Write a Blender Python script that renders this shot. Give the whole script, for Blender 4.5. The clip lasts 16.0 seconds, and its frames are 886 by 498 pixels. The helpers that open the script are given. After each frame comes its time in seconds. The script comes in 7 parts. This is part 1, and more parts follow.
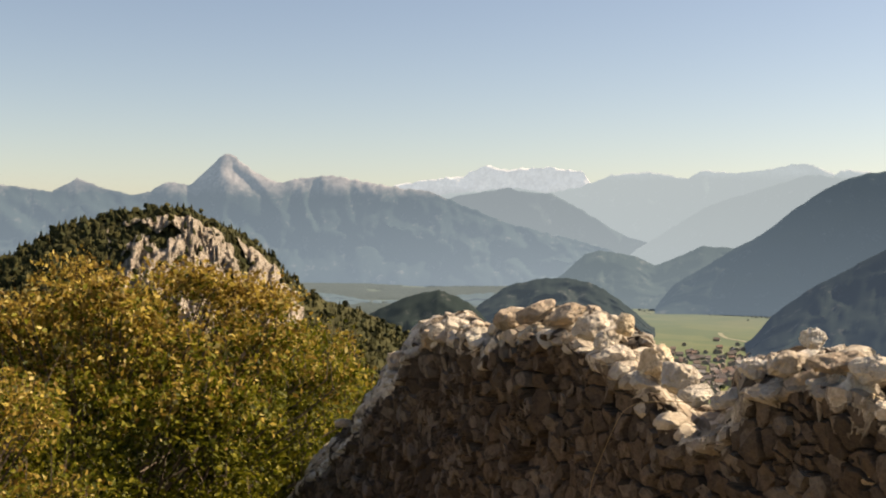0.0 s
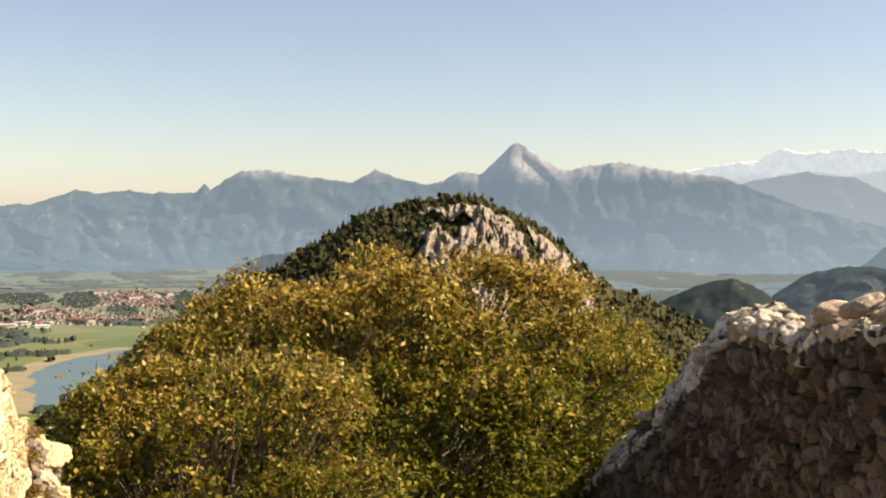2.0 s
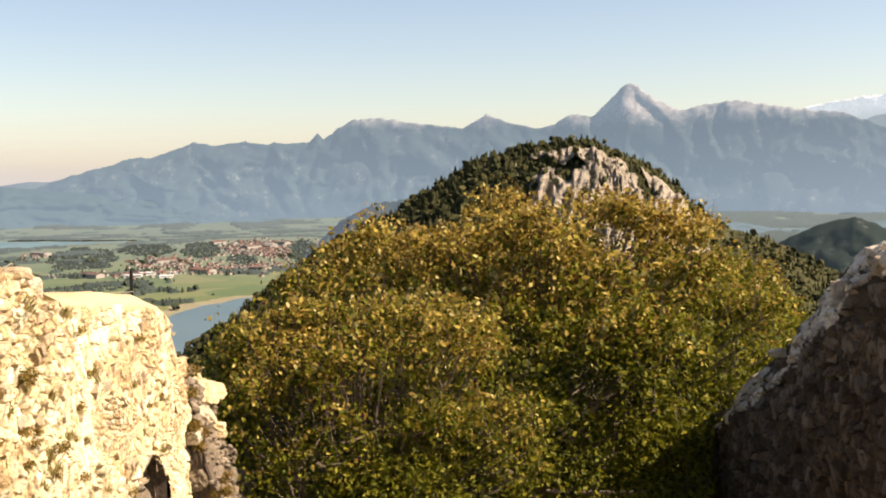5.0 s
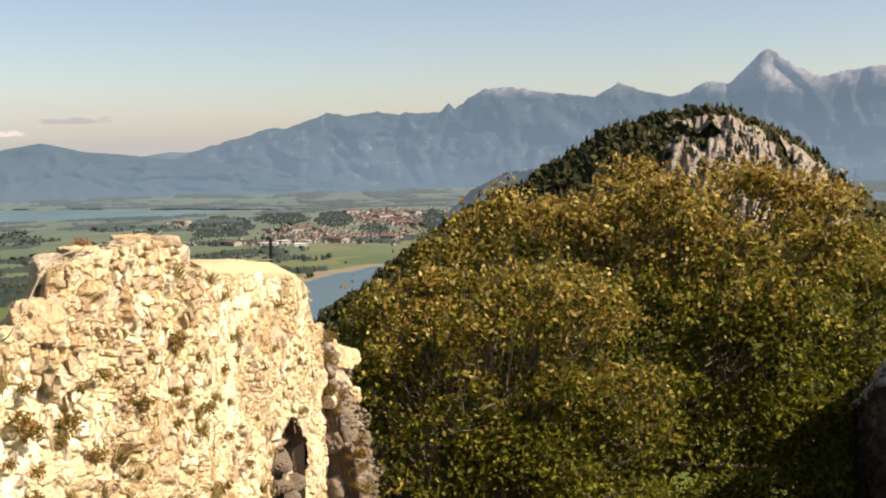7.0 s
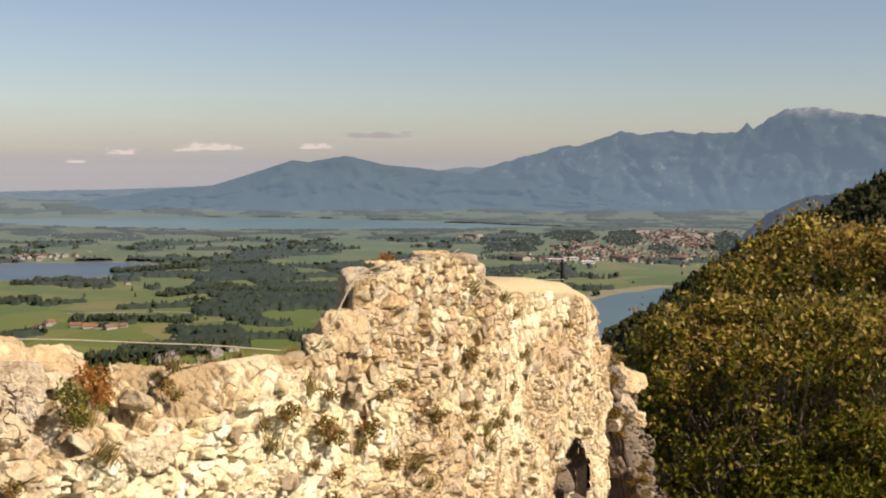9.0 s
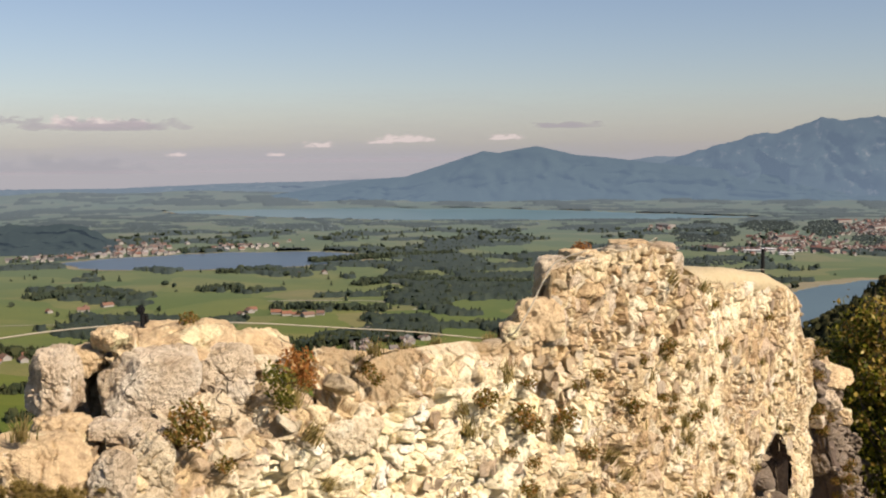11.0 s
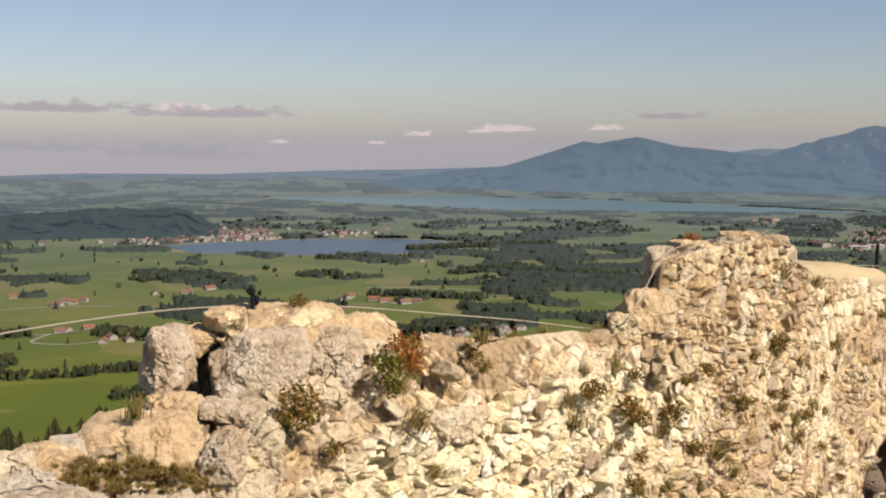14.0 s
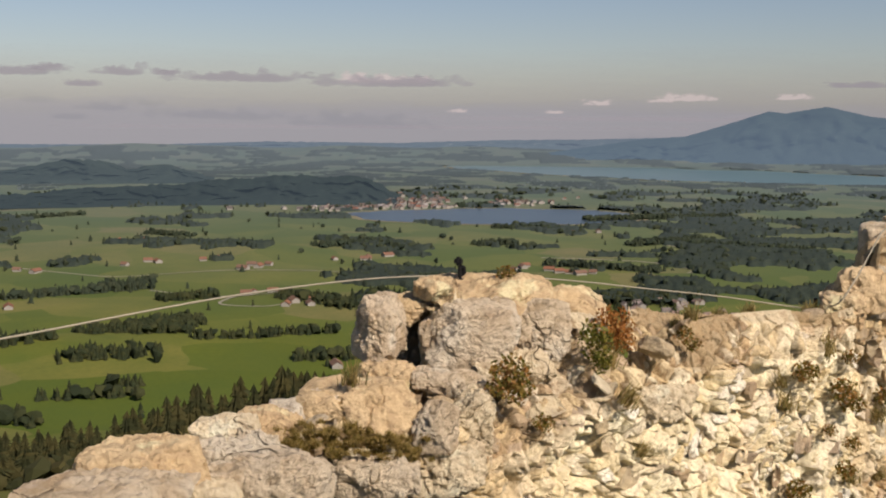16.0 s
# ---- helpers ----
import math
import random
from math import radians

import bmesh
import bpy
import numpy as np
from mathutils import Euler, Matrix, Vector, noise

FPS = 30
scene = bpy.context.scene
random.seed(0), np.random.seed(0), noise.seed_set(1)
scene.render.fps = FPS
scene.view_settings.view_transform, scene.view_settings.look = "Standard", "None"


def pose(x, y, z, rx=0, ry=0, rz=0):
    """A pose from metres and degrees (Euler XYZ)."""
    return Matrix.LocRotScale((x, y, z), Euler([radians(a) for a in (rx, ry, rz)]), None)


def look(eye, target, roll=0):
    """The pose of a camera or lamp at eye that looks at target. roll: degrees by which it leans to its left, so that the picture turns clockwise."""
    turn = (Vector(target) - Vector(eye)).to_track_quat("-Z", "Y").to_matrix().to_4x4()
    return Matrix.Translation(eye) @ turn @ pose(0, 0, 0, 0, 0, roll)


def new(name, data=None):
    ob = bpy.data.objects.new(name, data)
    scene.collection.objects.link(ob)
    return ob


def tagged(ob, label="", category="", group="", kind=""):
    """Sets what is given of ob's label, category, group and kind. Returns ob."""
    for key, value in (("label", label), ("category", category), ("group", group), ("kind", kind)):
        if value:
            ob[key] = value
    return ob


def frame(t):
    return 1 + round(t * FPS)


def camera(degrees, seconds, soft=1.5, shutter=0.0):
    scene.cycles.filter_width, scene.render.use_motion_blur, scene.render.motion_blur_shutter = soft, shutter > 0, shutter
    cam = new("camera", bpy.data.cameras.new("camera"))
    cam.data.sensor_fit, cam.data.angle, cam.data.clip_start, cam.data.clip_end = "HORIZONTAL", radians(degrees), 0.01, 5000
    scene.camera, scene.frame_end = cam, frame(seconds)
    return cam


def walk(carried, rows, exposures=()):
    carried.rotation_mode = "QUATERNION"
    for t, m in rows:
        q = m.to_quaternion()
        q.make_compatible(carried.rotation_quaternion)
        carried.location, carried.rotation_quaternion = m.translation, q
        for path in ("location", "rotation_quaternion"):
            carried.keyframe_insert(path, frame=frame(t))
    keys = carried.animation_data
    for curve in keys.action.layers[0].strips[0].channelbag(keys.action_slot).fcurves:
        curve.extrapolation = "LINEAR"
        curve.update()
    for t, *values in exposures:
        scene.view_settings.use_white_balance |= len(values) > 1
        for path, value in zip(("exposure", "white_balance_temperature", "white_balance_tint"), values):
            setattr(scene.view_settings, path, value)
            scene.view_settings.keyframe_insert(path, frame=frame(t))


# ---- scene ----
def view(x, y, z, yaw, pitch, roll):
    """A camera pose: place, heading clockwise from +Y, pitch and lean in degrees."""
    a, b = radians(yaw), radians(pitch)
    eye = Vector((x, y, z))
    return look(eye, eye + Vector((math.sin(a) * math.cos(b), math.cos(a) * math.cos(b), math.sin(b))), roll)


cam = camera(41.86, 16.0, soft=2.0)
walk(cam, [
    (0.0, view(0.682, 0.302, 0.009, 69.43, -0.42, 0.72)),
    (0.5, view(0.720, 0.374, 0.023, 67.78, -0.64, 0.68)),
    (1.0, view(0.712, 0.459, 0.030, 63.74, -0.85, 0.74)),
    (1.5, view(0.718, 0.509, 0.036, 59.32, -1.03, 0.51)),
    (2.0, view(0.849, 0.577, 0.026, 55.23, -1.18, 0.42)),
    (2.5, view(0.892, 0.599, 0.027, 52.34, -1.31, 0.25)),
    (3.0, view(0.918, 0.679, 0.014, 50.90, -1.43, 0.12)),
    (5.5, view(0.412, 0.670, -0.025, 49.12, -4.59, -1.18)),
    (6.0, view(0.396, 0.663, -0.021, 47.87, -5.16, -1.18)),
    (6.5, view(0.386, 0.636, -0.016, 45.92, -5.42, -1.22)),
    (7.0, view(0.397, 0.600, -0.010, 43.17, -5.26, -1.13)),
    (7.5, view(0.399, 0.590, 0.001, 39.83, -4.89, -0.78)),
    (8.0, view(0.385, 0.577, 0.009, 36.19, -4.51, -0.45)),
    (8.5, view(0.361, 0.594, 0.020, 32.64, -4.28, 0.06)),
    (9.0, view(0.350, 0.605, 0.032, 28.97, -4.27, 0.16)),
    (9.5, view(0.341, 0.610, 0.033, 25.56, -4.40, -0.10)),
    (10.0, view(0.341, 0.647, 0.023, 22.86, -4.54, -0.44)),
    (12.5, view(0.312, 0.651, 0.011, 17.34, -4.86, 0.18)),
    (13.0, view(0.314, 0.679, 0.007, 16.64, -4.95, 0.23)),
    (13.5, view(0.324, 0.708, 0.005, 15.79, -5.06, 0.18)),
    (14.0, view(0.301, 0.722, -0.001, 14.72, -5.24, 0.21)),
    (14.5, view(0.286, 0.750, 0.000, 12.87, -5.64, 0.24)),
    (15.0, view(0.262, 0.778, 0.000, 10.55, -6.19, 0.23)),
    (15.5, view(0.234, 0.803, -0.002, 8.22, -6.67, 0.26)),
    (16.0, view(0.189, 0.813, -0.002, 6.01, -6.77, 0.35)),
], exposures=[(0, 1.05, 8150, 17), (1, 1.20, 8150, 17), (3, 1.32, 7800, 17), (5.5, 1.34, 7600, 18), (7, 0.98, 7200, 18), (8, 0.68, 7200, 18), (9.5, 0.58, 7000, 19), (12.5, 0.46, 6750, 20), (14, 0.44, 6750, 20), (15, 0.44, 6750, 20), (15.5, 0.22, 6750, 20), (16, 0.17, 6750, 20)])

# ---- light ----
SUN_AZ, SUN_EL = 147.0, 41.0
world = bpy.data.worlds.new("sky_world")
scene.world = world
world.use_nodes = True
wn = world.node_tree
bg = wn.nodes["Background"]
sky = wn.nodes.new("ShaderNodeTexSky")
sky.sky_type = "NISHITA"
sky.sun_disc = False
sky.sun_elevation, sky.sun_rotation = radians(SUN_EL), radians(SUN_AZ)
sky.altitude, sky.air_density, sky.dust_density, sky.ozone_density = 800, 1.0, 1.2, 2.2
wn.links.new(sky.outputs[0], bg.inputs[0])
bg.inputs[1].default_value = 0.068
sun_data = bpy.data.lights.new("sun", "SUN")
sun_data.energy, sun_data.angle, sun_data.color = 5.0, radians(0.53), (1.0, 0.92, 0.78)
sun = new("sun", sun_data)
sa, se = radians(SUN_AZ), radians(SUN_EL)
sun.matrix_world = look((0, 0, 60), Vector((0, 0, 60)) - Vector((math.sin(sa) * math.cos(se), math.cos(sa) * math.cos(se), math.sin(se))))


# ---- materials ----
ALBEDO = 0.80  # scales every base colour, to balance surfaces with sun, sky and exposure
AIR = 0.77  # strength of the emission that paints haze on ranges and brightens clouds


class Nodes:
    """A short hand for node materials."""

    def __init__(self, name):
        self.mat = bpy.data.materials.new(name)
        self.mat.use_nodes = True
        self.t = self.mat.node_tree
        self.b = self.t.nodes["Principled BSDF"]
        self.out = self.t.nodes["Material Output"]
        self.geo = self.t.nodes.new("ShaderNodeNewGeometry")
        self.obj = self.t.nodes.new("ShaderNodeTexCoord")

    def link(self, a, b):
        self.t.links.new(a, b)

    def noise(self, scale, detail=5.0, rough=0.55, world_space=True, vec=None):
        n = self.t.nodes.new("ShaderNodeTexNoise")
        n.inputs["Scale"].default_value, n.inputs["Detail"].default_value, n.inputs["Roughness"].default_value = scale, detail, rough
        self.link(vec or (self.geo.outputs["Position"] if world_space else self.obj.outputs["Object"]), n.inputs["Vector"])
        return n.outputs["Fac"]

    def voronoi(self, scale, feature="F1", out="Color", vec=None):
        n = self.t.nodes.new("ShaderNodeTexVoronoi")
        n.feature = feature
        n.inputs["Scale"].default_value = scale
        self.link(vec or self.geo.outputs["Position"], n.inputs["Vector"])
        return n.outputs[out]

    def ramp(self, fac, stops):
        n = self.t.nodes.new("ShaderNodeValToRGB")
        e = n.color_ramp.elements
        while len(e) < len(stops):
            e.new(0.5)
        for k, (p, c) in enumerate(stops):
            e[k].position, e[k].color = p, (*c, 1)
        self.link(fac, n.inputs[0])
        return n.outputs[0]

    def mix(self, fac, a, b, kind="MIX"):
        n = self.t.nodes.new("ShaderNodeMix")
        n.data_type, n.blend_type = "RGBA", kind
        for v, i in ((fac, 0), (a, 6), (b, 7)):
            if isinstance(v, (int, float)):
                n.inputs[i].default_value = v
            elif isinstance(v, tuple):
                n.inputs[i].default_value = (*v, 1)
            else:
                self.link(v, n.inputs[i])
        return n.outputs[2]

    def math(self, op, a, b=0.0, c=0.0):
        n = self.t.nodes.new("ShaderNodeMath")
        n.operation = op
        for k, v in enumerate((a, b, c)):
            if isinstance(v, (int, float)):
                n.inputs[k].default_value = v
            else:
                self.link(v, n.inputs[k])
        return n.outputs[0]

    def split(self, vec):
        n = self.t.nodes.new("ShaderNodeSeparateXYZ")
        self.link(vec, n.inputs[0])
        return n.outputs

    def bump(self, height, strength=0.5, dist=0.02):
        n = self.t.nodes.new("ShaderNodeBump")
        n.inputs["Strength"].default_value, n.inputs["Distance"].default_value = strength, dist
        self.link(height, n.inputs["Height"])
        self.link(n.outputs[0], self.b.inputs["Normal"])

    def done(self, colour, rough=0.9, spec=0.2):
        if isinstance(colour, tuple):
            self.b.inputs["Base Color"].default_value = (*(c * ALBEDO for c in colour), 1)
        else:
            colour = self.mix(1.0, colour, (ALBEDO,) * 3, "MULTIPLY")
            self.link(colour, self.b.inputs["Base Color"])
        self.b.inputs["Roughness"].default_value = rough
        self.b.inputs["Specular IOR Level"].default_value = spec
        return self.mat


def stone_mat(name, tones, joined, weather=(0.46, 0.34, 0.20)):
    """Broken limestone: a tone for each stone, grain, weather stains and fine relief."""
    n = Nodes(name)
    if joined:
        rnd = n.geo.outputs["Random Per Island"]
    else:
        rnd = n.t.nodes.new("ShaderNodeObjectInfo").outputs["Random"]
    k = len(tones) - 1
    base = n.ramp(rnd, [(i / k, c) for i, c in enumerate(tones)])
    big = n.noise(2.6, 4)
    fine = n.noise(42, 6, 0.65)
    grain = n.noise(13, 6, 0.7)
    col = n.mix(n.ramp(big, [(0.42, (0, 0, 0)), (0.68, (0.75, 0.75, 0.75))]), base, weather)
    col = n.mix(n.ramp(grain, [(0.35, (0.55, 0.55, 0.55)), (0.7, (0, 0, 0))]), col, (0.33, 0.29, 0.24))
    col = n.mix(0.35, col, n.ramp(fine, [(0.3, (0.45, 0.42, 0.38)), (0.7, (1, 1, 1))]), "MULTIPLY")
    n.bump(n.math("ADD", n.math("MULTIPLY", grain, 0.9), n.math("MULTIPLY", fine, 0.4)), 1.0, 0.035)
    return n.done(col, 0.92, 0.15)


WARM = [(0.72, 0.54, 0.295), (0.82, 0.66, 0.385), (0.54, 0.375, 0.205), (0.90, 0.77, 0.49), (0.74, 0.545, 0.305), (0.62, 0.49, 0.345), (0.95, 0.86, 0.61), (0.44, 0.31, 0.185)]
# limestone of the shaded wall, its shade put into near-black tones
SHADE_TONES = [(0.095, 0.073, 0.052), (0.15, 0.114, 0.084), (0.068, 0.052, 0.038), (0.20, 0.155, 0.115), (0.11, 0.083, 0.06)]
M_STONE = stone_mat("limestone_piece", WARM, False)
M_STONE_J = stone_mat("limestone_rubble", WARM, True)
M_RSTONE = stone_mat("shade_toned_stone_piece", SHADE_TONES, False, (0.14, 0.105, 0.08))
M_RSTONE_J = stone_mat("shade_toned_rubble", SHADE_TONES, True, (0.14, 0.105, 0.08))


def skin_mat(name, tones, pale, mortar, weather, lime=(0.92, 0.83, 0.60), strength=1.0):
    """Rubble in mortar: a tone for each stone, joints, stains and fine relief; paler stones and joints where the tone
    attribute steps up.
    """
    n = Nodes(name)
    at = n.t.nodes.new("ShaderNodeAttribute")
    at.attribute_name = "tone"
    jt = n.t.nodes.new("ShaderNodeAttribute")
    jt.attribute_name = "joint"
    rnd = n.math("FRACT", at.outputs["Fac"])
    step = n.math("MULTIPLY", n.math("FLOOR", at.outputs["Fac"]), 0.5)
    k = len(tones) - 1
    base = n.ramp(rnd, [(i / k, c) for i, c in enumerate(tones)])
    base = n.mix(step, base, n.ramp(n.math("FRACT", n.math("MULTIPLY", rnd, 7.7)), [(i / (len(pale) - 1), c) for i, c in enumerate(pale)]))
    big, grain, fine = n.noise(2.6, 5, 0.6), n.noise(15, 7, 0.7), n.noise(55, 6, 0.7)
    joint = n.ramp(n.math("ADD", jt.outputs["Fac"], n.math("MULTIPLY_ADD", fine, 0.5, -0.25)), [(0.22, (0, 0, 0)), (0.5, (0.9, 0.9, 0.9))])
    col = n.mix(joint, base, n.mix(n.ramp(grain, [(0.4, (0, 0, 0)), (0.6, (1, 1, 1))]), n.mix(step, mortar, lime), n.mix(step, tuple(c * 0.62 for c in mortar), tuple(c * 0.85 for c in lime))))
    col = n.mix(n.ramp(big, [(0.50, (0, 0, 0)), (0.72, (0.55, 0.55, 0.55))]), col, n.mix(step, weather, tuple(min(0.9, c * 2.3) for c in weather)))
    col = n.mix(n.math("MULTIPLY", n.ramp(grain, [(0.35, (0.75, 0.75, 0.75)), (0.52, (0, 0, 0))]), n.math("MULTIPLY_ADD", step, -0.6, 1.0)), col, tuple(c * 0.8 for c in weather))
    col = n.mix(0.45, col, n.ramp(fine, [(0.32, (0.40, 0.36, 0.31)), (0.56, (1, 1, 1))]), "MULTIPLY")
    n.bump(n.math("ADD", n.math("MULTIPLY", grain, 0.9), n.math("MULTIPLY", fine, 0.45)), strength, 0.018)
    return n.done(col, 0.94, 0.12)


def cracks(n, scale, width, shift):
    """Thin branching fissures: 1 in a crack, 0 beside it."""
    mv = n.t.nodes.new("ShaderNodeVectorMath")
    mv.operation = "ADD"
    mv.inputs[1].default_value = (shift, shift * 0.7, shift * 1.9)
    n.link(n.geo.outputs["Position"], mv.inputs[0])
    line = n.math("ABSOLUTE", n.math("SUBTRACT", n.noise(scale, 2.5, 0.55, vec=mv.outputs[0]), 0.5))
    some = n.ramp(n.noise(scale * 0.6, 2), [(0.52, (0, 0, 0)), (0.60, (1, 1, 1))])
    return n.math("MULTIPLY", n.ramp(line, [(0.0, (1, 1, 1)), (width, (0, 0, 0))]), some)


def mortar_mat(name, a, b, c, fissured=False):
    n = Nodes(name)
    f, g, h = n.noise(3.0, 5), n.noise(28, 6, 0.7), n.noise(110, 4, 0.7)
    col = n.mix(n.ramp(f, [(0.35, (0, 0, 0)), (0.65, (1, 1, 1))]), a, b)
    col = n.mix(n.ramp(g, [(0.4, (0.6, 0.6, 0.6)), (0.62, (0, 0, 0))]), col, c)
    relief = n.math("ADD", g, n.math("MULTIPLY", h, 0.5))
    if fissured:
        col = n.mix(n.ramp(n.noise(6.0, 5, 0.65), [(0.56, (0, 0, 0)), (0.66, (0.7, 0.7, 0.7))]), col, tuple(min(0.97, x * 1.3) for x in b))
        col = n.mix(n.ramp(n.noise(9.0, 5, 0.7), [(0.32, (0.8, 0.8, 0.8)), (0.42, (0, 0, 0))]), col, tuple(x * 0.7 for x in c))
        split = cracks(n, 3.6, 0.007, 5.0)
        col = n.mix(n.math("MULTIPLY", split, 0.9), col, (0.15, 0.10, 0.06))
        relief = n.math("SUBTRACT", relief, n.math("MULTIPLY", split, 0.8))
    n.bump(relief, 0.9, 0.025)
    return n.done(col, 0.95, 0.1)


M_MORTAR = mortar_mat("lime_mortar", (0.62, 0.48, 0.30), (0.72, 0.58, 0.38), (0.42, 0.30, 0.18))
# darker copy of the lime mortar, with the shaded wall's shade in it
M_MORTAR_R = mortar_mat("dark_mortar", (0.17, 0.13, 0.10), (0.22, 0.17, 0.13), (0.09, 0.07, 0.055))
M_SKIN = skin_mat("sunlit_limestone_rubble", WARM, [(0.96, 0.84, 0.54), (1.0, 0.93, 0.66), (0.90, 0.74, 0.42), (1.0, 0.97, 0.82)], (0.56, 0.42, 0.24), (0.36, 0.24, 0.125))
# the shaded wall's copy of M_SKIN, shade put into its tones
M_SKIN_R = skin_mat("shaded_limestone_rubble", SHADE_TONES, [(0.70, 0.62, 0.50), (0.86, 0.79, 0.67), (0.58, 0.49, 0.38)], (0.085, 0.065, 0.048), (0.060, 0.046, 0.034), (0.34, 0.28, 0.21))
M_CAP = mortar_mat("sandy_mortar_cap", (0.66, 0.54, 0.31), (0.72, 0.61, 0.38), (0.55, 0.44, 0.26))


def boulder_mat():
    n = Nodes("grey_limestone_boulder")
    rnd = n.t.nodes.new("ShaderNodeObjectInfo").outputs["Random"]
    f, g, h = n.noise(7.0, 6, 0.6), n.noise(24, 7, 0.7), n.noise(80, 5, 0.7)
    col = n.ramp(f, [(0.30, (0.50, 0.37, 0.24)), (0.44, (0.76, 0.61, 0.42)), (0.58, (0.92, 0.78, 0.57)), (0.75, (0.82, 0.71, 0.55))])
    col = n.mix(n.ramp(n.noise(4.3, 4, 0.6), [(0.55, (0, 0, 0)), (0.63, (0.75, 0.75, 0.75))]), col, (0.96, 0.88, 0.71))
    col = n.mix(n.ramp(n.noise(5.1, 5, 0.65), [(0.34, (0.7, 0.7, 0.7)), (0.43, (0, 0, 0))]), col, (0.60, 0.42, 0.23))
    col = n.mix(n.ramp(g, [(0.36, (0.65, 0.65, 0.65)), (0.48, (0, 0, 0))]), col, (0.36, 0.27, 0.17))
    col = n.mix(n.math("MULTIPLY", rnd, 0.3), col, (0.82, 0.69, 0.47))
    split = cracks(n, 3.6, 0.007, 3.0)
    col = n.mix(n.math("MULTIPLY", split, 0.9), col, (0.13, 0.095, 0.06))
    n.bump(n.math("SUBTRACT", n.math("ADD", n.math("MULTIPLY", g, 1.3), n.math("MULTIPLY", h, 0.6)), n.math("MULTIPLY", split, 0.9)), 1.0, 0.03)
    return n.done(col, 0.92, 0.15)


M_BOULDER = boulder_mat()


def leaf_mat(name, stops, height=None):
    """Leaves: a tone for each leaf, thin enough to let light through; height: (low, high, colour) where the crown has turned."""
    n = Nodes(name)
    col = n.ramp(n.geo.outputs["Random Per Island"], stops)
    if height:
        lo, hi, tone = height
        z = n.split(n.geo.outputs["Position"])[2]
        patch = n.math("ADD", n.math("MULTIPLY", n.math("SUBTRACT", z, lo), 1.0 / (hi - lo)), n.math("MULTIPLY", n.math("SUBTRACT", n.noise(0.55, 3), 0.5), 1.2))
        pick = n.math("GREATER_THAN", patch, n.math("MULTIPLY_ADD", n.math("FRACT", n.math("MULTIPLY", n.geo.outputs["Random Per Island"], 37.7)), 0.9, 0.1))
        col = n.mix(pick, col, n.ramp(n.math("FRACT", n.math("MULTIPLY", n.geo.outputs["Random Per Island"], 91.3)), tone))
    tr = n.t.nodes.new("ShaderNodeBsdfTranslucent")
    n.link(n.mix(1.0, col, (ALBEDO,) * 3, "MULTIPLY"), tr.inputs[0])
    ms = n.t.nodes.new("ShaderNodeMixShader")
    ms.inputs[0].default_value = 0.42
    n.done(col, 0.55, 0.15)
    n.link(n.b.outputs[0], ms.inputs[1])
    n.link(tr.outputs[0], ms.inputs[2])
    n.link(ms.outputs[0], n.out.inputs[0])
    return n.mat


# real autumn tones, with shade below and light above put into them
M_LEAF = leaf_mat("turning_leaves",
                  [(0.0, (0.036, 0.046, 0.004)), (0.35, (0.092, 0.103, 0.008)), (0.7, (0.180, 0.176, 0.015)), (1.0, (0.33, 0.290, 0.036))],
                  (-4.4, -0.6, [(0.0, (0.17, 0.098, 0.022)), (0.5, (0.34, 0.225, 0.042)), (0.85, (0.56, 0.415, 0.085)), (1.0, (0.70, 0.58, 0.25))]))
M_SHRUB = leaf_mat("shrub_leaves", [(0.0, (0.11, 0.11, 0.02)), (0.5, (0.24, 0.18, 0.04)), (0.8, (0.38, 0.18, 0.05)), (1.0, (0.48, 0.29, 0.11))])
M_GREEN = leaf_mat("green_shrub_leaves", [(0.0, (0.07, 0.085, 0.012)), (0.6, (0.17, 0.17, 0.03)), (1.0, (0.34, 0.28, 0.06))])
M_RED = leaf_mat("red_autumn_leaves", [(0.0, (0.34, 0.12, 0.03)), (0.6, (0.46, 0.20, 0.05)), (1.0, (0.52, 0.31, 0.11))])
M_GRASS = leaf_mat("dry_grass", [(0.0, (0.16, 0.15, 0.04)), (0.5, (0.34, 0.26, 0.09)), (1.0, (0.52, 0.40, 0.18))])
M_GREENGRASS = leaf_mat("low_green_grass", [(0.0, (0.14, 0.12, 0.025)), (0.5, (0.32, 0.23, 0.065)), (1.0, (0.58, 0.42, 0.17))])


def plain_mat(name, colour, rough=0.8, metal=0.0, var=0.25, scale=20):
    n = Nodes(name)
    f = n.noise(scale, 5, 0.6)
    col = n.mix(n.ramp(f, [(0.3, (var, var, var)), (0.7, (0, 0, 0))]), colour, tuple(c * 0.55 for c in colour))
    n.b.inputs["Metallic"].default_value = metal
    return n.done(col, rough, 0.3)


M_BARK = plain_mat("grey_brown_bark", (0.16, 0.12, 0.09), 0.95, 0, 0.6, 9)
M_IRON = plain_mat("dark_iron", (0.02, 0.02, 0.02), 0.6, 0.6)
M_STALK = plain_mat("dry_stalk", (0.34, 0.25, 0.13), 0.8)
M_WIRE = plain_mat("dull_galvanised_wire", (0.42, 0.38, 0.28), 0.6, 0.3)


def tree_mat(name, tones):
    n = Nodes(name)
    col = n.ramp(n.math("FRACT", n.math("ADD", n.geo.outputs["Random Per Island"], n.t.nodes.new("ShaderNodeObjectInfo").outputs["Random"])), [(i / (len(tones) - 1), c) for i, c in enumerate(tones)])
    return n.done(col, 0.95, 0.1)


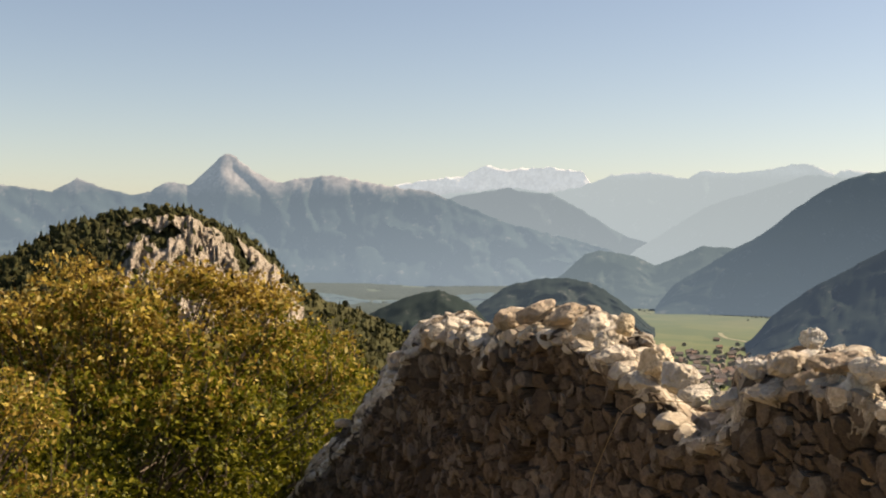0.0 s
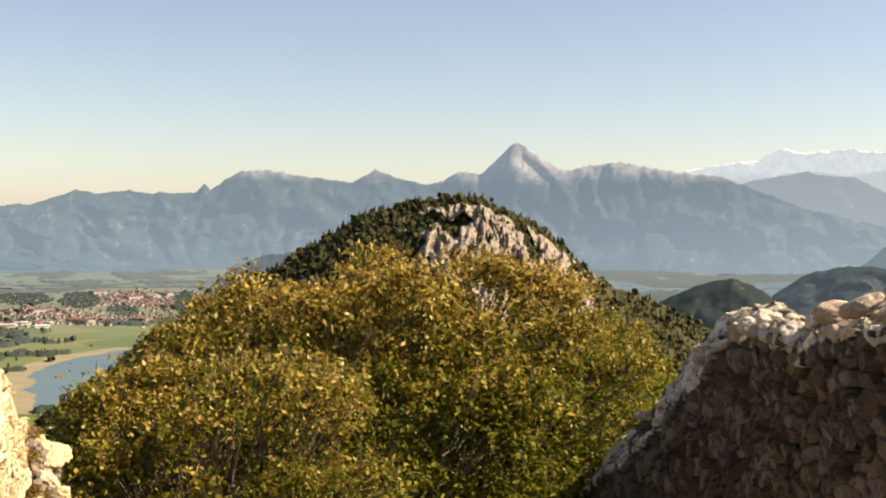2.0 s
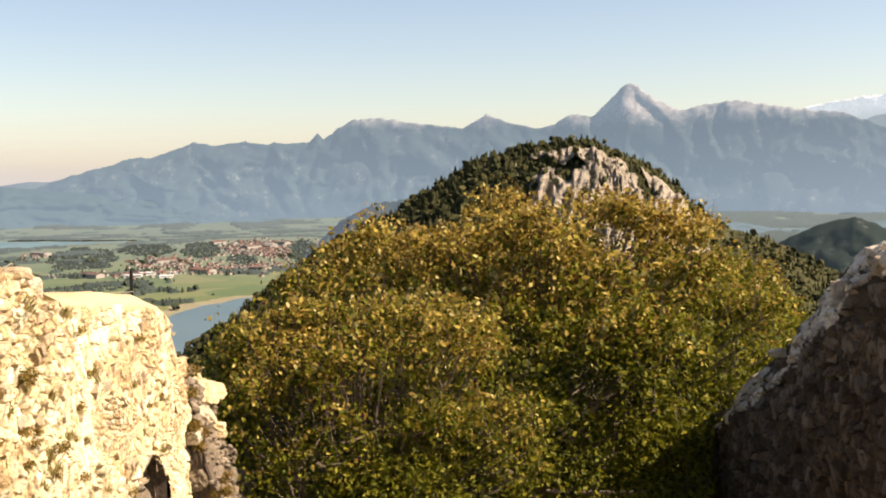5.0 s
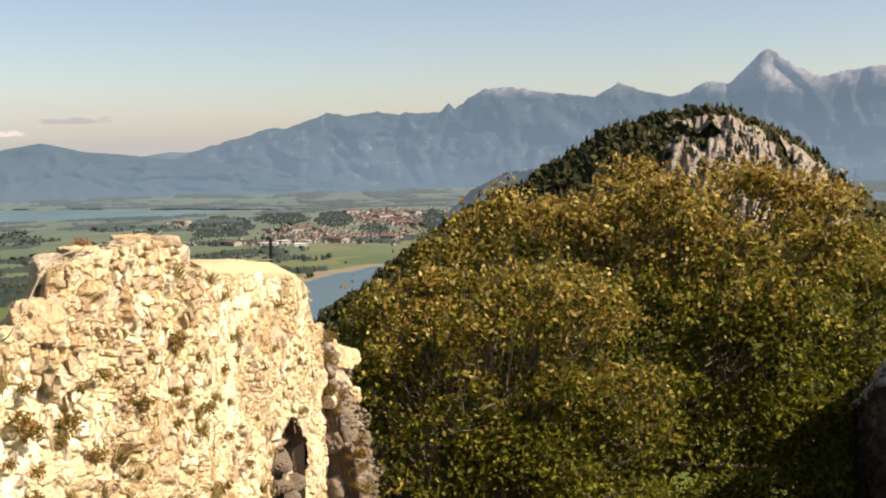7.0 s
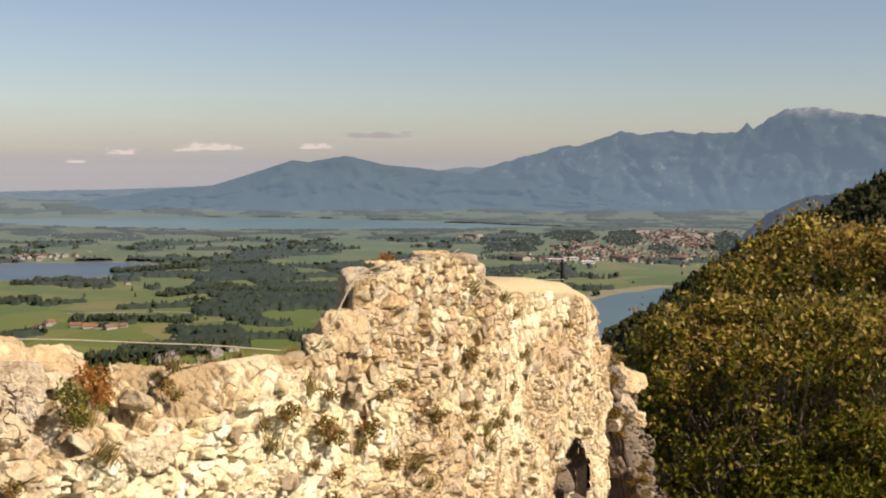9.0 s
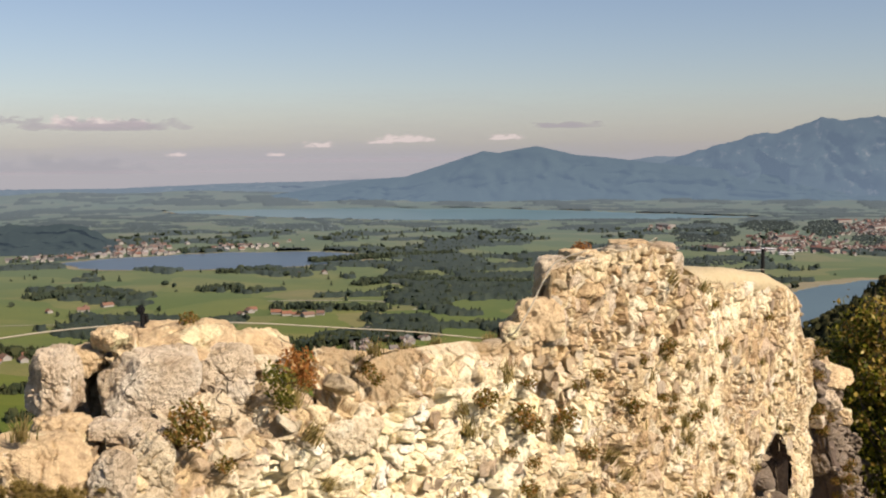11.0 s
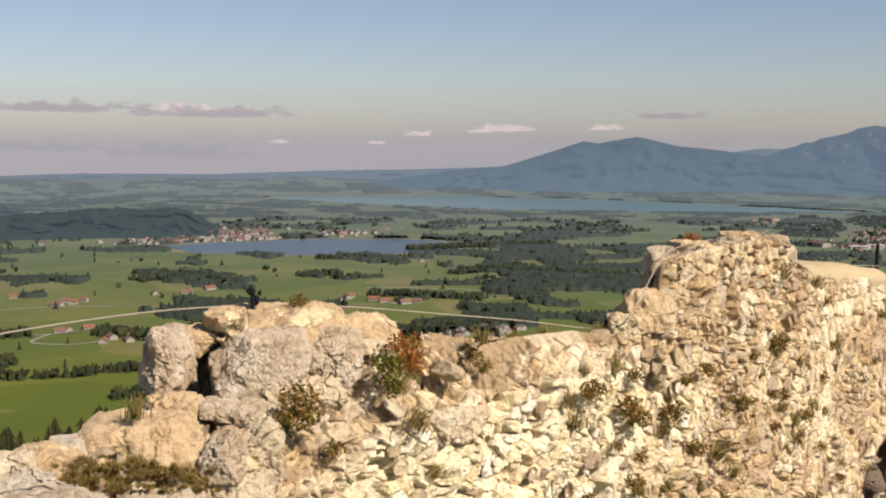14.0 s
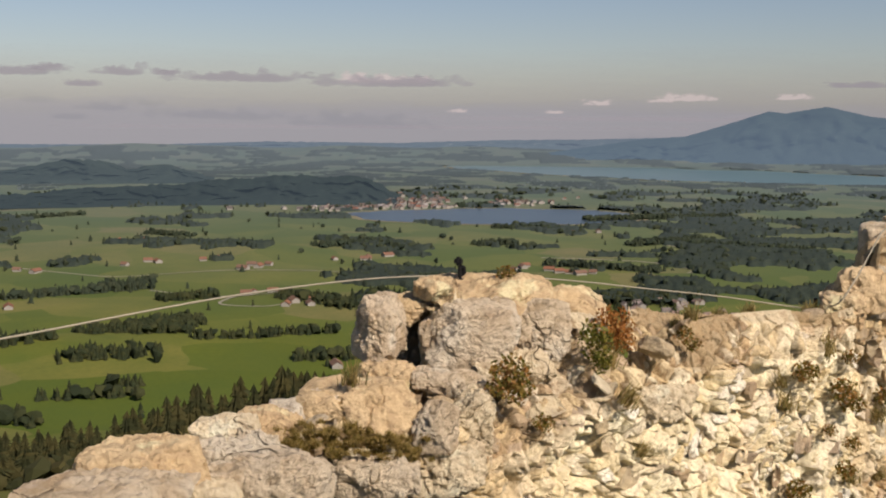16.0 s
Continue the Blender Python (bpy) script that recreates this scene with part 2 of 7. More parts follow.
M_CONIFER = tree_mat("conifer_needles", [(0.028, 0.033, 0.014), (0.042, 0.045, 0.018), (0.066, 0.060, 0.022), (0.036, 0.038, 0.016)])
M_FOREST = tree_mat("mixed_woodland", [(0.022, 0.031, 0.016), (0.032, 0.042, 0.019), (0.048, 0.053, 0.021), (0.026, 0.035, 0.017)])
# woods farther off: haze put into bluer tones than M_FOREST
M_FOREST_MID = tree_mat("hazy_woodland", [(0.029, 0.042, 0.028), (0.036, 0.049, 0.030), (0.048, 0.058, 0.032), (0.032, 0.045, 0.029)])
M_FOREST_FAR = tree_mat("hazy_distant_woodland", [(0.100, 0.132, 0.142), (0.108, 0.140, 0.148), (0.114, 0.146, 0.150), (0.103, 0.136, 0.144)])
M_GROVE = tree_mat("hazy_town_woodland", [(0.036, 0.050, 0.050), (0.041, 0.055, 0.053), (0.046, 0.060, 0.053), (0.038, 0.052, 0.051)])


def canopy_mat():
    """The roof of a wood seen from far above: dark mixed crowns, with haze painted into the colour, bluer in the
    distance.
    """
    n = Nodes("woodland_canopy")
    col = n.ramp(n.noise(0.09, 5, 0.7), [(0.3, (0.022, 0.034, 0.026)), (0.5, (0.034, 0.047, 0.032)), (0.7, (0.052, 0.062, 0.034))])
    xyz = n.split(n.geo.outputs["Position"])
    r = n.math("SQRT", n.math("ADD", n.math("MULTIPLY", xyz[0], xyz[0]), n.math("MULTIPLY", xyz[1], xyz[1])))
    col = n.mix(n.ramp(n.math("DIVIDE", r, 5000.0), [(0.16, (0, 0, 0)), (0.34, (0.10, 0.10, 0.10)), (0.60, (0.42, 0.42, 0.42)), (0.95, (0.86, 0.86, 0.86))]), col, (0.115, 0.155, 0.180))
    n.bump(n.noise(0.12, 4, 0.7), 0.6, 3.0)
    return n.done(col, 0.95, 0.05)


M_CANOPY = canopy_mat()


def ground_mat():
    """Valley meadows: mown fields in many greens, tan margins, and haze painted into the colour, paler and bluer
    towards the far rim of the plain.
    """
    n = Nodes("valley_meadow")
    pos = n.geo.outputs["Position"]
    warp = n.t.nodes.new("ShaderNodeVectorMath")
    warp.operation = "MULTIPLY_ADD"
    nz = n.t.nodes.new("ShaderNodeTexNoise")
    nz.inputs["Scale"].default_value = 0.006
    n.link(pos, nz.inputs["Vector"])
    n.link(nz.outputs["Color"], warp.inputs[0])
    warp.inputs[1].default_value = (120, 120, 0)
    n.link(pos, warp.inputs[2])
    flat = n.t.nodes.new("ShaderNodeVectorMath")
    flat.operation = "MULTIPLY"
    flat.inputs[1].default_value = (1, 1, 0)
    n.link(warp.outputs[0], flat.inputs[0])
    cell = n.split(n.voronoi(0.009, vec=flat.outputs[0]))
    col = n.ramp(cell[0], [(0.0, (0.098, 0.130, 0.018)), (0.3, (0.135, 0.155, 0.025)), (0.55, (0.165, 0.175, 0.032)), (0.8, (0.200, 0.190, 0.045)), (1.0, (0.23, 0.195, 0.070))])
    col = n.mix(n.ramp(n.noise(0.012, 6, 0.6), [(0.35, (0.5, 0.5, 0.5)), (0.65, (0, 0, 0))]), col, (0.075, 0.12, 0.024))
    col = n.mix(n.ramp(n.noise(0.22, 5, 0.7), [(0.3, (0.35, 0.35, 0.35)), (0.7, (0, 0, 0))]), col, (0.05, 0.085, 0.02))
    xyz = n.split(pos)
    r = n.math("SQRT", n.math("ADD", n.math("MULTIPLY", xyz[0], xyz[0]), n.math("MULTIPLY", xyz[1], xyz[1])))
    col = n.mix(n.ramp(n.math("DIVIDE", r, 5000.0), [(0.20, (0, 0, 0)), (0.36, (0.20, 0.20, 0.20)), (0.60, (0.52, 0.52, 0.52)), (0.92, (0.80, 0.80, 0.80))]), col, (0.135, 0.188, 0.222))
    near = n.ramp(n.math("DIVIDE", r, 1000.0), [(0.02, (1, 1, 1)), (0.06, (0, 0, 0))])
    col = n.mix(near, col, (0.22, 0.18, 0.11))
    return n.done(col, 0.95, 0.1)


M_GROUND = ground_mat()


def water_mat(name, a, b):
    n = Nodes(name)
    n.bump(n.noise(0.08, 4), 0.05, 0.3)
    return n.done(n.ramp(n.noise(0.004, 3), [(0.35, a), (0.65, b)]), 0.30, 0.28)


M_WATER = water_mat("lake_water", (0.10, 0.18, 0.20), (0.13, 0.22, 0.235))
M_POOLWATER = water_mat("pool_water", (0.075, 0.120, 0.130), (0.095, 0.145, 0.150))
M_DARKWATER = water_mat("dark_lake_water", (0.055, 0.085, 0.110), (0.075, 0.110, 0.135))


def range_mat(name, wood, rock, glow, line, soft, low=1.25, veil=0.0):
    """A far mountain range: woods with clearings, bare rock above the tree line, and haze painted on as emission,
    stronger low in the valley and towards the sun.
    """
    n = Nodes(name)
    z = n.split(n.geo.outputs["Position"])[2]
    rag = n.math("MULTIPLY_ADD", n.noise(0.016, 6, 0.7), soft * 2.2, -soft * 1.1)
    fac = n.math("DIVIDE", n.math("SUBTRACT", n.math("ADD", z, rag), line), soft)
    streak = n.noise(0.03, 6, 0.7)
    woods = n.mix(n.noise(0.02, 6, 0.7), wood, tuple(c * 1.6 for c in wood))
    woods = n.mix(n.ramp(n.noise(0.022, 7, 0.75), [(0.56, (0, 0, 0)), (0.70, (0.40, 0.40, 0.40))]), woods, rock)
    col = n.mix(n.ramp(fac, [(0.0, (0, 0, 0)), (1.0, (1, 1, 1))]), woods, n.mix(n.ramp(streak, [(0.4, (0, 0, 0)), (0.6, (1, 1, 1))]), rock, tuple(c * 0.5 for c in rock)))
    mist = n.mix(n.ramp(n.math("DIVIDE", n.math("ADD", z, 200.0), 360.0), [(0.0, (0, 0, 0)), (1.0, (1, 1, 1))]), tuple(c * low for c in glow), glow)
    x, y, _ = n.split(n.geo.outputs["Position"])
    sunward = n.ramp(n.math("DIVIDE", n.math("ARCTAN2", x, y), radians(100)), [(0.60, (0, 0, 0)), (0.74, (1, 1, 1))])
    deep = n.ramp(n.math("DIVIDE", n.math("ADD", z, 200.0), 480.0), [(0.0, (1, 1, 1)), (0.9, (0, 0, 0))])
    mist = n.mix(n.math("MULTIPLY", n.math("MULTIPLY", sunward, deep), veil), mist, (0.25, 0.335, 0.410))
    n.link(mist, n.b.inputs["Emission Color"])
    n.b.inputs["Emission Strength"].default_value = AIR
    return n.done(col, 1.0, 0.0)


# ---- small builders ----
def mesh_of(name, verts, faces, mats=(), idx=None, smooth=False):
    me = bpy.data.meshes.new(name)
    me.from_pydata([tuple(v) for v in verts] if not isinstance(verts, np.ndarray) else verts.tolist(), [], faces if not isinstance(faces, np.ndarray) else faces.tolist())
    for m in mats:
        me.materials.append(m)
    if idx is not None:
        me.polygons.foreach_set("material_index", np.asarray(idx, dtype=np.int32))
    if smooth:
        me.polygons.foreach_set("use_smooth", np.ones(len(me.polygons), dtype=bool))
    me.update()
    return me


def part(name, data, material, parent, label=""):
    """Links a bmesh or mesh as one object under a thing or a part."""
    if isinstance(data, bmesh.types.BMesh):
        me = bpy.data.meshes.new(name)
        data.to_mesh(me)
        data.free()
    else:
        me = data
    if material and not me.materials:
        me.materials.append(material)
    ob = new(name, me)
    ob.parent = parent
    if label:
        ob["label"] = label
    return ob


def hull(rng, n=20, flat=0.85):
    """A rough broken stone inside the unit box: verts and triangles."""
    bm = bmesh.new()
    for _ in range(n):
        d = Vector((rng.gauss(0, 1), rng.gauss(0, 1), rng.gauss(0, 1))).normalized()
        m = max(abs(d.x), abs(d.y), abs(d.z))
        d = d * ((1 - flat) + flat / m) * rng.uniform(0.82, 1.0)
        bm.verts.new(d)
    res = bmesh.ops.convex_hull(bm, input=bm.verts)
    bmesh.ops.delete(bm, geom=[v for v in bm.verts if not v.link_faces], context="VERTS")
    bm.verts.ensure_lookup_table()
    bm.verts.index_update()
    vs = np.array([v.co[:] for v in bm.verts])
    fs = np.array([[v.index for v in f.verts] for f in bm.faces])
    bm.free()
    return vs, fs




def joined(items):
    """items: (verts, faces) pairs gathered into one pair."""
    vs, fs, k = [], [], 0
    for v, f in items:
        vs.append(v)
        fs.append(f + k)
        k += len(v)
    return np.concatenate(vs), np.concatenate(fs)


def fbm(x, y, z=0.0, octaves=4):
    s, a = 0.0, 1.0
    for _ in range(octaves):
        s += a * noise.noise((x, y, z))
        x, y, z, a = x * 2.03, y * 2.03, z * 2.03, a * 0.5
    return s


def lerp_knots(k, x):
    if x <= k[0][0]:
        return k[0][1]
    for (a, b), (c, d) in zip(k, k[1:]):
        if x <= c:
            return b + (d - b) * (x - a) / (c - a)
    return k[-1][1]


def smooth01(a, b, x):
    t = min(1, max(0, (x - a) / (b - a)))
    return t * t * (3 - 2 * t)


def polar(az, r):
    a = radians(az)
    return r * math.sin(a), r * math.cos(a)


# ---- the land ----
PLAIN = -200.0
BUMPS = [  # wooded hills in the plain: x, y, half width along x, along y, height
    (60, 1240, 150, 60, 5), (-250, 980, 200, 90, 7), (330, 1150, 120, 60, 5), (-120, 1700, 300, 120, 6),
]


LAKES = {  # centre line and half widths
    "reed": [(100, 2235, 60), (200, 2205, 140), (330, 2195, 180), (450, 2180, 165), (540, 2170, 80)],
    "long": [(480, 4180, 40), (640, 4070, 190), (950, 3870, 330), (1250, 3620, 380), (1500, 3400, 310), (1750, 3170, 190), (2010, 2985, 45)],
    "pool": [(800, 1050, 40), (890, 1150, 60), (1010, 1275, 75), (1120, 1365, 60), (1210, 1425, 15)],
}


def lake_edge(x, y, line):
    """How far inside (positive) or outside a lake a place is, in metres."""
    best = -1e9
    for (ax, ay, aw), (bx, by, bw) in zip(line, line[1:]):
        dx, dy = bx - ax, by - ay
        t = min(1, max(0, ((x - ax) * dx + (y - ay) * dy) / (dx * dx + dy * dy)))
        best = max(best, aw + (bw - aw) * t - math.hypot(x - ax - dx * t, y - ay - dy * t))
    return best + 16 * noise.noise((x * 0.012, y * 0.012, 2.0))


def in_lake(x, y, margin=0.0):
    return any(lake_edge(x, y, l) > -margin for l in LAKES.values())


def ground_z(x, y):
    r = math.hypot(x, y)
    z = lerp_knots(((0, -1.65), (1.6, -1.7), (3.2, -5.0), (6, -7.0), (16, -7.5), (40, -22), (350, -104), (740, PLAIN), (6000, PLAIN)), r)
    if r < 740:
        z += 2.5 * noise.noise((x * 0.02, y * 0.02, 3)) * smooth01(20, 90, r)
    z += 3.0 * fbm(x * 0.004, y * 0.004, 1.0, 3) * smooth01(500, 900, r)
    z += smooth01(4150, 4850, r) * (54 + 16 * noise.noise((x * 0.0022, y * 0.0022, 9.0)))
    for bx, by, wx, wy, h in BUMPS:
        d = ((x - bx) / wx) ** 2 + ((y - by) / wy) ** 2
        if d < 1:
            z += h * (1 - d) ** 1.3 * (1 + 0.3 * noise.noise((x * 0.01, y * 0.01, 5)))
    if 850 < r < 4500 and y > 900:
        shore = max(lake_edge(x, y, l) for l in LAKES.values())
        if shore > -60:
            z += (PLAIN + 1.6 - z) * smooth01(-60, -15, shore)
    return z


azs = np.unique(np.concatenate([np.arange(-24, 100.01, 0.3), np.arange(100, 336.1, 4.0)]))
rs = np.concatenate([np.array([0.01, 0.8, 1.6, 2.4, 3.2, 6, 12]), np.geomspace(16, 4960, 190)])
gv, gf = [], []
for r in rs:
    for a in azs:
        x, y = polar(a, r)
        gv.append((x, y, ground_z(x, y)))
na = len(azs)
for i in range(len(rs) - 1):
    for j in range(na):
        k = (j + 1) % na
        gf.append((i * na + j, i * na + k, (i + 1) * na + k, (i + 1) * na + j))
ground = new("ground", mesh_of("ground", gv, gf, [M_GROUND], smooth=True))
tagged(ground, "green mown meadows of a wide valley floor", "ground", kind="structure")

M_SHORE = plain_mat("pale_lake_shore", (0.26, 0.23, 0.14), 0.95, 0, 0.5, 0.03)
LAKE_LABELS = {"reed": "small dark blue lake beside a village", "long": "long pale turquoise reservoir lake in the valley", "pool": "blue lake with a sandy shore below the woods"}
for key, line in LAKES.items():
    for nm, off, lift, m in (("lake_shore", 14 if key != "pool" else 38, 1.75, M_SHORE), ("water", 0, 1.95, {"reed": M_DARKWATER, "pool": M_POOLWATER}.get(key, M_WATER))):
        xs = [p[0] for p in line]
        ys = [p[1] for p in line]
        step = 9.0 if key != "long" else 16.0
        x0, y0 = min(xs) - 430, min(ys) - 430
        nx, ny = int((max(xs) + 430 - x0) / step), int((max(ys) + 430 - y0) / step)
        inside = {}
        for i in range(nx + 1):
            for j in range(ny + 1):
                x, y = x0 + i * step, y0 + j * step
                inside[i, j] = lake_edge(x, y, line) + off > 0
        ids, vs, fs = {}, [], []
        for i in range(nx):
            for j in range(ny):
                cell = [(i, j), (i + 1, j), (i + 1, j + 1), (i, j + 1)]
                good = [c for c in cell if inside[c]]
                if len(good) < 3:
                    continue
                for c in good:
                    if c not in ids:
                        ids[c] = len(vs)
                        vs.append((x0 + c[0] * step, y0 + c[1] * step, PLAIN + lift))
                fs.append([ids[c] for c in good])
        ob = new(nm, mesh_of(nm, vs, fs, [m]))
        tagged(ob, LAKE_LABELS[key] if nm == "water" else "pale sandy and reedy strip along a lake", "lake" if nm == "water" else "shore", kind="structure")


# ---- far mountain ranges ----
def mountain_range(knots, r_foot, r_crest, z_foot, mat, label, seed, rough=1.0, step=0.14, rows=34, jag=0.05):
    """A range with spurs and gullies: crest given as (heading, elevation angle) knots."""
    a0, a1 = knots[0][0], knots[-1][0]
    cols = int((a1 - a0) / step) + 1
    vs, fs = [], []
    for i in range(cols):
        az = a0 + (a1 - a0) * i / (cols - 1)
        el = lerp_knots(knots, az) + jag * fbm(az * 3.6, seed, 0, 5)
        zc = r_crest * math.tan(radians(el))
        for j in range(rows + 5):
            s = j / (rows - 1)
            if s <= 1:
                r = r_foot + (r_crest - r_foot) * s
                h = s ** 0.85
                bent = az + 1.3 * fbm(az * 0.35, s * 1.7, seed, 3)
                spur = abs(fbm(bent * 0.55 + 1.6 * s, seed + 2.2 * s, 1.0, 5))
                cut = (1 - spur) * s * (1 - s) * 3.2
                z = z_foot + (zc - z_foot) * (h - 0.17 * rough * (cut - 0.5) * min(1, 4 * s * (1 - s)))
                r += 70 * rough * fbm(bent * 0.7, s * 3 + seed, 4.0, 5) * (4 * s * (1 - s))
            else:
                r = r_crest + (s - 1) * 600
                z = zc - (zc - z_foot) * (s - 1) * 4
            x, y = polar(az, r)
            vs.append((x, y, z))
    n = rows + 5
    for i in range(cols - 1):
        for j in range(n - 1):
            fs.append((i * n + j, (i + 1) * n + j, (i + 1) * n + j + 1, i * n + j + 1))
    ob = new("backdrop", mesh_of("backdrop", vs, fs, [mat], smooth=True))
    return tagged(ob, label, "mountain", kind="structure")


WOOD, ROCK = (0.013, 0.020, 0.019), (0.20, 0.20, 0.19)
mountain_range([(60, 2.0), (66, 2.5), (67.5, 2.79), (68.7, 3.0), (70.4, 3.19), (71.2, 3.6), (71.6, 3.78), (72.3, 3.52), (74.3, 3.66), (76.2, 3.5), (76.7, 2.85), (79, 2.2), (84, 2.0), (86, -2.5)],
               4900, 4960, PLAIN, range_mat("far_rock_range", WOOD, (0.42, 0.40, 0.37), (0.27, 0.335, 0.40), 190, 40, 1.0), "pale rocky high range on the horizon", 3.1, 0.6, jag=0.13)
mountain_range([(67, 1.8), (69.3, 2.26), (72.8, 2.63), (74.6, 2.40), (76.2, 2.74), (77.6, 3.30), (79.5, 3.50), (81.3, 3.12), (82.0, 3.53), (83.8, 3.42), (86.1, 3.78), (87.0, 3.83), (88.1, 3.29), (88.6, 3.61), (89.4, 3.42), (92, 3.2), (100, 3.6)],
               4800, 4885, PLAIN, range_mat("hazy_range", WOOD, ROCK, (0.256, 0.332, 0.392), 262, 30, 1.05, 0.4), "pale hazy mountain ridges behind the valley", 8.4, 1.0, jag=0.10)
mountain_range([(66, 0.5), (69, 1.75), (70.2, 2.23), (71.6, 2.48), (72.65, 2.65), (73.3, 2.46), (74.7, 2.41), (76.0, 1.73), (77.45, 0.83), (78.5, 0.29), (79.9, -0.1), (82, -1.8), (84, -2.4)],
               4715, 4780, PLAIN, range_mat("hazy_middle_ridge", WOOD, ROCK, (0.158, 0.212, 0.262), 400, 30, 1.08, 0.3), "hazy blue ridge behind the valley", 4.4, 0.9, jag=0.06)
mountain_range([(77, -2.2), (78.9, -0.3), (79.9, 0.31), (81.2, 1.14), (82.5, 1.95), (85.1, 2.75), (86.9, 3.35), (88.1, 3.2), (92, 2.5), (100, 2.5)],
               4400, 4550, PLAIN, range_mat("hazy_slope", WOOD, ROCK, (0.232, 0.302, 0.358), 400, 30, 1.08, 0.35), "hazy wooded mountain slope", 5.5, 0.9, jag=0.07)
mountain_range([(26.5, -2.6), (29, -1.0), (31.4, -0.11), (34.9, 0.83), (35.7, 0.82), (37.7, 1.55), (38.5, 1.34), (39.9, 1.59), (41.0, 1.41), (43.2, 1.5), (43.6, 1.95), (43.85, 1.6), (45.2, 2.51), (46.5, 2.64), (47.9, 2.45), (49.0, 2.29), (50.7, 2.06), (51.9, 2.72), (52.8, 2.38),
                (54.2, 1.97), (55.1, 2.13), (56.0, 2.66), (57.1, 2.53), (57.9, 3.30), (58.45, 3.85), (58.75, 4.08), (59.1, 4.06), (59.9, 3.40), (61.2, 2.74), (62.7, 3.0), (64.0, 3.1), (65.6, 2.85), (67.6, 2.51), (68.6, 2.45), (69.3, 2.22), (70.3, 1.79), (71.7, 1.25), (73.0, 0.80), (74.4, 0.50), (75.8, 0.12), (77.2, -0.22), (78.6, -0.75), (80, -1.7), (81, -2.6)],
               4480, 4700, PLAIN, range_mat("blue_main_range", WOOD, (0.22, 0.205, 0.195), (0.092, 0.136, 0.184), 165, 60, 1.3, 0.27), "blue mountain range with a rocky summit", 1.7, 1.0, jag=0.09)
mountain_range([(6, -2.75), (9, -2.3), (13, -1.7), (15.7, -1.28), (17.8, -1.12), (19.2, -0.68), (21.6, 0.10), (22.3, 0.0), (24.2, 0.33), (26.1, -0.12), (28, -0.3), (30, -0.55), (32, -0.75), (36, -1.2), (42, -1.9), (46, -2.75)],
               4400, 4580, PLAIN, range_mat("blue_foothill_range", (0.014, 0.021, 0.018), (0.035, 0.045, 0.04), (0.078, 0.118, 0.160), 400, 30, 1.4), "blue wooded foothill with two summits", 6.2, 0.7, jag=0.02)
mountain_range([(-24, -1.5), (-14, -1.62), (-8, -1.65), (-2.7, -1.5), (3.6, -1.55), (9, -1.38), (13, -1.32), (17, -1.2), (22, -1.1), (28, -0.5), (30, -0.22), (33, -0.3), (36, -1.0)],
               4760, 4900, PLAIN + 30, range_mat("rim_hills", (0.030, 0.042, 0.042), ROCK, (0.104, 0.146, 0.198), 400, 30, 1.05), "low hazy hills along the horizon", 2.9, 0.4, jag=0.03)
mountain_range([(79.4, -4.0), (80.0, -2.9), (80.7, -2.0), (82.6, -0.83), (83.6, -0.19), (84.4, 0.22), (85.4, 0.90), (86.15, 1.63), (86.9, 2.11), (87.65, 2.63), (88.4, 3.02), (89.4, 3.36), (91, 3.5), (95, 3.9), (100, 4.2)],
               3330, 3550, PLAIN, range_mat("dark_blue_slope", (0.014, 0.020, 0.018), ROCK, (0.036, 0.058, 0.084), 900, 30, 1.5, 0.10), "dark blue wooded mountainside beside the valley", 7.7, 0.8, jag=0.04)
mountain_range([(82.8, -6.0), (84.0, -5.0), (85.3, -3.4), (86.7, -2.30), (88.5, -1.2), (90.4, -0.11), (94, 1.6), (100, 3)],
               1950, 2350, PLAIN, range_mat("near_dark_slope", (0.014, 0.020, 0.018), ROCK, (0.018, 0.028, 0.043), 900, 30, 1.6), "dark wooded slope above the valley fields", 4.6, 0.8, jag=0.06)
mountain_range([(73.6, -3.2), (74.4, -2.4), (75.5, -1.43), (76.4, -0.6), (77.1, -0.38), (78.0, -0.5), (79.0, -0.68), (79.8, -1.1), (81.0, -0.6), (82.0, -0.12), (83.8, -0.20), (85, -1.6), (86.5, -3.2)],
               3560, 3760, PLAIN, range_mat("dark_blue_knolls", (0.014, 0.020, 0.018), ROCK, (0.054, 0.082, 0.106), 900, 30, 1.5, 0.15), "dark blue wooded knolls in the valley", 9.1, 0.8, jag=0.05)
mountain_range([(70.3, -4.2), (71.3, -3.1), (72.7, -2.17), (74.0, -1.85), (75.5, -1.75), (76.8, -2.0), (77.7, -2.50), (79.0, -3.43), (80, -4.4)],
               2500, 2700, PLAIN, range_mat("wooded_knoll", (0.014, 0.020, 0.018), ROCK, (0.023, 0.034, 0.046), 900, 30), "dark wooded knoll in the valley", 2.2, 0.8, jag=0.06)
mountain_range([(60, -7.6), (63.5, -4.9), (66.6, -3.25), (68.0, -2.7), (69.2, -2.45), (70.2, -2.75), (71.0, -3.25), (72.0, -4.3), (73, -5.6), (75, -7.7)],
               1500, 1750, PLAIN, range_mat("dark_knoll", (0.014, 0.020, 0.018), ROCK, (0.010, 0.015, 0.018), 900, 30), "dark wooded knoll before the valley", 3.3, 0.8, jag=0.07)


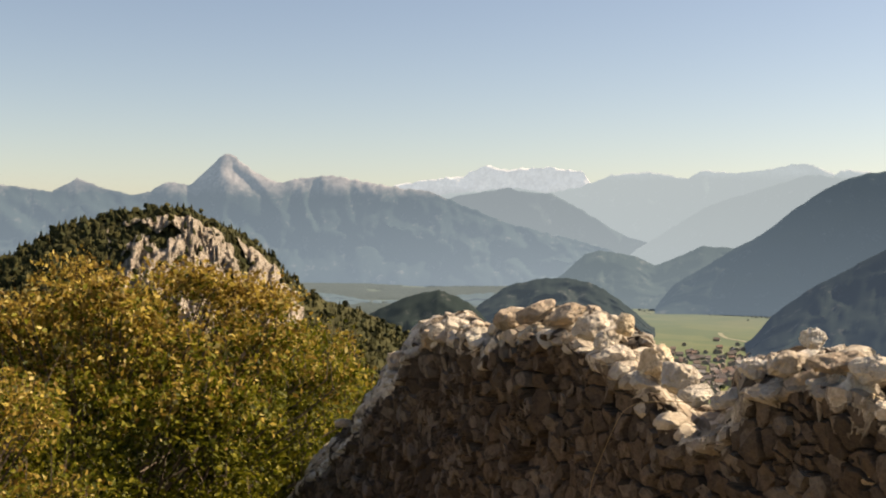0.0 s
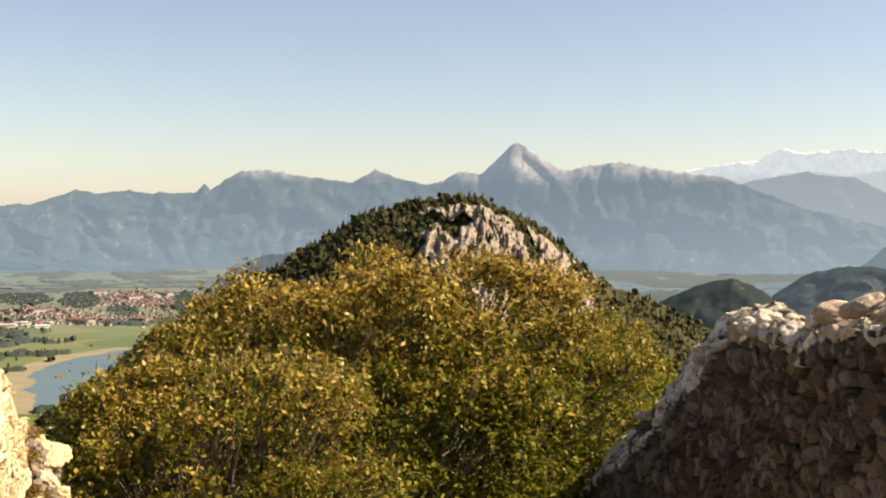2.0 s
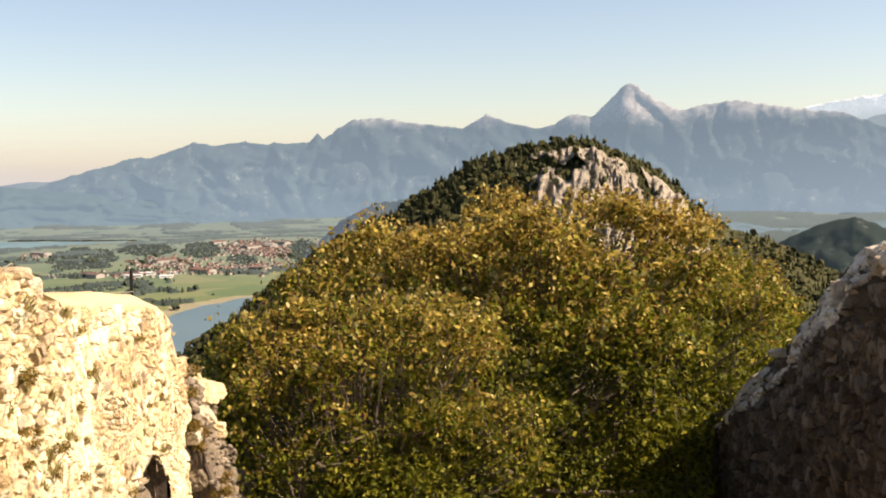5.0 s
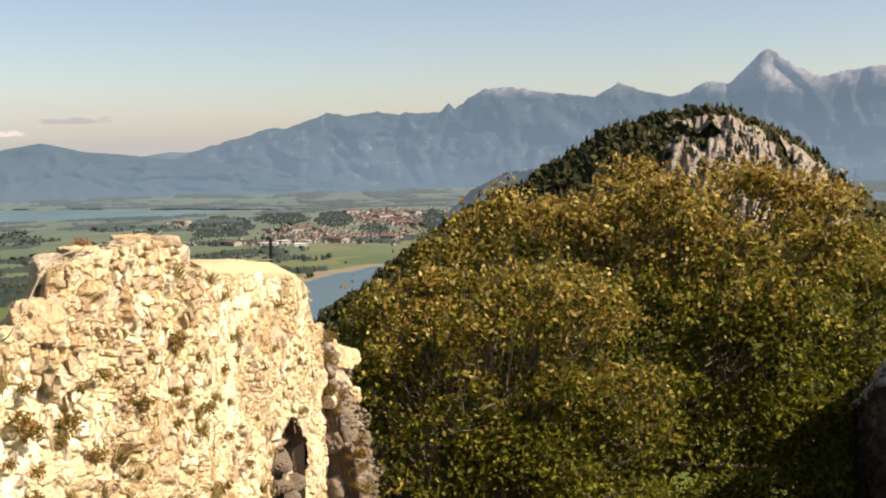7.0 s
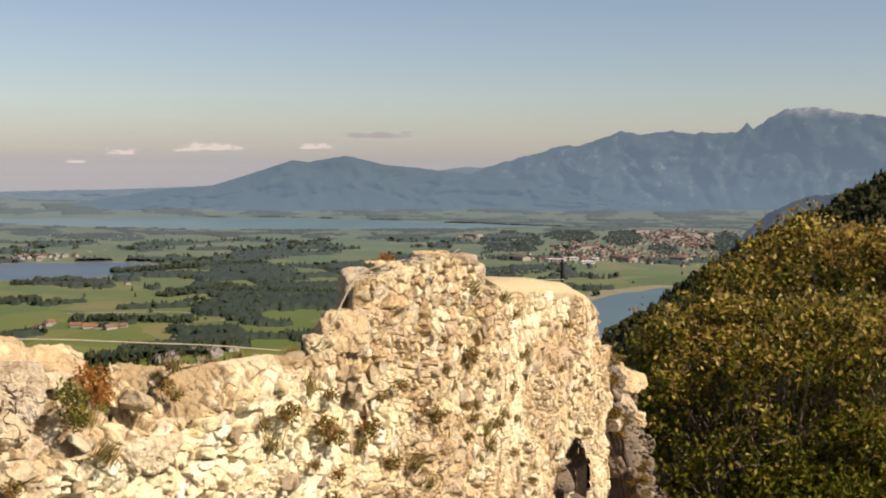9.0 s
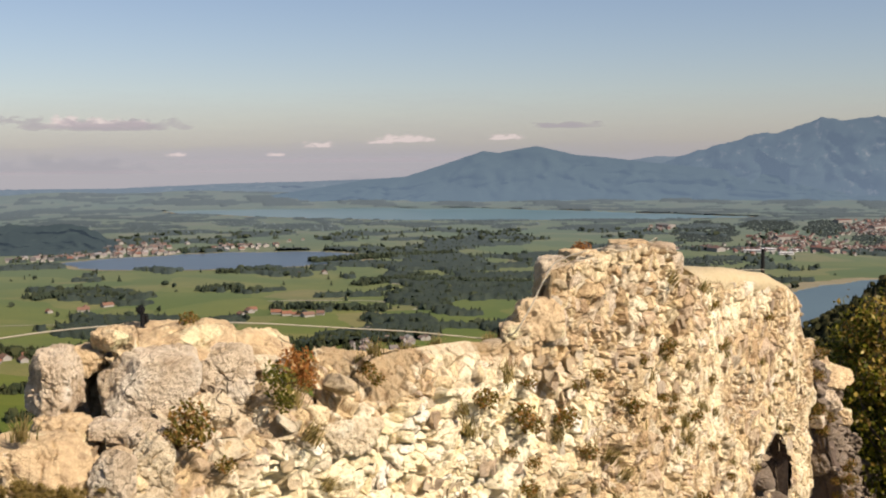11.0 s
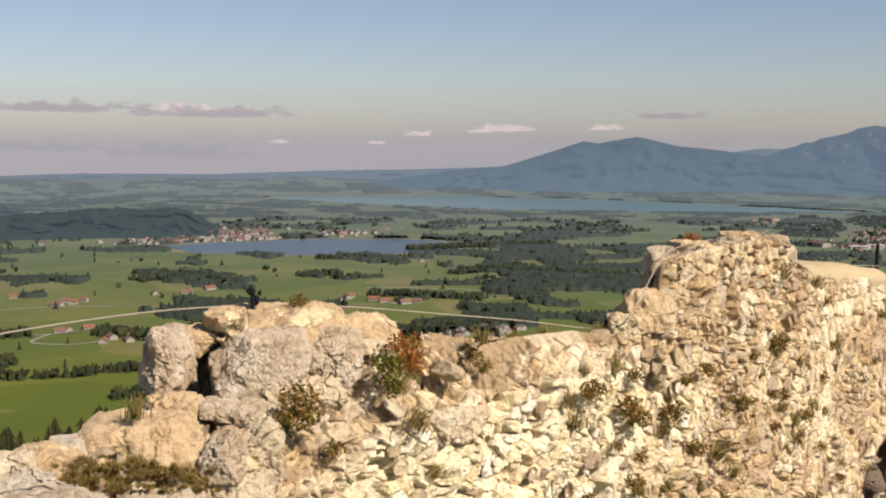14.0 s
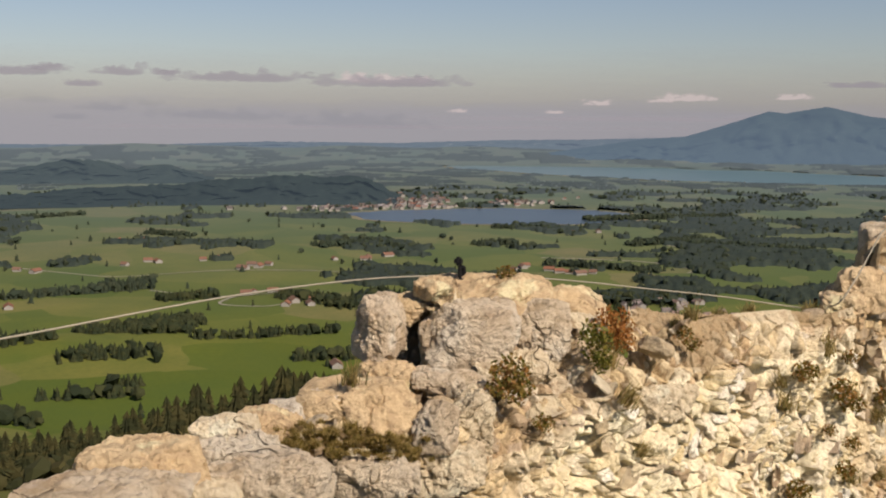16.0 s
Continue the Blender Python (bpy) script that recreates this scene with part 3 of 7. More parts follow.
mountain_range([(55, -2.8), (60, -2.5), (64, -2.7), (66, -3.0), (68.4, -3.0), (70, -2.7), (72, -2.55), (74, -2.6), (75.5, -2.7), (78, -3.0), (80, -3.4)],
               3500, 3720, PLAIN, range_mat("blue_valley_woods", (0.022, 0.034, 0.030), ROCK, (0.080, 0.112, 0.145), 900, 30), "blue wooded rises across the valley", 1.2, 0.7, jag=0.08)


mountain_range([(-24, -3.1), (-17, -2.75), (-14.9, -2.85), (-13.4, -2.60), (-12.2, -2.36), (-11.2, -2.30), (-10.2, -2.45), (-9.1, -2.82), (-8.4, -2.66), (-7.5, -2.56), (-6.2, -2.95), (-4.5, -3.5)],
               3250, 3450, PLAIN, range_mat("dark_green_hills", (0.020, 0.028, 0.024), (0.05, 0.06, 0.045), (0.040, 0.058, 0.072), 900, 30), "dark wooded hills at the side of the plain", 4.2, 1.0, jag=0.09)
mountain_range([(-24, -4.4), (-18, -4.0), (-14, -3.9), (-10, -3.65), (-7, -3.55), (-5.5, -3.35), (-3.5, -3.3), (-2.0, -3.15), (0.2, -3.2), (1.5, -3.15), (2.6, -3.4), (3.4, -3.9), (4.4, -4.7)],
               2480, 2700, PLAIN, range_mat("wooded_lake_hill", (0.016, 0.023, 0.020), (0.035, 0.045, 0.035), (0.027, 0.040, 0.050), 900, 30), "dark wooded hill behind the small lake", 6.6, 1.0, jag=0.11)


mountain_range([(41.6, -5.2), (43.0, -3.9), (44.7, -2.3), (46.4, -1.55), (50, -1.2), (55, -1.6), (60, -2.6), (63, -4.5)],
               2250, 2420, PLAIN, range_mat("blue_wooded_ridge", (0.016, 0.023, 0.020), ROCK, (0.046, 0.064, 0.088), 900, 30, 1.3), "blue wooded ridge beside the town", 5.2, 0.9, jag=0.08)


# ---- trees as small solids ----
def conifer_shape(rng, tiers=3, sides=6):
    vs, fs = [], []
    for k in range(tiers):
        z0, z1 = 0.08 + 0.26 * k, 0.50 + 0.25 * k
        rad = 0.24 * (1 - 0.26 * k)
        b = len(vs)
        for i in range(sides):
            a = 2 * math.pi * (i + 0.4 * k) / sides
            q = rad * rng.uniform(0.7, 1.15)
            vs.append((q * math.cos(a), q * math.sin(a), z0 + rng.uniform(-0.03, 0.03)))
        vs.append((rng.uniform(-0.02, 0.02), rng.uniform(-0.02, 0.02), z1 if k == tiers - 1 else z1 + 0.05))
        for i in range(sides):
            fs.append((b + i, b + (i + 1) % sides, b + sides))
    return np.array(vs), np.array(fs)


def round_shape(rng):
    v, f = hull(rng, 16, 0.25)
    v = v * np.array((0.42, 0.42, 0.5)) + np.array((0, 0, 0.5))
    return v, f


rng1 = random.Random(5)
CONIFERS = [conifer_shape(rng1) for _ in range(6)]
LOWCON = [conifer_shape(rng1, 1, 5) for _ in range(5)]
ROUNDS = [round_shape(rng1) for _ in range(6)]


def scatter(places, shapes, rng):
    """places: (x, y, z, height, width)."""
    out = []
    for x, y, z, h, w in places:
        v, f = rng.choice(shapes)
        a = rng.uniform(0, 6.3)
        c, s = math.cos(a), math.sin(a)
        vv = np.stack([(v[:, 0] * c - v[:, 1] * s) * w + x, (v[:, 0] * s + v[:, 1] * c) * w + y, v[:, 2] * h + z], 1)
        out.append((vv, f))
    return joined(out)


# ---- rocky hill beyond the ruin ----
def rocky_hill():
    knots = [(35, -10.5), (36.9, -8.7), (39.1, -7.1), (43.1, -4.1), (45.5, -2.95), (47.9, -1.75), (49.3, -0.75), (50.4, -0.1), (51.5, 0.55), (53.2, 0.95), (54.7, 1.28), (56.2, 1.45), (57.1, 1.38), (58.4, 0.75), (59.4, 0.3), (60.4, -0.35), (61.2, -1.0), (61.7, -1.7), (63.0, -2.75), (65.4, -3.5), (68, -4.8), (72, -7)]
    r0, r1 = 430, 640
    cols, rows = 400, 130
    vs, fs, idx = [], [], []
    cliff = {}
    for i in range(cols):
        az = 35 + 37 * i / (cols - 1)
        zc = r1 * math.tan(radians(lerp_knots(knots, az)))
        for j in range(rows + 8):
            s = j / (rows - 1)
            if s <= 1:
                r = r0 + (r1 - r0) * s
                z = -92 + (zc + 92) * s ** 0.8
                # bare rock where the slope breaks off
                m = smooth01(52.6, 54.2, az) * (1 - smooth01(61.6, 63.2, az)) * smooth01(0.34, 0.50, s) * (1 - smooth01(0.90, 0.965, s))
                m *= smooth01(-0.28, 0.10, fbm(az * 0.55 + 0.7, s * 5.0, 2.0, 3) + 0.28 * smooth01(55, 57, az))
                rib = abs(fbm(az * 1.1 - s * 4.0, s * 1.6, 7.0, 4))
                r -= m * (14 * (1 - rib) + 9 * abs(fbm(az * 2.6, s * 9, 3.3, 3)) + 7 * abs(fbm(az * 7.5 - s * 9.0, s * 16, 8.3, 4)))
                z += m * 5 * fbm(az * 2.0, s * 12.0, 5.0, 4)
                cliff[i, j] = m
                z += 1.5 * fbm(az * 2, s * 12, 1.0, 3)
            else:
                r = r1 + (s - 1) * 700
                z = zc - (s - 1) * 380
                cliff[i, j] = 0
            x, y = polar(az, r)
            vs.append((x, y, z))
    n = rows + 8
    for i in range(cols - 1):
        for j in range(n - 1):
            fs.append((i * n + j, (i + 1) * n + j, (i + 1) * n + j + 1, i * n + j + 1))
            idx.append(1 if cliff[i, j] > 0.30 else 0)
    nd = Nodes("wooded_hill_soil")
    soil = nd.done(nd.ramp(nd.noise(0.08, 6, 0.7), [(0.3, (0.030, 0.034, 0.014)), (0.6, (0.065, 0.062, 0.026)), (0.8, (0.13, 0.10, 0.05))]), 0.95, 0.1)
    nd = Nodes("pale_cliff_limestone")
    a, b = nd.noise(0.09, 7, 0.7), nd.noise(0.45, 7, 0.75)
    c = nd.ramp(a, [(0.30, (0.34, 0.29, 0.23)), (0.5, (0.56, 0.48, 0.39)), (0.7, (0.70, 0.62, 0.52))])
    c = nd.mix(nd.ramp(b, [(0.36, (0.75, 0.75, 0.75)), (0.50, (0, 0, 0))]), c, (0.13, 0.11, 0.075))
    nd.bump(nd.math("ADD", a, b), 1.0, 4.0)
    rockm = nd.done(c, 0.95, 0.1)
    ob = new("rocky_hill", mesh_of("rocky_hill", vs, fs, [soil, rockm], idx))
    tagged(ob, "steep wooded hill with bare pale limestone cliffs", "hill", kind="structure")
    rng = random.Random(21)
    places = []
    while len(places) < 7600:
        i, j = rng.randrange(cols - 1), rng.randrange(37, rows + 2)
        m = cliff.get((i, j), 0)
        az = 35 + 37 * i / (cols - 1)
        if m > 0.25 and rng.random() > 0.10:
            continue
        if az > 62.5 and rng.random() > 0.7:
            continue
        x, y, z = vs[i * n + j]
        h = rng.uniform(3.0, 5.6) * (0.75 if az > 57 else 1.0)
        places.append((x + rng.uniform(-2, 2), y + rng.uniform(-2, 2), z - 0.8, h, h * rng.uniform(1.0, 1.5)))
    v, f = scatter(places, CONIFERS + ROUNDS[:2], rng)
    w = new("hill_conifers", mesh_of("hill_conifers", v, f, [M_CONIFER]))
    tagged(w, "dark conifer wood covering the rocky hill", "woods", kind="stuff")


rocky_hill()


# ---- woods of the valley ----
def wood_density(x, y):
    """How wooded a place of the plain is, from 0 to 1."""
    r, az = math.hypot(x, y), math.degrees(math.atan2(x, y))
    q = fbm(x * 0.0062, y * 0.0062, 12.0, 3) + 0.30 * fbm(x * 0.02, y * 0.02, 4.0, 2)
    bias = -0.30
    q += 0.55 * fbm(az * 0.30, r * 0.0075, 6.0, 3) * smooth01(1200, 2000, r)
    # the large dark forest between the lakes, and its outliers
    bias += 0.30 * smooth01(15, 18, az) * (1 - smooth01(26, 31, az)) * smooth01(1150, 1450, r) * (1 - smooth01(2250, 2650, r))
    bias += 0.30 * smooth01(8, 13, az) * (1 - smooth01(19, 24, az)) * smooth01(1900, 2050, r) * (1 - smooth01(2350, 2500, r))
    bias += 0.42 * (1 - smooth01(70, 190, math.hypot(x - 335, y - 1120)))
    bias += 0.22 * smooth01(2300, 3000, r) + 0.10 * smooth01(3000, 3600, r)
    bias -= 0.30 * (1 - smooth01(-2, 4, az)) * (1 - smooth01(1300, 1700, r))
    bias += 0.75 * smooth01(58, 63, az) * smooth01(1700, 2100, r) * (1 - smooth01(77.5, 79, az))
    if 66 < az < 70 and 3600 < r < 3850:
        bias -= 0.75
    if az > 78:
        bias -= 0.22 if r > 3250 or r < 2050 else 0.9
    return q + bias


TOWN = (1950, 2330)
# woods in and beside the town: centre, half width, half depth, turn
GROVES = [(1579, 2493, 75, 414, -32.3), (1859, 2626, 76, 252, -35.3), (1931, 2487, 49, 310, -37.8), (2075, 2245, 36, 437, -42.7), (1755, 2108, 36, 170, -39.8), (1151, 1821, 67, 70, -32.3)]


def in_grove(x, y):
    for cx, cy, rx, ry, turn in GROVES:
        c, s = math.cos(radians(turn)), math.sin(radians(turn))
        p, q = ((x - cx) * c + (y - cy) * s) / rx, (-(x - cx) * s + (y - cy) * c) / ry
        if p * p + q * q < 1 + 0.5 * noise.noise((x * 0.012, y * 0.012, 4)):
            return True
    return False


def in_town(x, y):
    dx, dy = x - TOWN[0], y - TOWN[1]
    p, q = dx * 0.72 + dy * 0.69, -dx * 0.69 + dy * 0.72
    return (p / 620) ** 2 + (q / 330) ** 2 < 1.0 + 0.25 * noise.noise((x * 0.004, y * 0.004, 1))


def plant_woods():
    rng = random.Random(77)
    near, mid, far, groves = [], [], [], []
    r = 760.0
    while r < 3500:
        gap = 6.5 + r / 310
        da = math.degrees(gap / r)
        az = -24.0
        hi = 62.0 if r < 1500 else 92.0
        while az < hi:
            a, rr = az + rng.uniform(-0.5, 0.5) * da, r + rng.uniform(-0.5, 0.5) * gap
            az += da
            x, y = polar(a, rr)
            if wood_density(x, y) < 0 and rng.random() > (0.011 if rr < 2200 else 0.0015):
                continue
            if rr > 1250 and a < 80 and wood_density(x, y) > 0.10 and rng.random() > 0.3:
                continue
            if in_lake(x, y, 34 if rr < 1700 else 8) or (in_town(x, y) and rng.random() > 0.22):
                continue
            if 40 < a < 68 and rr < 1000 or 75.5 < a < 80.5 and rr < 3300:
                continue
            z = ground_z(x, y) - 0.5
            h = rng.uniform(7, 13) if rr < 1250 else rng.uniform(6, 9.5) * (1 + rr / 9000)
            w = h * (rng.uniform(0.9, 1.4) if rr < 1250 else rng.uniform(1.1, 1.7) if rr < 2600 else rng.uniform(1.5, 2.4))
            (near if rr < 1250 else mid if rr < 3000 else far).append((x, y, z, h, w))
        r += gap
    # hedges and belts of trees between the meadows: ends, half width
    for ax, ay, bx, by, wd in ((-202, 807, -125, 818, 6), (-340, 1260, -190, 1318, 16), (-48, 1240, 35, 1176, 20), (-262, 963, -226, 993, 14), (-208, 924, -131, 946, 16), (-169, 1033, -115, 1056, 14),
                               (-113, 1011, 15, 1047, 9), (-23, 927, 27, 932, 12), (-8, 1670, 80, 1723, 26), (82, 1387, 205, 1380, 10), (-539, 2159, -452, 2273, 12), (-281, 1902, -204, 1855, 14), (228, 1716, 296, 1735, 22),
                               (291, 1485, 421, 1396, 18), (464, 1704, 607, 1775, 24), (291, 1969, 405, 1945, 14), (589, 1691, 711, 1606, 24), (485, 2097, 789, 2166, 30), (488, 1751, 589, 1691, 22), (-210, 766, -181, 736, 10), (-215, 1040, -118, 1105, 30), (-170, 1222, -108, 1248, 14), (-156, 846, -128, 842, 6), (-255, 1330, -196, 1372, 18)):
        ln = math.hypot(bx - ax, by - ay)
        for _ in range(int(ln * wd * 2 / 24)):
            t, o = rng.random(), rng.uniform(-1, 1) * wd * (0.7 + 0.5 * noise.noise((ax + 40 * rng.random(), 0, 0)))
            x, y = ax + (bx - ax) * t - (by - ay) / ln * o, ay + (by - ay) * t + (bx - ax) / ln * o
            h = rng.uniform(6, 11)
            (near if y < 1250 else mid).append((x, y, ground_z(x, y) - 0.4, h, h * rng.uniform(1.1, 1.7)))
    for cx, cy, rx, ry, turn in GROVES:
        c, s = math.cos(radians(turn)), math.sin(radians(turn))
        for _ in range(int(rx * ry / 20)):
            p, q = rng.uniform(-1.2, 1.2) * rx, rng.uniform(-1.2, 1.2) * ry
            x, y = cx + p * c - q * s, cy + p * s + q * c
            if in_grove(x, y) and not in_lake(x, y, 8):
                h = rng.uniform(7, 11)
                groves.append((x, y, ground_z(x, y) - 0.5, h, h * rng.uniform(1.8, 2.6)))
    # the roof of the closed woods
    ra = np.arange(-24, 77, 0.13)
    rr = np.geomspace(1180, 4750, 165)
    ids, vs, fs = {}, [], []
    deep = {}
    for i, r in enumerate(rr):
        for j, a in enumerate(ra):
            x, y = polar(a, r)
            deep[i, j] = -1 if (r < 1500 and a > 62) or in_town(x, y) else wood_density(x, y) - 0.03
    for i in range(len(rr) - 1):
        for j in range(len(ra) - 1):
            cell = [(i, j), (i, j + 1), (i + 1, j + 1), (i + 1, j)]
            if max(deep[c] for c in cell) < 0:
                continue
            x, y = polar(ra[j], rr[i])
            if in_lake(x, y, 12):
                continue
            for c in cell:
                if c not in ids:
                    x, y = polar(ra[c[1]] + rng.uniform(-0.04, 0.04), rr[c[0]] * (1 + rng.uniform(-0.002, 0.002)))
                    ids[c] = len(vs)
                    vs.append((x, y, ground_z(x, y) + (-2.0 if deep[c] < 0 else rng.uniform(4.0, 7.0) * (1 - 0.4 * smooth01(2000, 3400, rr[c[0]])))))
            fs.append([ids[c] for c in cell])
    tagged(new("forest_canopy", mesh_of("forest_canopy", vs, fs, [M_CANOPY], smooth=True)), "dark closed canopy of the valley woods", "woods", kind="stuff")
    for nm, places, shapes, m, lab in (("valley_trees", near, CONIFERS * 2 + ROUNDS[:3], M_FOREST, "dark copses and single trees among meadows"),
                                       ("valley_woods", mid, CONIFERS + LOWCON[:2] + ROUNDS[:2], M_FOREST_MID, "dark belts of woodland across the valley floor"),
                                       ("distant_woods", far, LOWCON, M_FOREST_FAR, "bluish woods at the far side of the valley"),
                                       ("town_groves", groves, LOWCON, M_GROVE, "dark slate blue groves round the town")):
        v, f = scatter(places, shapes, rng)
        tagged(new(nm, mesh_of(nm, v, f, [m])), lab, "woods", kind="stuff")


plant_woods()


def slope_spruces():
    """Spruces on the castle slope, each seen against the meadows."""
    rng = random.Random(9)
    shapes = []
    for k in range(5):
        vs, fs = [], []
        tiers = 15
        for t in range(tiers):
            s = t / tiers
            rad = 0.19 * (1 - s) ** 0.85 + 0.012
            b = len(vs)
            n = 14
            for i in range(n):
                a = 2 * math.pi * (i + rng.uniform(-0.3, 0.3)) / n + t
                q = rad * (rng.uniform(0.75, 1.35) if i % 2 else rng.uniform(0.22, 0.45))
                vs.append((q * math.cos(a), q * math.sin(a), 0.05 + 0.9 * s - (0.05 if i % 2 else -0.02) * (1 - s) + rng.uniform(-0.015, 0.015)))
            vs.append((rng.uniform(-0.006, 0.006), rng.uniform(-0.006, 0.006), 0.05 + 0.9 * s + 0.10))
            for i in range(n):
                fs.append((b + i, b + (i + 1) % n, b + n))
        shapes.append(mesh_of("crown", vs, fs, [M_CONIFER]))
    bm = bmesh.new()
    bmesh.ops.create_cone(bm, cap_ends=True, segments=7, radius1=0.018, radius2=0.008, depth=0.6, matrix=Matrix.Translation((0, 0, 0.2)))
    trunk = bpy.data.meshes.new("trunk")
    bm.to_mesh(trunk)
    bm.free()
    trunk.materials.append(M_BARK)
    for k in range(210):
        az = rng.uniform(-16.5, 4.5)
        r = rng.uniform(230, 330)
        top = -15.2 + 2.2 * smooth01(-14, -1, az) + 0.6 * fbm(az * 0.9, 3.0, 0, 2) + rng.uniform(-1.1, 0.55)
        h = rng.uniform(11, 18)
        x, y = polar(az, r)
        z = ground_z(x, y) - 0.3
        h = max(7, min(26, r * math.tan(radians(top)) - z))
        e = new("spruce_tree")
        tagged(e, "dark green spruce on the castle slope", "tree", "spruces on the slope")
        e.matrix_basis = Matrix.LocRotScale((x, y, z), Euler((0, 0, rng.uniform(0, 6))), (h * rng.uniform(1.3, 1.8),) * 2 + (h,))
        part("trunk", trunk, None, e)
        part("crown", shapes[k % 5], None, e)

    # low broadleaved growth between the spruces
    places = []
    for k in range(900):
        az, r = rng.uniform(-18, 5.5), rng.uniform(215, 340)
        x, y = polar(az, r)
        z = ground_z(x, y) - 0.4
        top = -16.3 + 2.2 * smooth01(-14, -1, az) + 0.8 * fbm(az * 0.7, 8.0, 0, 3) + rng.uniform(-1.5, 0.3)
        h = r * math.tan(radians(top)) - z
        if h > 1.5:
            h = min(h, 8.0)
            places.append((x, y, z, h, h * rng.uniform(0.9, 1.4)))
    v, f = scatter(places, ROUNDS, rng)
    tagged(new("slope_bushes", mesh_of("slope_bushes", v, f, [M_CONIFER])), "dark olive bushes covering the castle slope", "bushes", kind="stuff")


slope_spruces()


# ---- low clouds over the horizon ----
def cloud(az, el, half_az, height, seed, label):
    """A flat bank of cloud with an even base and thin, frayed edges."""
    r = 4780 + 4 * seed
    nu, nv = 80, 16
    vs, fs, soft = [], [], []
    for i in range(nu + 1):
        t = i / nu * 2 - 1
        a = az + t * half_az
        up = height * (0.45 + 0.55 * max(0, 0.5 + fbm(a * 1.3, seed, 0, 4)))
        for j in range(nv + 1):
            s = j / nv * 2 - 1
            x, y = polar(a, r)
            vs.append((x, y, r * math.tan(radians(el)) + s * (up if s > 0 else height * 0.30) * r * 0.01745))
            soft.append((1 - t * t) * (1 - abs(s) ** 1.6) ** 0.8)
    for i in range(nu):
        for j in range(nv):
            k = i * (nv + 1) + j
            fs.append((k, k + nv + 1, k + nv + 2, k + 1))
    me = mesh_of("backdrop", vs, fs, [M_CLOUD], smooth=True)
    me.attributes.new("soft", "FLOAT", "POINT").data.foreach_set("value", np.array(soft, dtype=np.float32))
    tagged(new("backdrop", me), label, "cloud", kind="structure")


def cloud_mat(name, tone, cover, grain=0.011):
    nd = Nodes(name)
    sc = nd.t.nodes.new("ShaderNodeVectorMath")
    sc.operation = "MULTIPLY"
    sc.inputs[1].default_value = (grain, grain, grain * 3.2)
    nd.link(nd.geo.outputs["Position"], sc.inputs[0])
    at = nd.t.nodes.new("ShaderNodeAttribute")
    at.attribute_name = "soft"
    body = nd.math("ADD", nd.math("MULTIPLY", at.outputs["Fac"], 0.9), nd.math("MULTIPLY_ADD", nd.noise(1.0, 6, 0.65, vec=sc.outputs[0]), 2.2, -1.2))
    nd.link(nd.ramp(body, [(0.04, (0, 0, 0)), (0.60, (cover, cover, cover))]), nd.b.inputs["Alpha"])
    # emission stands in for the light falling on the cloud
    nd.b.inputs["Emission Color"].default_value = (*tone, 1)
    nd.b.inputs["Emission Strength"].default_value = AIR
    return nd.done((0.05, 0.05, 0.05), 1.0, 0.0)


M_CLOUD = cloud_mat("grey_cloud", (0.290, 0.285, 0.315), 0.8)
cloud(3.1, 1.35, 4.8, 0.62, 1.0, "flat grey cloud low over the plain")
cloud(-3.9, 1.51, 3.9, 0.55, 2.7, "flat grey cloud low over the plain")
cloud(-9.5, 1.76, 1.5, 0.55, 4.4, "flat grey cloud low over the plain")
cloud(-11.2, 1.17, 1.0, 0.35, 6.1, "flat grey cloud low over the plain")
cloud(-12.5, 1.87, 1.0, 0.40, 7.8, "flat grey cloud low over the plain")
cloud(-7.4, 1.74, 0.8, 0.35, 9.5, "flat grey cloud low over the plain")
cloud(25.8, 1.27, 1.9, 0.30, 11.2, "flat grey cloud low over the plain")
cloud(-14.0, 1.70, 2.6, 0.52, 17.0, "flat grey cloud low over the plain")


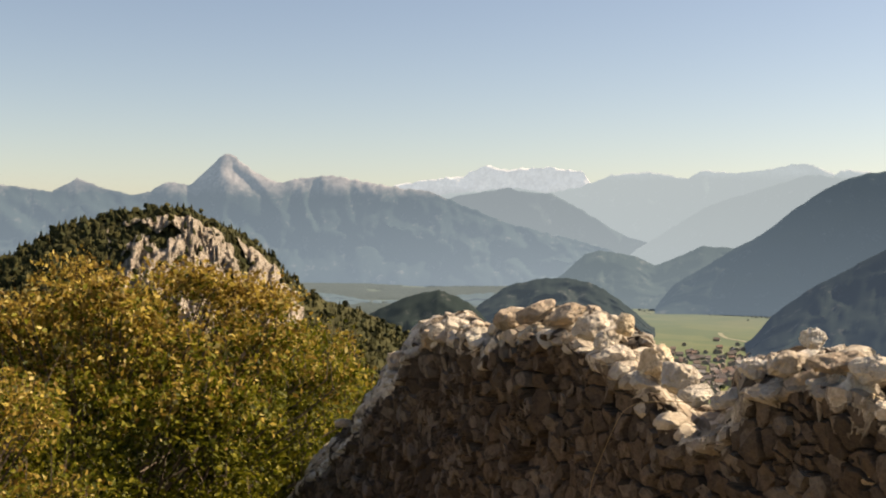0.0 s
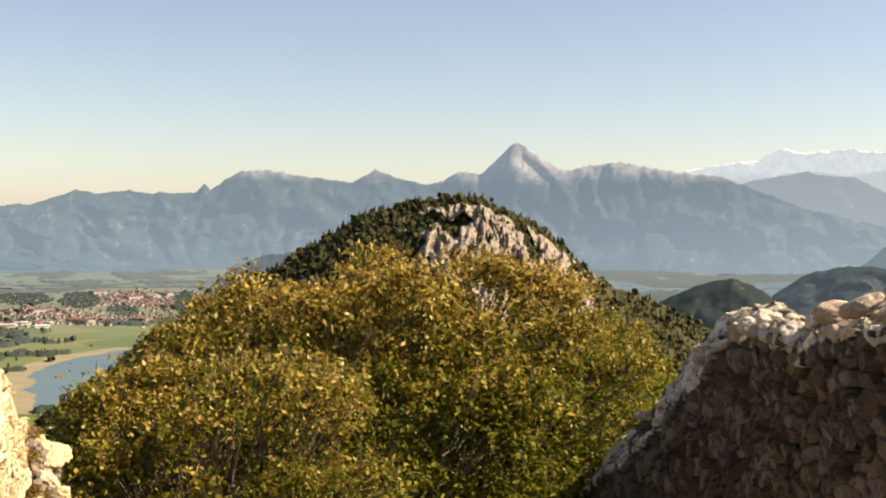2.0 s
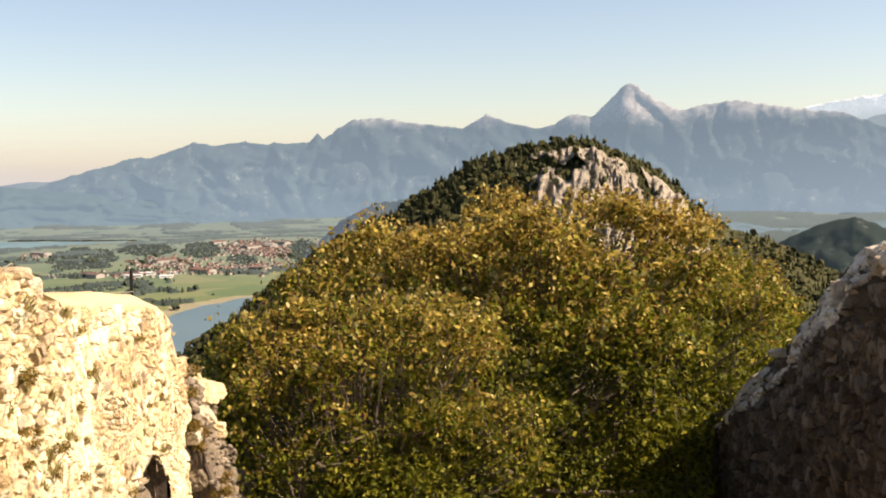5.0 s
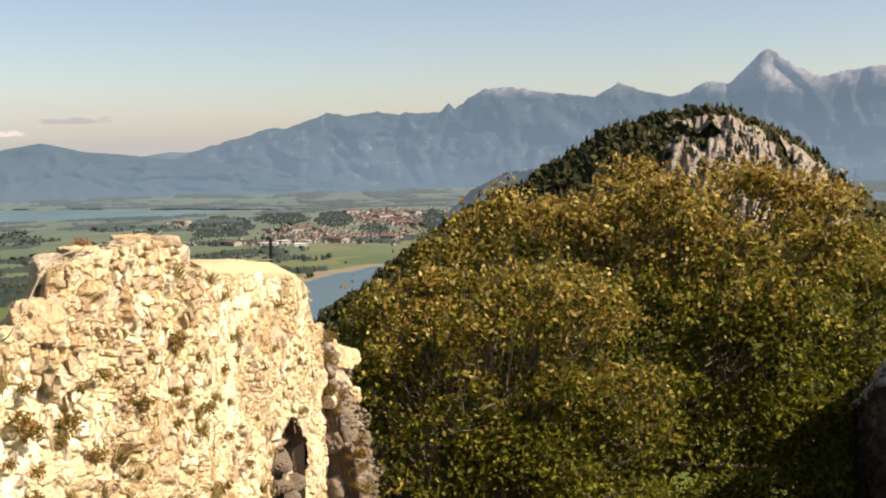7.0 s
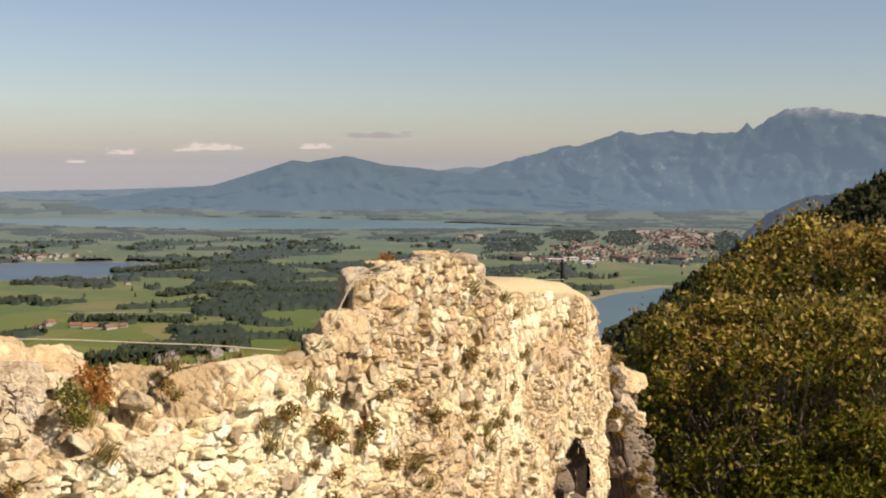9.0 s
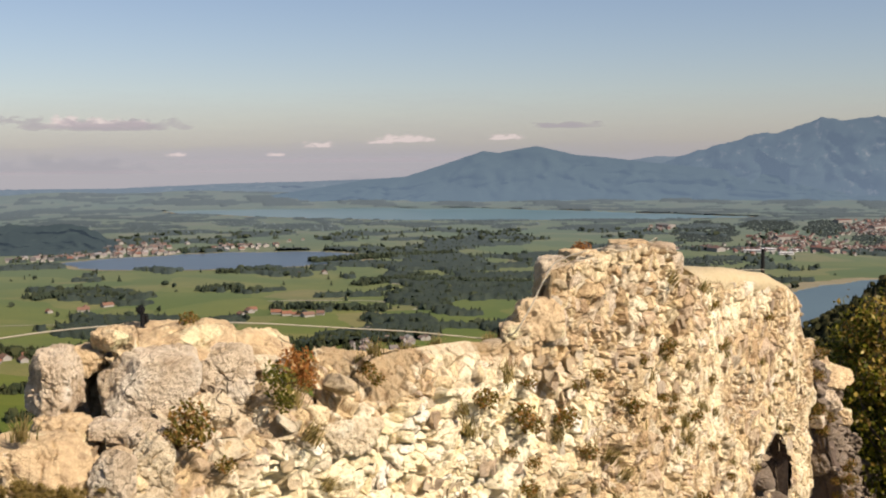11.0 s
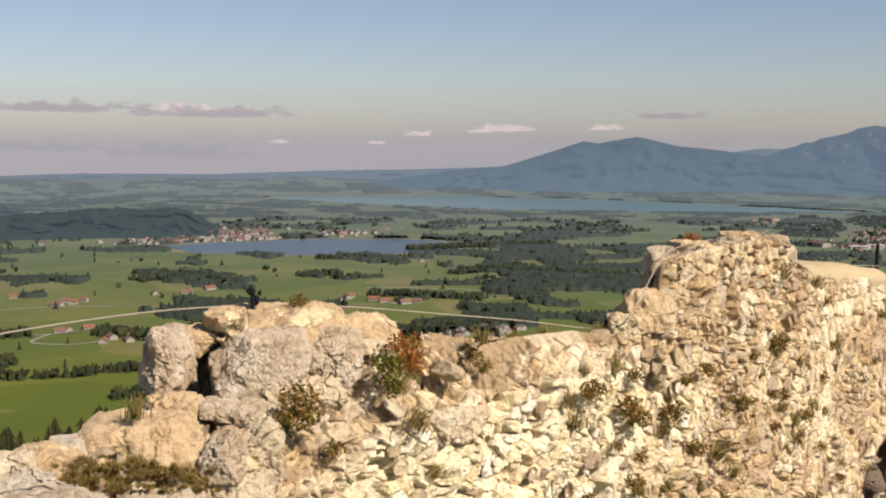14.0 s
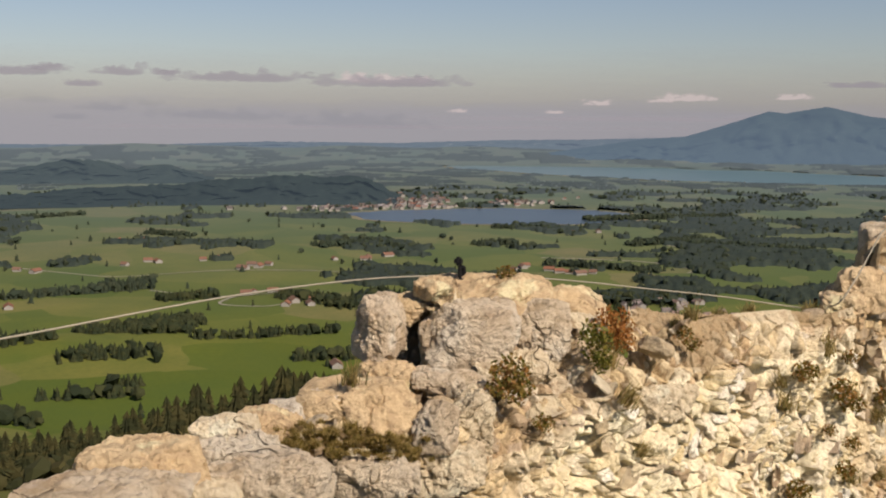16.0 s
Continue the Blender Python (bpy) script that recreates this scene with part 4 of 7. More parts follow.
def haze_bank():
    """A grey bank of cloud and haze lying along the northern horizon, thinning out upwards."""
    vs, fs = [], []
    n, m = 90, 10
    for i in range(n + 1):
        az = -60 + 124 * i / n
        for j in range(m + 1):
            x, y = polar(az, 4945)
            vs.append((x, y, 4945 * math.tan(radians(-2.2 + 6.0 * j / m))))
    for i in range(n):
        for j in range(m):
            k = i * (m + 1) + j
            fs.append((k, k + m + 1, k + m + 2, k + 1))
    nd = Nodes("haze_bank")
    x, y, z = nd.split(nd.geo.outputs["Position"])
    sc = nd.t.nodes.new("ShaderNodeVectorMath")
    sc.operation = "MULTIPLY"
    sc.inputs[1].default_value = (0.0022, 0.0022, 0.012)
    nd.link(nd.geo.outputs["Position"], sc.inputs[0])
    up = nd.math("ADD", nd.math("DIVIDE", z, 86.3), nd.math("MULTIPLY_ADD", nd.noise(1.0, 6, 0.6, vec=sc.outputs[0]), 1.5, -0.75))
    veil = nd.ramp(nd.math("DIVIDE", nd.math("ADD", up, 2.0), 6.0), [(0.30, (0.85, 0.85, 0.85)), (0.38, (0.62, 0.62, 0.62)), (0.43, (0.42, 0.42, 0.42)), (0.85, (0, 0, 0))])
    side = nd.ramp(nd.math("DIVIDE", nd.math("ADD", x, 4945.0), 9890.0), [(0.15, (0, 0, 0)), (0.3, (1, 1, 1)), (0.68, (1, 1, 1)), (0.86, (0.62, 0.62, 0.62)), (0.895, (0.6, 0.6, 0.6)), (0.945, (0, 0, 0))])
    nd.link(nd.math("MULTIPLY", veil, side), nd.b.inputs["Alpha"])
    # the haze sheet glows by emission, brighter and pinker on the sunward side
    nd.link(nd.ramp(nd.math("DIVIDE", nd.math("ADD", x, 4945.0), 9890.0), [(0.72, (0.318, 0.334, 0.372)), (0.90, (0.400, 0.385, 0.420))]), nd.b.inputs["Emission Color"])
    nd.b.inputs["Emission Strength"].default_value = AIR
    tagged(new("backdrop", mesh_of("backdrop", vs, fs, [nd.done((0.05, 0.05, 0.05), 1.0, 0.0)])), "lavender grey bank of haze along the horizon", "cloud", kind="structure")


haze_bank()
M_CLOUD = cloud_mat("cloud_bank", (0.36, 0.34, 0.37), 0.35)
cloud(2.0, -0.80, 17.0, 0.20, 9.0, "long grey bank of cloud along the horizon")
cloud(14.0, -0.35, 11.0, 0.26, 11.0, "long grey bank of cloud along the horizon")
M_CLOUD = cloud_mat("bright_cloud", (0.62, 0.56, 0.54), 0.75, 0.026)
cloud(2.8, 1.46, 2.3, 0.45, 4.3, "small sunlit white cloud above the horizon")
cloud(1.6, 1.56, 0.7, 0.45, 5.6, "small sunlit white cloud above the horizon")
cloud(4.8, 1.42, 0.8, 0.36, 6.9, "small sunlit white cloud above the horizon")
cloud(13.5, 0.42, 0.8, 0.33, 8.2, "small sunlit white cloud above the horizon")
cloud(17.8, 0.65, 1.7, 0.39, 9.5, "small sunlit white cloud above the horizon")
cloud(16.5, 0.54, 0.7, 0.21, 10.8, "small sunlit white cloud above the horizon")
cloud(6.7, 0.00, 0.6, 0.24, 12.1, "small sunlit white cloud above the horizon")
cloud(22.7, 0.71, 1.0, 0.27, 13.4, "small sunlit white cloud above the horizon")
cloud(11.4, -0.03, 0.5, 0.18, 14.7, "small sunlit white cloud above the horizon")


# ---- farm tracks ----
def track(pts, width):
    vs, fs = [], []
    n = 24
    for k in range(n + 1):
        t = k / n * (len(pts) - 1)
        i = min(int(t), len(pts) - 2)
        q = t - i
        p0, p1, p2, p3 = (Vector(pts[max(0, min(len(pts) - 1, i + d))]) for d in (-1, 0, 1, 2))
        c = 0.5 * (2 * p1 + (p2 - p0) * q + (2 * p0 - 5 * p1 + 4 * p2 - p3) * q * q + (3 * p1 - p0 - 3 * p2 + p3) * q ** 3)
        d = ((p2 - p1).normalized())
        for sgn in (-1, 1):
            x, y = c.x - d.y * width * sgn, c.y + d.x * width * sgn
            vs.append((x, y, ground_z(x, y) + 0.5))
    for k in range(n):
        fs.append((2 * k, 2 * k + 1, 2 * k + 3, 2 * k + 2))
    tagged(new("road", mesh_of("road", vs, fs, [M_TRACK])), "pale gravel farm track between meadows", "road", kind="structure")


M_TRACK = plain_mat("pale_gravel", (0.30, 0.29, 0.21), 0.95, 0, 0.3, 0.2)
for pts, wd in (([(-190, 1300), (-120, 1248), (-60, 1262), (10, 1275)], 2.5), ([(-90, 1255), (-105, 1200), (-60, 1180), (-29, 1203)], 2.2), ([(300, 1560), (420, 1520), (470, 1430), (455, 1390)], 3.5), ([(520, 1700), (560, 1620), (540, 1560)], 3),
                ([(1250, 2300), (1275, 2150), (1300, 2050), (1330, 1990)], 4), ([(2650, 330), (2520, 300), (2430, 240), (2300, 230)], 5), ([(-380, 1500), (-250, 1420), (-120, 1460), (60, 1440)], 2.2)):
    track(pts, wd)


# ---- the ruin ----
# Both walls run along one heading; their own axes are u (along), v (to the left of it) and z.
WALL_TURN = 39.0
WALL_M = pose(0, 0, 0, 0, 0, WALL_TURN)
L_TOP = [(0.8, -1.15), (1.6, -1.04), (2.0, -1.00), (2.4, -0.98), (2.85, -0.98), (2.98, -0.95), (3.06, -0.80), (3.2, -0.66), (3.6, -0.64), (3.95, -0.71), (4.2, -0.83), (4.42, -0.99), (4.54, -1.03), (4.72, -0.95), (4.9, -0.89), (5.1, -0.89), (5.8, -0.95),
         (6.2, -1.03), (6.5, -1.03), (6.74, -0.98), (6.80, -0.90), (6.83, -0.68), (7.4, -0.65), (8.3, -0.65), (8.75, -0.70), (8.9, -0.93), (9.8, -1.06), (11.3, -1.17), (12.3, -1.30), (13.0, -1.48), (13.35, -1.75), (13.5, -2.05), (14.0, -2.15)]
R_TOP = [(u, z - 0.05) for u, z in [(5.0, -0.80), (6.2, -0.66), (6.45, -0.61), (6.9, -0.63), (7.2, -0.67), (7.42, -0.71), (7.59, -0.80), (7.66, -1.02), (7.84, -1.10), (8.04, -1.14), (8.29, -1.10), (8.62, -0.92), (8.9, -0.80), (9.08, -0.67), (9.47, -0.64), (9.9, -0.58), (10.49, -0.57), (11.15, -0.65), (11.88, -0.69), (12.28, -0.83),
         (12.5, -1.04), (12.62, -1.04), (12.8, -0.87), (13.27, -0.82), (14.41, -0.93), (14.94, -1.09), (15.61, -1.33), (16.28, -1.66), (17.32, -2.23), (18.41, -2.80), (21.36, -4.02), (24.7, -5.42)]]


def l_face(u):
    return 3.0 + 0.5 * smooth01(8.2, 10.6, u) + 0.22 * (1 - smooth01(2.6, 3.3, u))


def r_face(u):
    return -4.7


def top_at(top, face, u, v):
    """The broken top at a place: the breaks run slantwise across the wall, and the top falls off behind."""
    f = face(u)
    cv = 0.4 if f > 0 else -0.2
    k = (v - cv) / ((max(f, 3.3) if f > 0 else f) - cv)
    flank = smooth01(8.0, 8.6, u) * (1 - smooth01(10.0, 10.9, u))
    worn = (0.22 + 0.16 * flank) * (1 - smooth01(0, 0.45 + 0.6 * flank, f - v)) if f < 0 else 0.0
    return lerp_knots(top, 0.66 + (u - 0.66) / k) * k - 0.06 * abs(v - f) - worn


def l_lean(u, z):
    """How far the lit wall's face leans back near its broken top."""
    return 1.15 * max(0.0, z + 1.03) * (1 - smooth01(4.9, 5.7, u)) * smooth01(2.85, 3.0, u)


def in_hole(u, z):
    """The arched opening near the far end of the lit wall."""
    return 11.75 < u < 12.95 and z < -2.86 - 0.9 * ((u - 12.35) / 0.6) ** 2 * 0.45


def face_wave(u, z, side):
    """The broad bulges of a wall face."""
    return 0.05 * fbm(u * 3.1, z * 3.1, 1.0 + side, 3)


def wall_core(name, top, face, thick, side, u0, u1, mat, label, hole=False, step=0.05, shear=True, fine=34, relief=1.0, inset=0.0):
    """A rubble wall's mass: face, ragged top and back; side 1 puts the body at larger v, -1 at smaller."""
    us = np.arange(u0, u1 + 1e-6, step)
    vs, fs = [], []
    rows = fine + 1 + 9 + 8
    rim = inset
    for u in us:
        f = face(u)
        inset = rim + (0.20 * smooth01(2.8, 3.0, u) * (1 - smooth01(3.6, 4.1, u)) if hole else 0.0)
        t = top_at(top, face, u, f) if shear else lerp_knots(top, u)
        back = l_lean(u, t) if hole else 0.0
        if back:
            t = top_at(top, face, u, f + back)
            back = l_lean(u, t)
        t -= inset
        for k in range(fine + 1):
            z = t - (t + 7.6) * (1 - k / fine) ** 2.2
            d = inset + face_wave(u, z, side) + relief * 0.020 * fbm(u * 11, z * 11, 2.0, 4)
            if hole:
                d += l_lean(u, z)
            vs.append((u, f + side * d, z))
        for k in range(1, 10):
            q = k / 10
            v = f + side * (back + (thick - back) * q)
            z = (top_at(top, face, u, v) if shear else t - 0.1 * q) + 0.035 * fbm(u * 3.5, q * 3.0, 6.0, 3) - inset
            vs.append((u, v, z))
        for k in range(8):
            tb = top_at(top, face, u, f + side * thick) if shear else t - 0.1
            z = tb - 0.04 - (tb + 7.5) * (k / 7) ** 1.5
            vs.append((u, f + side * (thick + 0.05 * fbm(u * 2, z * 2, 3.0, 3)), z))
    for i in range(len(us) - 1):
        for k in range(rows - 1):
            if hole and k < fine:
                um, zm = (us[i] + us[i + 1]) / 2, (vs[i * rows + k][2] + vs[i * rows + k + 1][2]) / 2
                if in_hole(um, zm):
                    continue
            q = (i * rows + k, (i + 1) * rows + k, (i + 1) * rows + k + 1, i * rows + k + 1)
            fs.append(q if side > 0 else q[::-1])
    for i, rev in ((0, True), (len(us) - 1, False)):
        ring = [i * rows + k for k in range(rows)]
        fs.append(ring[::-1] if rev == (side > 0) else ring)
    ob = new(name, mesh_of(name, vs, fs, [mat]))
    ob.matrix_basis = WALL_M
    return tagged(ob, label, "wall", kind="structure")


wall_north = wall_core("wall_north", L_TOP, l_face, 0.85, 1, 0.8, 14.0, M_MORTAR, "sunlit broken limestone rubble wall with ragged top", True, 0.05, True, 40, 1.0, 0.09)
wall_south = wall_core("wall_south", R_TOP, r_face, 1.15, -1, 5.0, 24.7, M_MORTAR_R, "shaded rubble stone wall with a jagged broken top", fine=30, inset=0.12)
E_TOP = [(-4.3, -2.1), (-3.65, -2.35), (-3.48, -2.6), (-3.38, -2.9), (-3.30, -3.3), (-3.14, -3.9), (-3.02, -5.0), (-2.95, -6.0)]
wall_east = wall_core("wall_east", E_TOP, lambda u: 0.0, 0.8, 1, -4.3, -2.9, M_MORTAR_R, "fallen stub of a rubble cross wall", shear=False)
wall_east.matrix_basis = WALL_M @ Matrix.Translation((13.95, 0, 0)) @ pose(0, 0, 0, 0, 0, -90)


def opening_lining():
    """The sides and arch of the opening, and the stones left in it."""
    arch = [(11.75, -5.0), (11.75, -3.28), (11.87, -3.08), (12.05, -2.94), (12.35, -2.86), (12.65, -2.94), (12.83, -3.08), (12.95, -3.28), (12.95, -5.0)]
    vs, fs = [], []
    for k in range(6):
        for u, z in arch:
            vs.append((u + 0.02 * fbm(u * 5, z * 5, k, 2), 3.5 + 0.17 * k, z + 0.02 * fbm(u * 4, z * 6, k + 3, 2)))
    n = len(arch)
    for k in range(5):
        for i in range(n - 1):
            fs.append((k * n + i, k * n + i + 1, (k + 1) * n + i + 1, (k + 1) * n + i))
    fs.append([5 * n + i for i in range(n)])
    # the opening's shade is put into its colour with the dark mortar
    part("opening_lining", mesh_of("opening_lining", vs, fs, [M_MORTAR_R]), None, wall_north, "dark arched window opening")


opening_lining()


# ---- rubble surface ----
def hashed(i, j, s):
    """A random number from 0 to 1 for each lattice place."""
    n = (i.astype(np.int64) * 374761393 + j.astype(np.int64) * 668265263 + s * 974634211) & 0xFFFFFFFF
    n = ((n ^ (n >> 13)) * 1274126177) & 0xFFFFFFFF
    n = ((n ^ (n >> 15)) * 2246822519) & 0xFFFFFFFF
    return (n ^ (n >> 16)) / 4294967296.0


def lattice(x, y, s):
    i, j = np.floor(x), np.floor(y)
    a, b = x - i, y - j
    a, b = a * a * (3 - 2 * a), b * b * (3 - 2 * b)
    lo = hashed(i, j, s) * (1 - a) + hashed(i + 1, j, s) * a
    hi = hashed(i, j + 1, s) * (1 - a) + hashed(i + 1, j + 1, s) * a
    return (lo * (1 - b) + hi * b) * 2 - 1


def rough(x, y, s, octaves=4, gain=0.5):
    out, k = np.zeros_like(x), 1.0
    for o in range(octaves):
        out += k * lattice(x * 2.03 ** o + 17.3 * o, y * 2.03 ** o - 9.1 * o, s + o)
        k *= gain
    return out


def cells(x, y, s):
    """Nearest stone: distance, gap to the next one, its random number, and the way to its middle."""
    i0, j0 = np.floor(x), np.floor(y)
    f1, f2 = np.full(x.shape, 9.0), np.full(x.shape, 9.0)
    rid, dx, dy = np.zeros_like(x), np.zeros_like(x), np.zeros_like(x)
    for di in (-1, 0, 1):
        for dj in (-1, 0, 1):
            i, j = i0 + di, j0 + dj
            px, py = i + 0.06 + 0.88 * hashed(i, j, s), j + 0.06 + 0.88 * hashed(i, j, s + 1)
            ex, ey = x - px, y - py
            d = np.hypot(ex, ey)
            near = d < f1
            f2 = np.where(near, f1, np.minimum(f2, d))
            rid = np.where(near, hashed(i, j, s + 2), rid)
            dx, dy = np.where(near, ex, dx), np.where(near, ey, dy)
            f1 = np.where(near, d, f1)
    return f1, f2 - f1, rid, dx, dy


def stone_height(u, y, su, sz, seed, high, deep, mortar, grit=1.0):
    """Height of a rubble face over its mean, a tone for each stone and how much a place is joint."""
    warp = 0.42 * grit ** 0.6
    wx, wy = warp * rough(u * 2.2 / su * 0.35, y * 2.2 / sz * 0.35, seed + 50, 3), warp * rough(u * 2.2 / su * 0.35, y * 2.2 / sz * 0.35, seed + 60, 3)
    big = rough(u * 1.3, y * 1.3, seed + 70, 2)
    # stones of two sizes, in patches
    small = big > 0.28
    k = np.where(small, 1.75, 1.0)
    f1, gap, rid, dx, dy = cells(u / su * k + wx, y / sz * k + wy + 31.0 * small, seed)
    edge = np.clip(gap / (0.10 + 0.12 * grit), 0, 1)
    dome = 1 - (1 - edge) ** 2.0
    r2, r3 = (rid * 37.17) % 1.0, (rid * 91.73) % 1.0
    fill = np.clip(0.5 + 1.3 * rough(u * 1.7, y * 1.7, seed + 80, 3) + mortar, 0, 1)
    h = high * (0.25 + 0.9 * r2 ** 1.5) * dome / np.sqrt(k)
    h += high * (0.9 + 1.1 * grit) * ((r3 - 0.5) * dx + (((r3 * 7.3) % 1.0) - 0.5) * dy) * dome
    h -= deep * (1 - fill) * (1 - edge) ** 1.5
    h -= np.where(rid < 0.07, deep * 0.9 * dome, 0)
    h += grit * high * 0.45 * rough(u * 9, y * 9, seed + 90, 3) + grit * high * 0.15 * rough(u * 26, y * 26, seed + 95, 4, 0.58)
    pit = rough(u * 3.1, y * 3.1, seed + 110, 4, 0.6)
    h -= deep * 4.0 * np.clip(pit - 0.55, 0, 0.5)
    _, gap2, _, _, _ = cells(u * 31, y * 31, seed + 7)
    h += grit * high * 0.22 * np.clip(gap2 / 0.3, 0, 1)
    return h, rid, (1 - edge) ** 1.3 * (0.35 + 0.65 * fill)


def rubble_sheet(name, top, face, side, thick, u0, u1, low, fine, size, seed, high, deep, mat, wall, label, lit=False, capped=None, pale=None, mortar=0.0, grit=1.0):
    """The weathered skin of a wall: up the face and over the broken top, stone by stone."""
    us = [u0]
    while us[-1] < u1:
        steep = abs(lerp_knots(top, us[-1] + 0.02) - lerp_knots(top, us[-1])) / 0.02
        us.append(us[-1] + fine * math.hypot(us[-1], face(us[-1]) * 1.1) / (1 + min(steep, 3.0)) ** 0.7)
    us = np.array(us)
    nf = int(0.27 / fine)
    nt = int(0.10 / fine) if lit else int(0.08 / fine)
    U, V, Z, Y = [], [], [], []
    for u in us:
        f = face(u)
        t = top_at(top, face, u, f)
        back = 0.0
        if lit:
            for _ in range(2):
                back = l_lean(u, t)
                t = top_at(top, face, u, f + back)
        z = np.linspace(min(low(u), t - 0.3), t, nf)
        d = np.array([l_lean(u, q) for q in z]) if lit else 0 * z
        q = np.linspace(0, 1, nt + 1)[1:] ** 1.4
        v2 = f + side * (back + (thick - back) * q)
        z2 = np.array([top_at(top, face, u, v) for v in v2])
        U.append(np.full(nf + nt, u))
        V.append(np.concatenate((f + side * d, v2)))
        Z.append(np.concatenate((z, z2)))
        Y.append(np.concatenate((z, t + np.abs(v2 - f))))
    U, V, Z, Y = (np.array(a) for a in (U, V, Z, Y))
    P = np.stack((U, V, Z), -1)
    a, b = np.gradient(P, axis=0), np.gradient(P, axis=1)
    N = np.cross(a, b)
    N /= np.linalg.norm(N, axis=-1, keepdims=True) + 1e-12
    if side < 0:
        N = -N
    over = (np.arange(nf + nt) >= nf)[None, :] & np.ones(U.shape, dtype=bool)
    X = np.where(over, U + Z, U)
    W = 0.045 * rough(U * 2.3, Y * 2.3, seed + 5, 3) * np.where(over, 0.4 if lit else 1.2, 1.0) + np.where(over, 0.02 if lit else 0.0, 0.0)
    h = np.zeros_like(U)
    tone, joint = np.zeros_like(U), np.zeros_like(U)
    for s0, s1, su, sz in size:
        m = (us >= s0) & (us < s1)
        if m.any():
            h[m], tone[m], joint[m] = stone_height(X[m], Y[m], su, sz, seed, high * su / 0.09, deep * su / 0.09, mortar, grit)
    h += -W * (1 if lit else 1.6)
    h = h * np.where(over & lit, np.clip(N[..., 2], 0, 1) ** 2, 1.0)
    below = np.where(over, 0, Z[:, nf - 1:nf] - Z)
    if lit:
        # earth and old mortar over the low stretch of the top
        span = np.clip((U - 4.42) / 0.2, 0, 1) * np.clip((6.55 - U) / 0.3, 0, 1)
        earth = span * np.clip(1.2 - below / (0.055 + 0.05 * rough(U * 2.6, U * 0 + 3.0, 91, 3) + 0.15 * np.exp(-((U - 4.70) / 0.30) ** 2)), 0, 1)
        h *= 1 - 0.85 * earth
        joint = np.maximum(joint, earth)
    if capped:
        h -= 0.10 * ((U > capped[0]) & (U < capped[1]) & (np.arange(nf + nt) > nf - 3))
    h[:, -1] -= 0.2
    h[:, -2] -= 0.06
    h[-1] -= 0.25
    P = P + N * h[..., None]
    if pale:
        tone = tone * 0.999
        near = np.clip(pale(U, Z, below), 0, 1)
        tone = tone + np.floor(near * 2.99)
    n, m = P.shape[:2]
    idx = np.arange(n * m).reshape(n, m)
    sheer = (N[..., 2] < 0.62) & over
    quads = np.stack((idx[:-1, :-1], idx[1:, :-1], idx[1:, 1:], idx[:-1, 1:]), -1).reshape(-1, 4)
    if lit:
        uc, zc = U.ravel()[idx[:-1, :-1]].ravel(), Z.ravel()[idx[:-1, :-1]].ravel()
        sheer[:-1, :-1] |= ((uc < 3.5) & (uc > 2.86) & (zc > -0.97)).reshape(n - 1, m - 1)
        quads = quads[~(sheer[:-1, :-1] | sheer[1:, 1:]).ravel()]
        uc, zc = U.ravel()[quads[:, 0]], Z.ravel()[quads[:, 0]]
        quads = quads[~((uc > 11.75) & (uc < 12.95) & (zc < -2.86 - 0.405 * ((uc - 12.35) / 0.6) ** 2))]
    if side < 0:
        quads = quads[:, ::-1]
    me = bpy.data.meshes.new(name)
    me.vertices.add(n * m)
    me.vertices.foreach_set("co", P.astype(np.float32).ravel())
    me.loops.add(quads.size)
    me.loops.foreach_set("vertex_index", quads.astype(np.int32).ravel())
    me.polygons.add(len(quads))
    me.polygons.foreach_set("loop_start", np.arange(0, quads.size, 4, dtype=np.int32))
    me.polygons.foreach_set("use_smooth", np.zeros(len(quads), dtype=bool))
    for key, val in (("tone", tone), ("joint", joint)):
        me.attributes.new(key, "FLOAT", "POINT").data.foreach_set("value", val.astype(np.float32).ravel())
    me.materials.append(mat)
    me.update(calc_edges=True)
    ob = part(name, me, None, wall, label)
    ob["kind"] = "stuff"
    return ob


